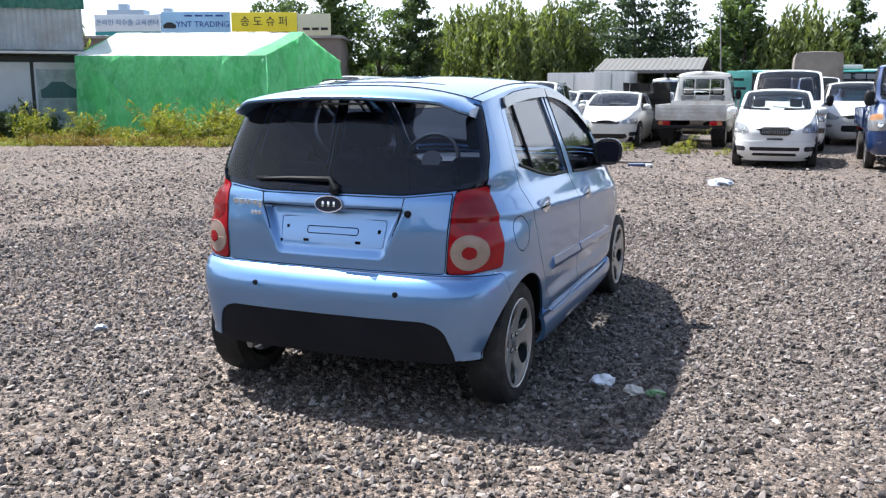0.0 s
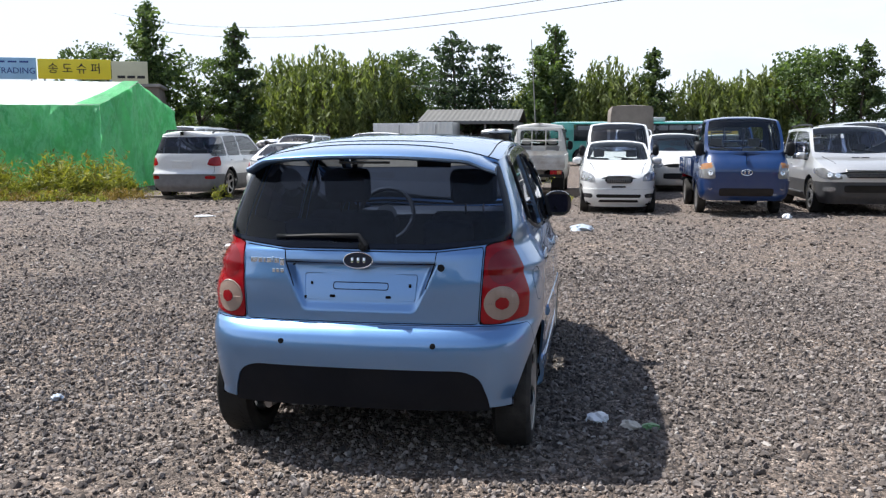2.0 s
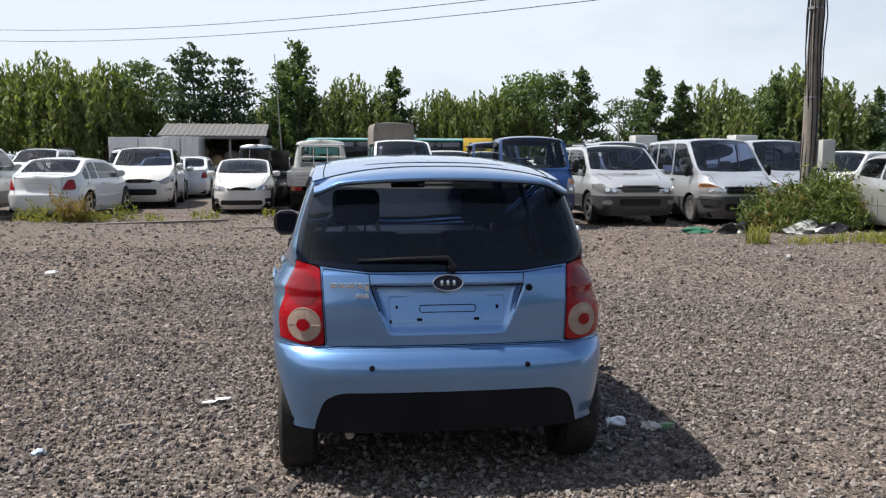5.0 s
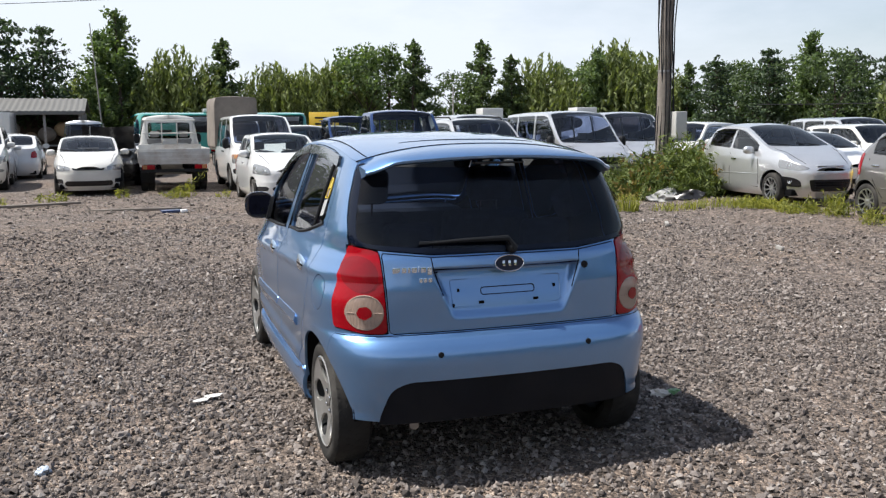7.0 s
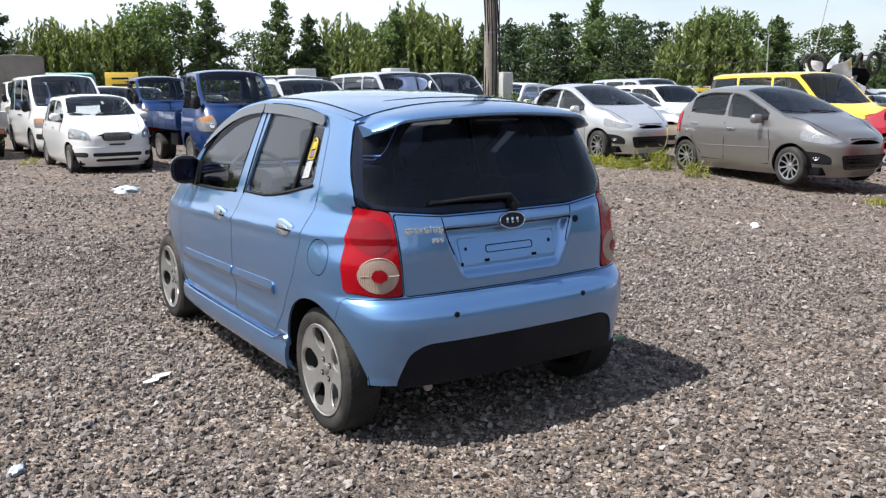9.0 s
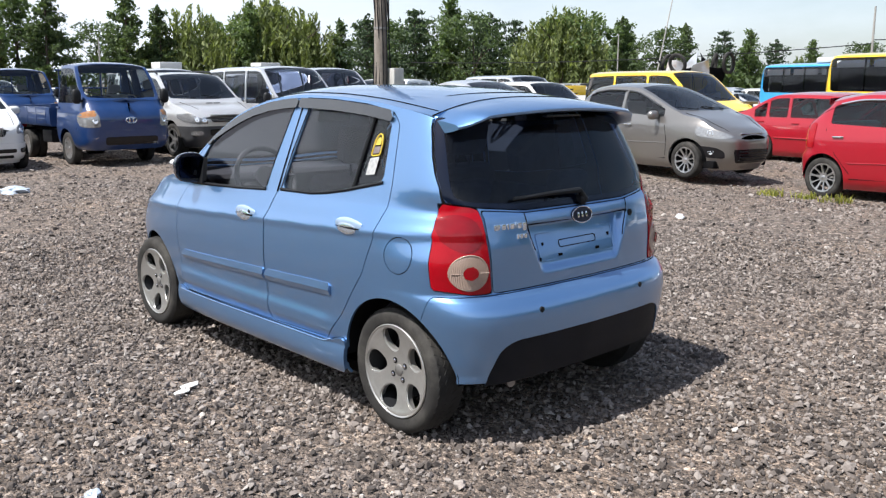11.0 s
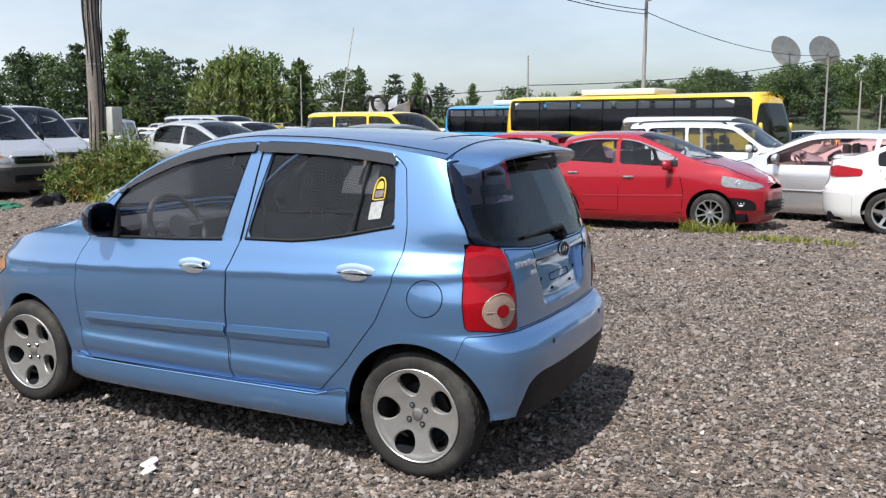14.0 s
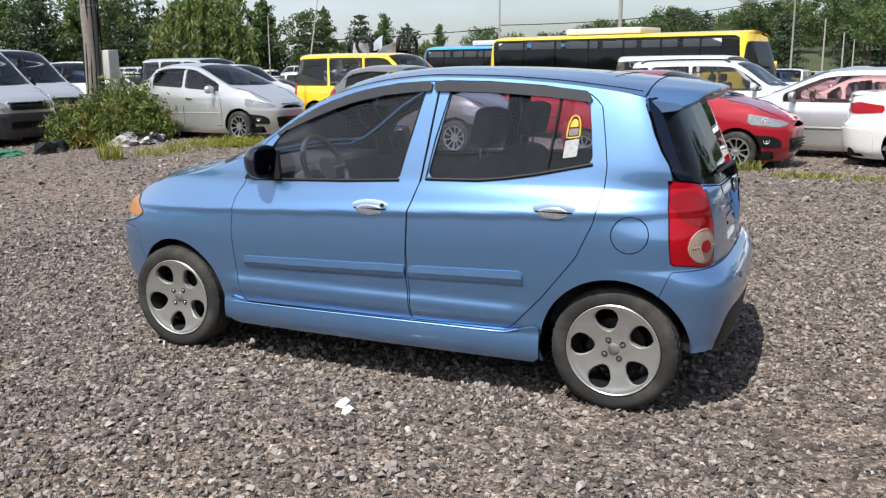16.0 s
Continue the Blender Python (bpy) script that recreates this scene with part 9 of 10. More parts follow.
def container_stack():
    c = thing("container_office", turned(-10.85, 27.2) @ pose(0, 0, 0, 0, 0, 22), "stacked site containers, glazed below, corrugated above, under a dark green sheet", "container")
    white = plain("dull_white_panel", (0.55, 0.58, 0.60), 0.5, 0, 0.12, 1.2, 60, 0.1, (0.35, 0.33, 0.3))
    boxed("lower_box", (-6.0, 0.0, 0.10, 5.0, -0.2, 2.45), plain("dark_frame", (0.03, 0.034, 0.036), 0.5), c, 0.02)
    for k in range(4):
        x = -5.9 + 1.48 * k
        pn = boxed("wall_panel", (x, x + 1.38, 0.03, 0.12, 0.15, 2.25), white, c, 0.01)
    # a poster of a dark car shape on one panel
    ps = boxed("poster", (-1.40, -0.12, -0.005, 0.03, 0.55, 2.05), plain("poster_paper", (0.30, 0.36, 0.36), 0.5, 0, 0.5, 3, 20), c, 0.004)
    bm = bmesh.new()
    slab(bm, rounded([(-1.30, 1.20), (-0.25, 1.20), (-0.22, 1.42), (-0.45, 1.52), (-0.65, 1.68), (-1.0, 1.68), (-1.18, 1.50), (-1.32, 1.44)], 0.05), 0, 0.004, pose(0, -0.008, 0, 90, 0, 0))
    part("printed_shape", bm, plain("print_dark", (0.03, 0.10, 0.10), 0.5), ps)
    boxed("canopy", (-6.0, 0.05, -0.5, 0.4, 2.48, 2.56), OFFWHITE, c, 0.02)
    up = boxed("upper_box", (-6.0, -0.02, 0.0, 5.0, 2.60, 3.85), CORR, c, 0.02)
    corrugated("ribbed_wall", -2.35, -0.02, -0.01, 2.62, 3.82, CORR, up)
    bm = bmesh.new()
    lathe(bm, [(2.62, 0.9), (4.0, 0.9), (4.15, 0.8), (4.2, 0.4), (4.2, 0.01)], 28, axis="z", at=(-3.35, 0.6, 0))
    part("water_tank", bm, plain("grey_tank", (0.16, 0.16, 0.15), 0.6), up)
    bm = bmesh.new()
    rnd = random.Random(8)
    g = []
    for y, z in ((-0.08, 3.80), (-0.06, 3.95), (0.0, 4.30), (0.5, 4.75), (3.0, 5.0), (5.0, 4.4)):
        g.append([bm.verts.new((-2.6 + 2.66 * i / 24, y + rnd.uniform(-0.03, 0.03), z + rnd.uniform(-0.012, 0.012) + 0.015 * math.sin(i * 0.9))) for i in range(25)])
    for P, Q in zip(g, g[1:]):
        for i in range(24):
            bm.faces.new((P[i], P[i + 1], Q[i + 1], Q[i]))
    part("cover_sheet", bm, DARK_GREEN, c, "dark green cover sheet")


container_stack()


def shop_row():
    b = thing("shop_building", turned(-21.5, 70.0), "long low shop building with signboards along its roof edge", "building")
    boxed("wall", (-9.0, 13.5, 0.0, 9.0, -0.4, 5.4), plain("brown_render", (0.20, 0.165, 0.14), 0.85, 0, 0.2, 0.8, 20, 0.2), b, 0.03)
    boxed("roof_edge", (-9.2, 13.7, -0.25, 9.2, 5.4, 5.62), CONCRETE, b, 0.03)
    for k in range(7):
        w = boxed("window", (-8.2 + 3.1 * k, -6.2 + 3.1 * k, -0.04, 0.05, 0.9, 3.4), GLASS_DARK, b, 0.01)
        boxed("frame", (-8.25 + 3.1 * k, -6.15 + 3.1 * k, -0.06, -0.03, 3.38, 3.48), OFFWHITE, w, 0.01)
    W = plain("sign_white", (0.72, 0.78, 0.82), 0.4, 0, 0.06, 1, 30, 0.0)
    Y = plain("sign_yellow", (0.86, 0.70, 0.03), 0.4, 0, 0.06, 1, 30, 0.0)
    L = plain("sign_blue", (0.35, 0.58, 0.80), 0.4, 0, 0.25, 0.4, 30, 0.0)
    F = plain("sign_faded", (0.62, 0.60, 0.42), 0.5, 0, 0.1, 1, 30, 0.0)
    INK, NAVYINK, BLUEINK = plain("ink_black", (0.02, 0.02, 0.02), 0.6), plain("ink_navy", (0.02, 0.06, 0.28), 0.5), plain("ink_blue", (0.10, 0.22, 0.45), 0.5)
    for x0, x1, z0, z1, m, text, size, ink in ((-5.4, -0.35, 5.95, 7.2, W, "온라인 적수출 교육센터", 0.50, BLUEINK), (-0.25, 5.05, 5.85, 7.4, L, "YNT TRADING", 0.62, NAVYINK), (5.15, 10.2, 5.9, 7.35, Y, "송 도 슈 퍼", 0.82, INK),
                                                 (10.25, 12.8, 5.6, 7.25, F, "", 0.5, INK)):
        s = boxed("signboard", (x0, x1, -0.28, -0.10, z0, z1), m, b, 0.03)
        if text:
            lettering("lettering", text, size, ink, s, pose((x0 + x1) / 2 + (0.55 if m == L else 0), -0.30, (z0 + z1) / 2 - (0.18 if m == L else 0), 90, 0, 0), 0.01)
        for x in (x0 + 0.4, x1 - 0.4):
            boxed("post", (x - 0.05, x + 0.05, -0.10, 0.0, 5.5, z1 - 0.2), STEEL, s, 0.01)
        if m == L:
            for k in range(4):
                boxed("script_bar", (x0 + 1.8 + k * 0.8, x0 + 2.4 + k * 0.8, -0.30, -0.285, z1 - 0.36, z1 - 0.24), NAVYINK, s, 0.004)
            bm = bmesh.new()
            slab(bm, rounded([(x0 + 0.15, z0 + 0.3), (x0 + 1.1, z0 + 0.3), (x0 + 1.15, z0 + 0.55), (x0 + 0.8, z0 + 0.75), (x0 + 0.4, z0 + 0.75), (x0 + 0.12, z0 + 0.55)], 0.08), 0, 0.012, pose(0, -0.285, 0, 90, 0, 0))
            part("car_picture", bm, INK, s)
        if m == F:
            for k in range(3):
                boxed("script_bar", (x0 + 0.4 + k * 0.7, x0 + 0.95 + k * 0.7, -0.30, -0.285, 6.0, 6.2), INK, s, 0.004)
        if m == W:
            boxed("base_stripe", (x0, x1, -0.285, -0.27, z0 - 0.32, z0 - 0.02), plain("teal_stripe", (0.03, 0.28, 0.30), 0.5), s, 0.01)


shop_row()


def far_blocks():
    # distance haze is put into the pale colours of walls and panes
    hazy = plain("haze_tinted_wall", (0.42, 0.52, 0.62), 0.9, 0, 0.05, 0.1, 3, 0.0)
    for lat, w, h in ((-238, 26, 58), (-205, 22, 55), (-118, 26, 50), (-86, 14, 53)):
        a = thing("apartment_tower", turned(lat, 640), "distant apartment tower, haze put into its pale colour", "building", "distant towers")
        tower = boxed("wall", (0, w, 0, 14, 0, h), hazy, a, 0.1)
        boxed("lift_house", (w * 0.3, w * 0.55, 2, 8, h, h + 4), hazy, a, 0.1)
        for k in range(6):
            for j in range(3):
                boxed("window", (w * (0.08 + 0.30 * j), w * (0.30 + 0.30 * j), -0.3, 0.05, h - 6 - k * 5, h - 3.5 - k * 5), plain("haze_tinted_pane", (0.25, 0.33, 0.42), 0.4) if (k, j) == (0, 0) else bpy.data.materials["haze_tinted_pane"], tower, 0.05)


far_blocks()


def shed():
    s = thing("shed", pose(-9.0, 64.0, -0.1, 0, 0, 0), "open shed with a grey sloping sheet roof, clutter inside", "shed")
    roof_m = plain("grey_roof_sheet", (0.13, 0.13, 0.125), 0.7, 0, 0.12, 0.8, 20, 0.1)
    bm = bmesh.new()
    g = []
    for y, z in ((-0.6, 2.95), (3.5, 3.95), (7.5, 2.95)):
        g.append([bm.verts.new((-3.7 + 7.9 * i / 80, y, z + (0.04 if i % 4 in (1, 2) else 0))) for i in range(81)])
    for P, Q in zip(g, g[1:]):
        for i in range(80):
            bm.faces.new((P[i], P[i + 1], Q[i + 1], Q[i]))
    part("roof", bm, roof_m, s)
    for x in (-3.4, -0.9, 1.5, 3.8):
        for y in (0.0, 7.0):
            boxed("post", (x - 0.08, x + 0.08, y - 0.08, y + 0.08, 0, 3.05), STEEL, s, 0.01)
    boxed("rear_wall", (-3.5, 3.9, 6.9, 7.0, 0, 3.1), plain("brown_board", (0.07, 0.05, 0.036), 0.8), s, 0.01)
    boxed("end_wall", (3.85, 3.95, 0, 7.0, 0, 2.9), plain("grey_board", (0.20, 0.20, 0.19), 0.8), s, 0.01)
    boxed("fascia", (-3.7, 4.2, -0.62, -0.56, 2.72, 2.96), roof_m, s, 0.01)
    tan = plain("tan_sacks", (0.38, 0.27, 0.16), 0.9)
    for k in range(6):
        bm = bmesh.new()
        bmesh.ops.create_uvsphere(bm, u_segments=12, v_segments=8, radius=0.6)
        bmesh.ops.transform(bm, matrix=pose(-2.9 + 1.1 * k, 1.2 + 0.4 * (k % 2), 1.0 + 0.7 * (k % 3) * 0.5, 0, 0, 40 * k) @ Matrix.Diagonal((1.1, 0.8, 0.9, 1)), verts=bm.verts[:])
        part("sack", bm, tan if k % 2 else CANVAS, s)
    boxed("shelf", (-3.2, 3.4, 0.7, 2.0, 0.5, 0.6), CONCRETE, s, 0.02)


shed()
for x, y, w, lab in ((-15.4, 60.0, 4.0, "white box container with ribbed walls beside the shed"), (-11.2, 56.5, 2.4, "second white box body with ribbed walls")):
    c = thing("box_container", pose(x, y, -0.1, 0, 0, 0), lab, "container", "white boxes by the shed")
    boxed("box_body", (0, w, 0.05, 3.2, 0.1, 2.75), WHITE, c, 0.02)
    corrugated("ribbed_front", 0.05, w - 0.05, 0.03, 0.15, 2.7, WHITE, c, 0.5, 0.03)
    boxed("door_bar", (w * 0.5 - 0.03, w * 0.5 + 0.03, -0.02, 0.02, 0.2, 2.6), STEEL, c, 0.005)


def utility_pole():
    p = thing("utility_pole", pose(9.44, 12.96, ground_z(9.44, 12.96)), "weathered round utility pole hung with loose cables and a meter box", "pole")
    bm = bmesh.new()
    tube(bm, [(0, 0, -0.3), (0.02, 0, 2.5), (0.06, -0.01, 5.0), (0.12, -0.02, 8.6)], [0.158, 0.150, 0.138, 0.115], 16)
    part("shaft", bm, WOODPOLE, p)
    boxed("meter_box", (0.10, 0.38, -0.36, -0.12, 1.18, 1.76), plain("box_grey", (0.42, 0.42, 0.40), 0.5, 0, 0.1), p, 0.02, "pale grey meter box")
    rnd = random.Random(6)
    for k in range(7):
        bm = bmesh.new()
        a = 2.6 + 0.5 * k
        path = []
        for j in range(12):
            z = 0.9 + 7.4 * j / 11
            r = 0.165 + 0.025 * math.sin(j * 1.7 + k) + 0.005 * k * (j % 2)
            path.append((0.04 + r * math.cos(a + 0.15 * math.sin(j)), r * math.sin(a + 0.15 * math.sin(j)), z))
        tube(bm, path, 0.014, 5)
        part("cable", bm, TRIM, p)
    for z in (1.0, 2.6, 4.4, 6.2):
        bm = bmesh.new()
        lathe(bm, [(z, 0.162), (z + 0.05, 0.162)], 16, axis="z", at=(0.03, 0, 0))
        part("band", bm, STEEL, p)
    boxed("cross_arm", (-0.9, 0.9, -0.06, 0.06, 7.5, 7.6), STEEL, p, 0.01)


utility_pole()


def wire(a, b, sag, r=0.010, label="thin black overhead cable"):
    bm = bmesh.new()
    A, B = Vector(a), Vector(b)
    tube(bm, [A.lerp(B, t) - Vector((0, 0, sag * 4 * t * (1 - t))) for t in np.linspace(0, 1, 25)], r, 5)
    tagged(part("overhead_cable", bm, TRIM), label, "cable", "overhead cables")


wire((9.6, 12.8, 5.2), (-36, 62, 10.6), 1.5)
wire((9.7, 12.8, 5.5), (-36, 60, 11.2), 1.6)


def thin_pole(eye, heading, d, H, r=0.09, lamps=False, lean=0.0, label="slender grey lamp post standing among the parked cars"):
    x, y = on_line(eye, heading, d)
    p = thing("street_pole", pose(x, y, ground_z(x, y)), label, "pole", "poles across the yard")
    bm = bmesh.new()
    tube(bm, [(0, 0, -0.2), (lean * H * 0.5, 0, H * 0.5), (lean * H, 0, H)], [r, r * 0.8, r * 0.6], 8)
    part("shaft", bm, CONCRETE, p)
    if lamps:
        for s in (-1, 1):
            bm = bmesh.new()
            tube(bm, [(lean * H * 0.93, 0, H * 0.93), (lean * H * 0.93 + s * 0.35, 0, H * 0.95)], 0.03, 6)
            part("bracket", bm, STEEL, p)
            bm = bmesh.new()
            bmesh.ops.create_uvsphere(bm, u_segments=12, v_segments=8, radius=0.22)
            bmesh.ops.transform(bm, matrix=pose(lean * H * 0.93 + s * 0.45, 0, H * 0.95) @ Matrix.Diagonal((1.1, 1, 0.7, 1)), verts=bm.verts[:])
            part("lamp_head", bm, OFFWHITE, p)
    return Vector((x + lean * H, y, H))


E14 = (-3.99, -1.41)
pa = thin_pole(E14, 69.4, 60, 6.4, 0.09)
pb = thin_pole(E14, 76.7, 46, 8.6, 0.13, True, 0.02)
pc = thin_pole(E14, 54.9, 62, 5.2, 0.06)
for h, d, H in ((87.2, 75, 7.0), (89.0, 85, 5.6), (90.1, 95, 4.7), (90.7, 105, 4.3)):
    pd = thin_pole(E14, h, d, H, 0.10)
thin_pole((-1.48, -3.82), 19.8, 66, 4.6, 0.07)
thin_pole((0.3, -4.1), -3.2, 74, 9.6, 0.06, False, -0.06, "thin leaning mast rising over the trees")
thin_pole(E14, 57.0, 58, 8.2, 0.05, False, 0.30, "thin leaning rod rising over the trees")
wire(pb - Vector((0, 0, 1.6)), (70.9, 2.25, 6.7), 0.7, 0.02)
wire(pb - Vector((0, 0, 1.5)), (9.8, 12.8, 8.3), 0.9, 0.02)
wire(pb - Vector((0, 0, 1.7)), (9.7, 12.8, 7.9), 0.8, 0.02)
wire(pa - Vector((0, 0, 2.4)), (85, 2, 7.6), 0.6, 0.03)
wire(pa - Vector((0, 0, 2.6)), (40, 48, 3.0), 0.4, 0.03)


def mesh_sheet_material():
    """Fine wire mesh: half of it is open air."""
    n = Nodes("dish_mesh")
    n.base(n.ramp(n.noise(0.8, 4), [(0.3, (0.40, 0.36, 0.33)), (0.7, (0.55, 0.50, 0.46))])).set("Roughness", 0.7)
    tr, mx = n.node("BsdfTransparent"), n.node("MixShader")
    mx.inputs[0].default_value = 0.42
    n.link(n.b.outputs[0], mx.inputs[1]).link(tr.outputs[0], mx.inputs[2]).link(mx.outputs[0], n.t.nodes["Material Output"].inputs[0])
    return n.m


DISH_MESH = mesh_sheet_material()


def dish_hill():
    bm = bmesh.new()
    rnd = random.Random(2)
    rows = []
    cx, cy = on_line(E14, 90.5, 210)
    for j in range(13):
        q = j / 12
        row = []
        for i in range(48):
            a = 2 * math.pi * i / 48
            row.append(bm.verts.new((cx + 75 * q * math.cos(a) * 0.6, cy + 62 * q * math.sin(a), 5.0 * math.cos(q * math.pi / 2) ** 1.3 * (1 + 0.12 * math.sin(5 * a)) - 0.8)))
        rows.append(row)
    for P, Q in zip(rows[1:], rows[2:]):
        for i in range(48):
            bm.faces.new((P[i], P[(i + 1) % 48], Q[(i + 1) % 48], Q[i]))
    bm.faces.new(rows[1])
    for v in rows[0]:
        bm.verts.remove(v)
    tagged(part("hill", bm, plain("wooded_earth", (0.045, 0.055, 0.025), 0.95, 0, 0.4, 0.1, 2, 0.3)), "low wooded hill beyond the coaches", "hill", kind="structure")
    for k in range(110):
        a, q = rnd.uniform(0, 6.28), math.sqrt(rnd.uniform(0, 1))
        x, y = cx + 45 * q * math.cos(a) * 0.9, cy + 62 * q * math.sin(a)
        z = 5.0 * math.cos(min(1, q) * math.pi / 2) ** 1.3 - 1.0
        t = plant(rnd.choice(("broad", "broad", "pine", "broad")), x, y, rnd.uniform(8.5, 12.5), k)
        t.matrix_basis = Matrix.Translation((0, 0, z - t.matrix_basis.translation.z)) @ t.matrix_basis
        tagged(t, "dark broadleaf tree on the far hill", "tree", "trees on the hill")
    for h, z in ((84.9, 17.2), (87.0, 16.9)):
        x, y = on_line(E14, h, 205)
        d = thing("dish_aerial", pose(x, y, 0), "large pale mesh dish aerial on a lattice stand", "aerial", "dish aerials on the hill")
        bm = bmesh.new()
        lathe(bm, [(0.0, 0.05), (0.15, 1.2), (0.55, 2.4), (1.2, 3.6), (1.25, 3.62), (0.58, 2.38), (0.18, 1.18), (0.04, 0.05)], 32, axis="y")
        bmesh.ops.transform(bm, matrix=pose(0, 0, z, -28, 0, 55), verts=bm.verts[:])
        part("dish", bm, DISH_MESH, d)
        for k in range(3):
            bm = bmesh.new()
            a = 2 * math.pi * k / 3
            M = pose(0, 0, z, -28, 0, 55)
            tube(bm, [M @ Vector((3.4 * math.cos(a), 1.1, 3.4 * math.sin(a))), M @ Vector((0, 4.2, 0))], 0.07, 5)
            part("strut", bm, STEEL, d)
        for s in (-1, 1):
            bm = bmesh.new()
            tube(bm, [(s * 2.0, 0, 4), (s * 0.4, 0, z - 0.5)], 0.16, 6)
            part("leg", bm, STEEL, d)
        for k in range(4):
            bm = bmesh.new()
            tube(bm, [(-1.9 + 0.3 * k, 0, 5 + 2.6 * k), (1.7 - 0.3 * k, 0, 7 + 2.6 * k)], 0.08, 5)
            part("brace", bm, STEEL, d)
    x, y = on_line(E14, 90.9, 420)
    m = thing("lattice_mast", pose(x, y, 0), "far lattice radio mast, haze put into its pale colour", "mast")
    # the mast's pale steel colour has the distance haze put into it
    hz = plain("haze_tinted_steel", (0.42, 0.48, 0.53), 0.8, 0, 0.05)
    for s in (-1, 1):
        bm = bmesh.new()
        tube(bm, [(s * 2.2, 0, 0), (s * 0.7, 0, 62)], 0.22, 5)
        part("leg", bm, hz, m)
    for k in range(14):
        bm = bmesh.new()
        w0, w1 = 2.2 - 1.5 * k / 14, 2.2 - 1.5 * (k + 1) / 14
        tube(bm, [(-w0, 0, 62 * k / 14), (w1, 0, 62 * (k + 1) / 14), (-w1, 0, 62 * (k + 1) / 14)], 0.12, 4)
        part("brace", bm, hz, m)


dish_hill()

# ---- weeds ----
rnd = random.Random(30)


def strip(a, b, n, r, h, jitter=0.5):
    return [(a[0] + (b[0] - a[0]) * k / max(1, n - 1) + rnd.uniform(-jitter, jitter), a[1] + (b[1] - a[1]) * k / max(1, n - 1) + rnd.uniform(-jitter, jitter), r * rnd.uniform(0.6, 1.3), h * rnd.uniform(0.6, 1.3)) for k in range(n)]


def mound(name, label, spots, material, seed, per, size):
    """Leafy clumps heaped over the given spots, one object."""
    rng = np.random.default_rng(seed)
    P = []
    for x, y, r, h in spots:
        g = rng.normal(size=(per, 3))
        g /= np.linalg.norm(g, axis=1, keepdims=True)
        g *= rng.uniform(0.55, 1.08, (per, 1)) * (1 + 0.25 * np.sin(5 * np.arctan2(g[:, 1:2], g[:, 0:1]) + seed))
        P.append(np.stack([x + g[:, 0] * r, y + g[:, 1] * r, ground_z(x, y) + np.abs(g[:, 2]) * h], 1))
    return tagged(leaf_cloud(name, np.concatenate(P), size, material, None, rng, 1.2), label, "weeds", kind="stuff")


def line_of(a, b, n, r, h, jitter=0.4):
    return strip(a, b, n, r, h, jitter)


scrub("weed_bushes", "leafy yellow-green weed bushes before the tent", [(*from_start(-12.2 + 0.40 * k, 24.8 + 0.6 * math.sin(k * 1.9))[:2], rnd.uniform(0.3, 0.65), rnd.uniform(0.25, 0.5) + 0.75 * (math.sin(k * 1.3) > 0.45)) for k in range(20)], WEED, 17, 42, 0.05)
scrub("weed_bushes", "taller leafy weeds by the tent's corner", [(*from_start(-7.6 + 0.45 * k, 24.0 + 0.5 * math.sin(k * 2.3))[:2], rnd.uniform(0.4, 0.6), rnd.uniform(0.5, 0.8) + 0.6 * (k % 3 == 0)) for k in range(8)], WEED, 27, 52, 0.05)
scrub("weed_bushes", "dark shrubs before the containers", [(*from_start(-15.5 + 0.55 * k, 25.6 + 0.4 * math.sin(k * 1.9))[:2], rnd.uniform(0.4, 0.7), rnd.uniform(0.6, 1.45)) for k in range(8)], BROAD, 18, 70, 0.055)
scrub("weeds", "straw-coloured low weeds before the tent", strip(from_start(-13.5, 23.9), from_start(-4.6, 23.0), 26, 0.55, 0.32, 0.7), DRY, 2, 40, 0.03)
scrub("weeds", "low green weeds before the tent", strip(from_start(-13.0, 23.6), from_start(-4.9, 22.7), 20, 0.6, 0.24, 0.6), WEED, 12, 40, 0.03)
scrub("weeds", "weeds among the wheels of the parked white cars", strip((-7.6, 16.0), (-5.2, 15.9), 6, 0.35, 0.42, 0.35) + [(-6.5, 15.6, 0.3, 0.3), (-4.9, 16.2, 0.3, 0.55), (-9.6, 16.9, 0.25, 0.4), (-10.6, 17.3, 0.3, 0.35), (-11.6, 17.2, 0.35, 0.9)], WEED, 3, 15, 0.032)
scrub("weeds", "rusty dry weeds by the saloon's boot", [(-6.0, 15.7, 0.28, 0.85), (-5.8, 15.8, 0.25, 0.6), (-11.9, 17.0, 0.3, 0.55)], DRY, 4, 60, 0.03)
mound("bush", "tangled green-brown bush round the foot of the pole", [(8.3, 12.4, 0.5, 0.55), (8.9, 12.3, 0.6, 0.85), (9.5, 12.2, 0.6, 0.95), (10.0, 12.1, 0.55, 0.7), (10.5, 12.0, 0.45, 0.5), (9.3, 11.7, 0.55, 0.55), (8.6, 11.8, 0.45, 0.45)], REED, 15, 420, 0.05)
scrub("bush", "ragged leafy stalks rising from the bush at the pole", [(8.3, 12.3, 0.5, 0.8), (8.9, 12.2, 0.6, 1.15), (9.5, 12.1, 0.6, 1.3), (10.0, 12.0, 0.6, 1.1), (10.5, 11.9, 0.5, 0.8), (9.3, 11.6, 0.6, 0.85), (8.6, 11.7, 0.5, 0.7)], REED, 25, 120, 0.045)
scrub("bush", "dry brown stalks in the bush at the pole", [(8.7, 12.1, 0.6, 1.0), (9.8, 11.9, 0.6, 1.1), (10.3, 11.8, 0.5, 0.8), (8.2, 12.0, 0.4, 0.6)], DRY, 16, 50, 0.03)
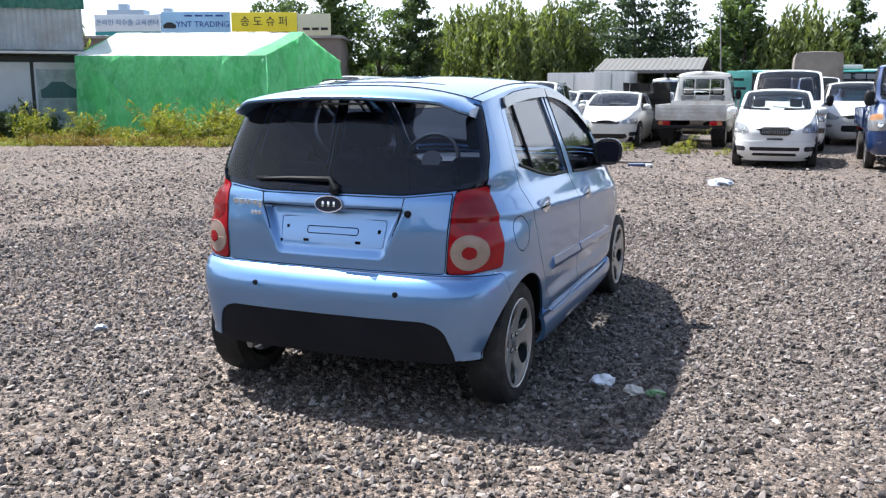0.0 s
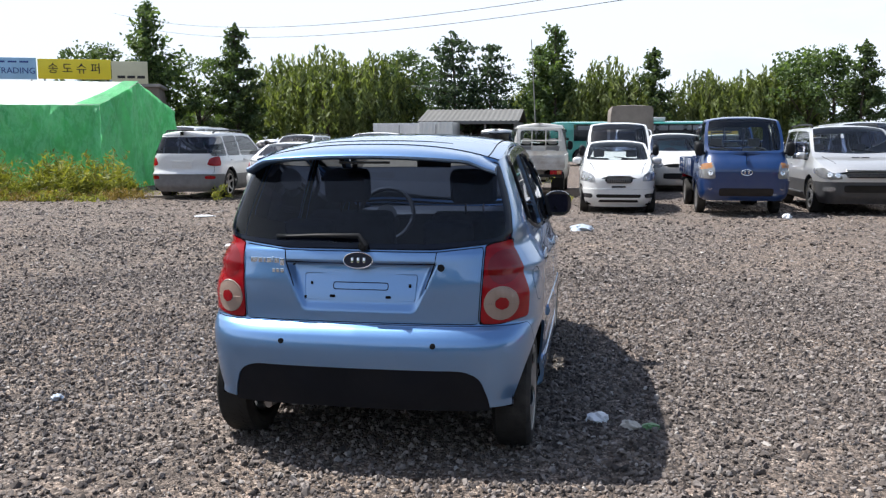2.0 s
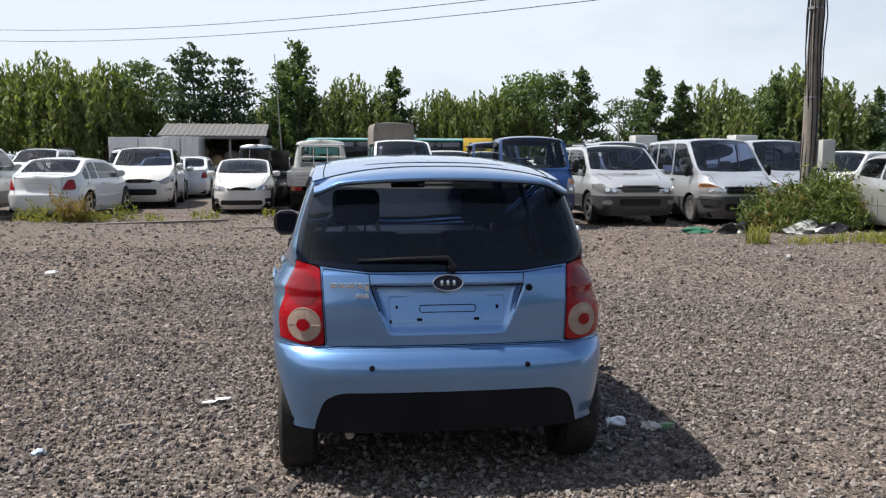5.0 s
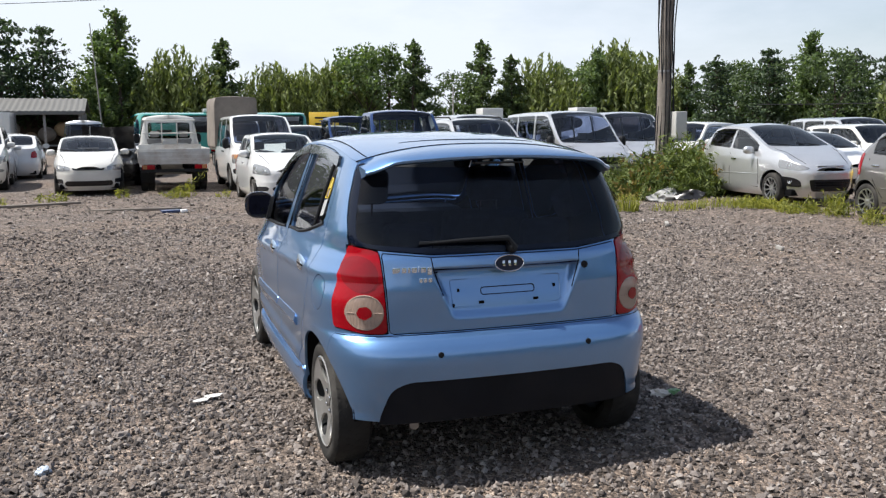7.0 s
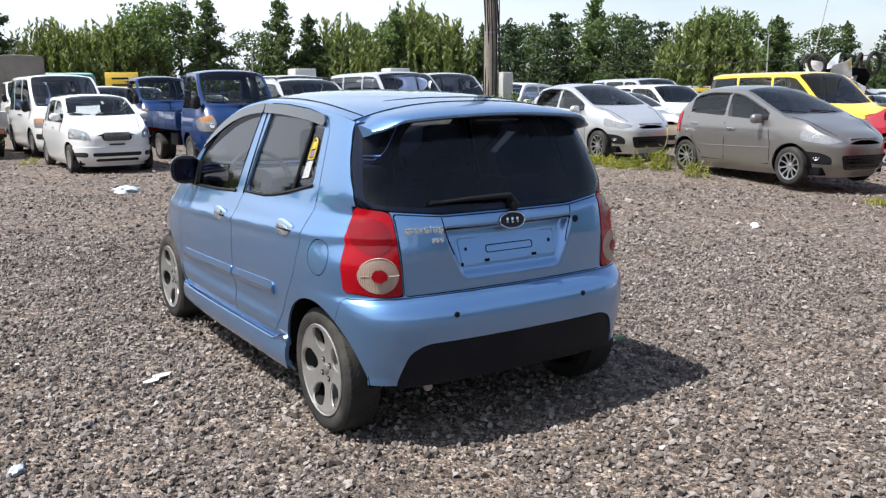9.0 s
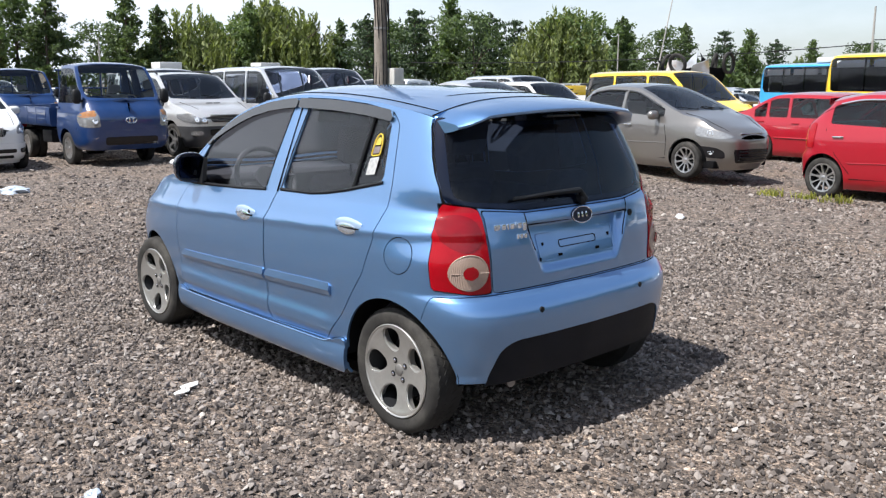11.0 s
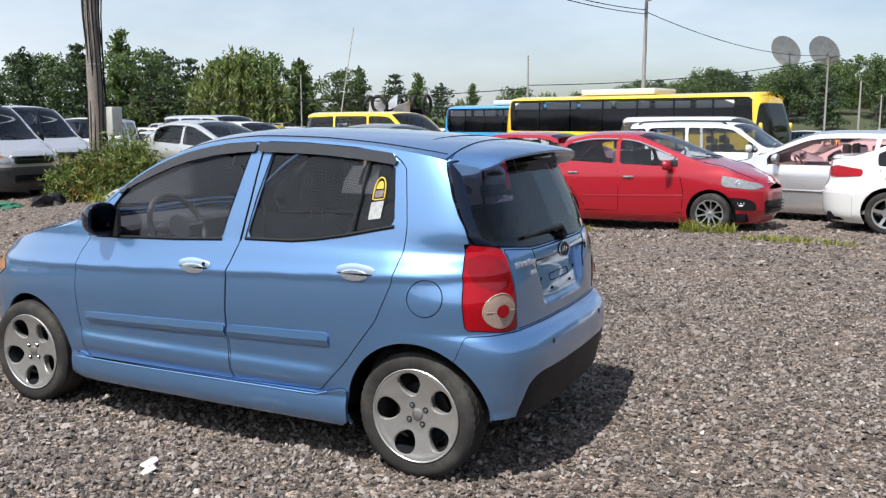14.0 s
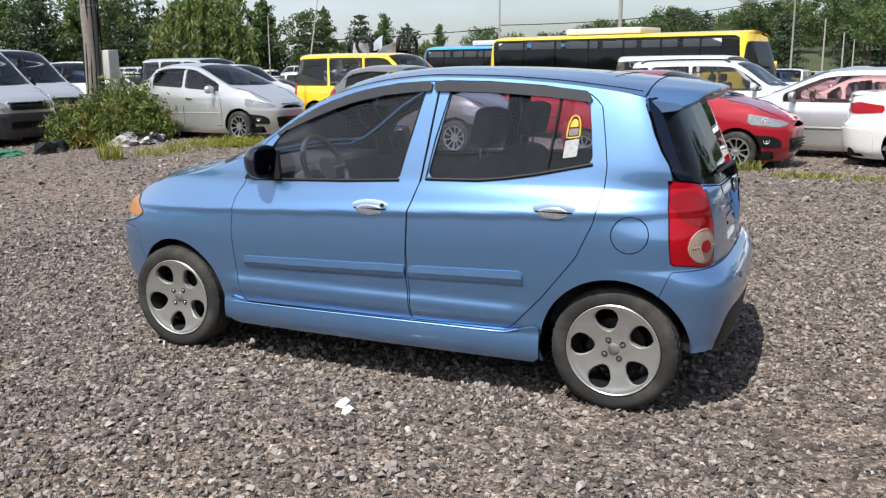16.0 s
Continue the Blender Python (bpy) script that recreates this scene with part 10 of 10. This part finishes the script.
tuft_field("grass", "short bright grass tufts at the yard's edge", [(7.0, 10.3, 0.22, 0.36), (7.8, 10.0, 0.45, 0.14), (8.6, 9.8, 0.6, 0.13), (9.2, 9.6, 0.6, 0.15)], WEED, 6, 420, lean=0.9, wide=0.006)
scrub("weeds", "low weeds before the silver hatchback", strip((8.9, 9.5), (9.2, 8.2), 7, 0.35, 0.20, 0.3) + [(9.3, 7.9, 0.3, 0.5), (9.35, 7.6, 0.25, 0.4), (9.1, 6.6, 0.22, 0.35)], WEED, 26, 60, 0.022)
tuft_field("grass", "grass tufts at the wheels of the red cars", strip((8.75, 0.7), (8.75, 0.25), 3, 0.2, 0.22, 0.08) + strip((8.3, -0.3), (8.1, -1.3), 5, 0.25, 0.06, 0.15) + strip((8.9, 3.2), (8.8, 2.4), 3, 0.2, 0.14, 0.1), WEED, 7, 320, lean=0.9, wide=0.006)
scrub("weeds", "sparse weeds between the parked trucks", strip((-1.6, 17.5), (0.4, 17.2), 4, 0.25, 0.28, 0.3) + [(-4.2, 15.8, 0.25, 0.25), (-3.2, 16.3, 0.3, 0.3), (-0.4, 17.2, 0.15, 0.7)], WEED, 8, 22, 0.03)


# ---- litter ----
def crumple(name, x, y, s, h, material, seed, label, turn=0.0, long=1.0):
    """A crumpled bag or rag lying on the gravel."""
    bm = bmesh.new()
    bmesh.ops.create_icosphere(bm, subdivisions=3, radius=1.0)
    rr = random.Random(seed)
    o = Vector((seed * 3.1, seed * 1.7, 0))
    for v in bm.verts:
        k = 1 + 0.55 * noise.noise(v.co * 1.6 + o) + 0.25 * noise.noise(v.co * 4.2 + o)
        v.co = Vector((v.co.x * k * s * long, v.co.y * k * s, max(-0.02, v.co.z * k * h)))
    bmesh.ops.transform(bm, matrix=pose(x, y, ground_z(x, y) + swell(x, y) + 0.012, 0, 0, turn), verts=bm.verts[:])
    return tagged(part(name, bm, material), label, "litter", "litter on the gravel")


BAG = plain("plastic_bag", (0.78, 0.80, 0.83), 0.35, 0, 0.1, 14, 90, 0.2)
BAGBLUE = plain("bluish_bag", (0.40, 0.46, 0.54), 0.4, 0, 0.2, 14, 90, 0.2)
crumple("plastic_bag", 1.06, 0.38, 0.050, 0.04, BAG, 1, "crumpled white plastic bag in the car's shadow", 30, 1.1)
crumple("paper_cup", 1.225, 0.30, 0.030, 0.028, plain("stained_paper", (0.66, 0.62, 0.55), 0.7), 2, "squashed pale paper cup on gravel", -25, 1.7)
crumple("wrapper", 1.32, 0.31, 0.032, 0.015, plain("green_wrapper", (0.12, 0.26, 0.10), 0.45), 3, "small green and yellow wrapper", 10, 1.4)
crumple("plastic_bag", 0.82, 10.4, 0.17, 0.07, BAGBLUE, 5, "spread white plastic bag out on the yard", 0, 1.1)
crumple("plastic_bag", -14.2, 15.5, 0.30, 0.14, BAG, 6, "white bag lying before the weeds", 0, 1.2)
crumple("plastic_sheet", -19.6, 16.6, 0.7, 0.10, BAG, 7, "white plastic sheet lying before the containers", 0, 1.6)
crumple("paper_scrap", -6.3, 11.5, 0.11, 0.03, BAG, 8, "white paper scrap on the yard", 20, 1.6)
crumple("paper_scrap", 5.5, 2.6, 0.04, 0.03, BAG, 9, "white paper scrap on gravel near the parked cars", 50, 1.4)
crumple("paper_scrap", -3.9, 7.2, 0.06, 0.02, BAG, 10, "small white scrap on gravel", 50, 1.4)
crumple("blue_wrapper", -1.95, 0.27, 0.028, 0.02, BAGBLUE, 11, "bluish crumpled wrapper on gravel", 50, 1.3)
crumple("plastic_bag", 4.6, 13.3, 0.08, 0.09, BAG, 12, "white bag by the blue truck's wheel", 50, 1.0)
crumple("black_bag", 7.5, 12.2, 0.24, 0.22, plain("black_bag_film", (0.012, 0.012, 0.014), 0.3), 13, "black rubbish bag by the weeds", 0, 1.3)
crumple("green_net", 6.9, 12.6, 0.22, 0.09, plain("green_netting", (0.02, 0.13, 0.075), 0.8), 14, "heap of green netting on the ground", 10, 1.5)
crumple("rubble_bag", 8.5, 11.4, 0.28, 0.20, plain("grey_rubble_bag", (0.34, 0.34, 0.33), 0.8), 15, "grey rubble sack under the reeds", 10, 1.3)
crumple("black_bag", 8.9, 11.1, 0.22, 0.18, bpy.data.materials["black_bag_film"], 16, "torn black bag under the reeds", 10, 1.4)
for k, (x, y, rz, w) in enumerate(((-1.22, 1.05, 14, 0.05), (-1.15, 1.11, 10, 0.055))):
    bm = bmesh.new()
    slab(bm, rounded([(-w, -0.012 - 0.008 * k), (w * 0.5, -0.026), (w, 0.006), (w * 0.3, 0.020), (-w * 0.8, 0.014 + 0.008 * k)], 0.004), 0.0, 0.004, pose(x, y, swell(x, y) + 0.016, 4, -3, rz))
    tagged(part("tile_shard", bm, plain("white_tile", (0.60, 0.60, 0.57), 0.5, 0, 0.2, 30, 90)), "white broken tile shard on the gravel", "litter", "litter on the gravel")
for k, (x, y, rz, L, w, m) in enumerate(((6.2, 7.8, 60, 0.16, 0.03, CONCRETE), (5.9, 4.9, 70, 0.10, 0.02, CONCRETE), (-0.95, 13.3, 10, 0.17, 0.10, NAVY), (-0.72, 13.25, 25, 0.06, 0.06, BAG), (-9.6, 16.6, 5, 0.9, 0.06, CANVAS), (-4.0, 15.3, 8, 1.4, 0.05, CANVAS), (-1.6, 13.9, -14, 0.9, 0.04, CANVAS))):
    bm = bmesh.new()
    box(bm, -L, L, -w, w, 0.0, 0.05, bevel=0.012, m=pose(x, y, ground_z(x, y) + swell(x, y) + 0.004, 2, -1, rz))
    tagged(part("board_piece", bm, m), "flat piece of board lying on the gravel", "litter", "litter on the gravel")
for k, (x, y, s) in enumerate(((-2.35, 0.52, 0.045), (-1.62, 0.62, 0.05), (-2.0, 1.9, 0.04), (-3.0, 3.4, 0.05), (-0.9, -1.2, 0.045), (0.3, -1.5, 0.04), (-0.5, -1.35, 0.04), (2.4, -0.6, 0.04), (-2.9, 1.2, 0.04), (-2.2, 2.9, 0.045))):
    crumple("cobble", x, y, s * 0.55, s * 0.4, plain("cobble_stone", (0.20, 0.175, 0.158), 0.92, 0, 0.3, 30, 120, 0.4) if k == 0 else bpy.data.materials["cobble_stone"], 40 + k, "larger brownish grey stone on the gravel", 33 * k, 1.25)
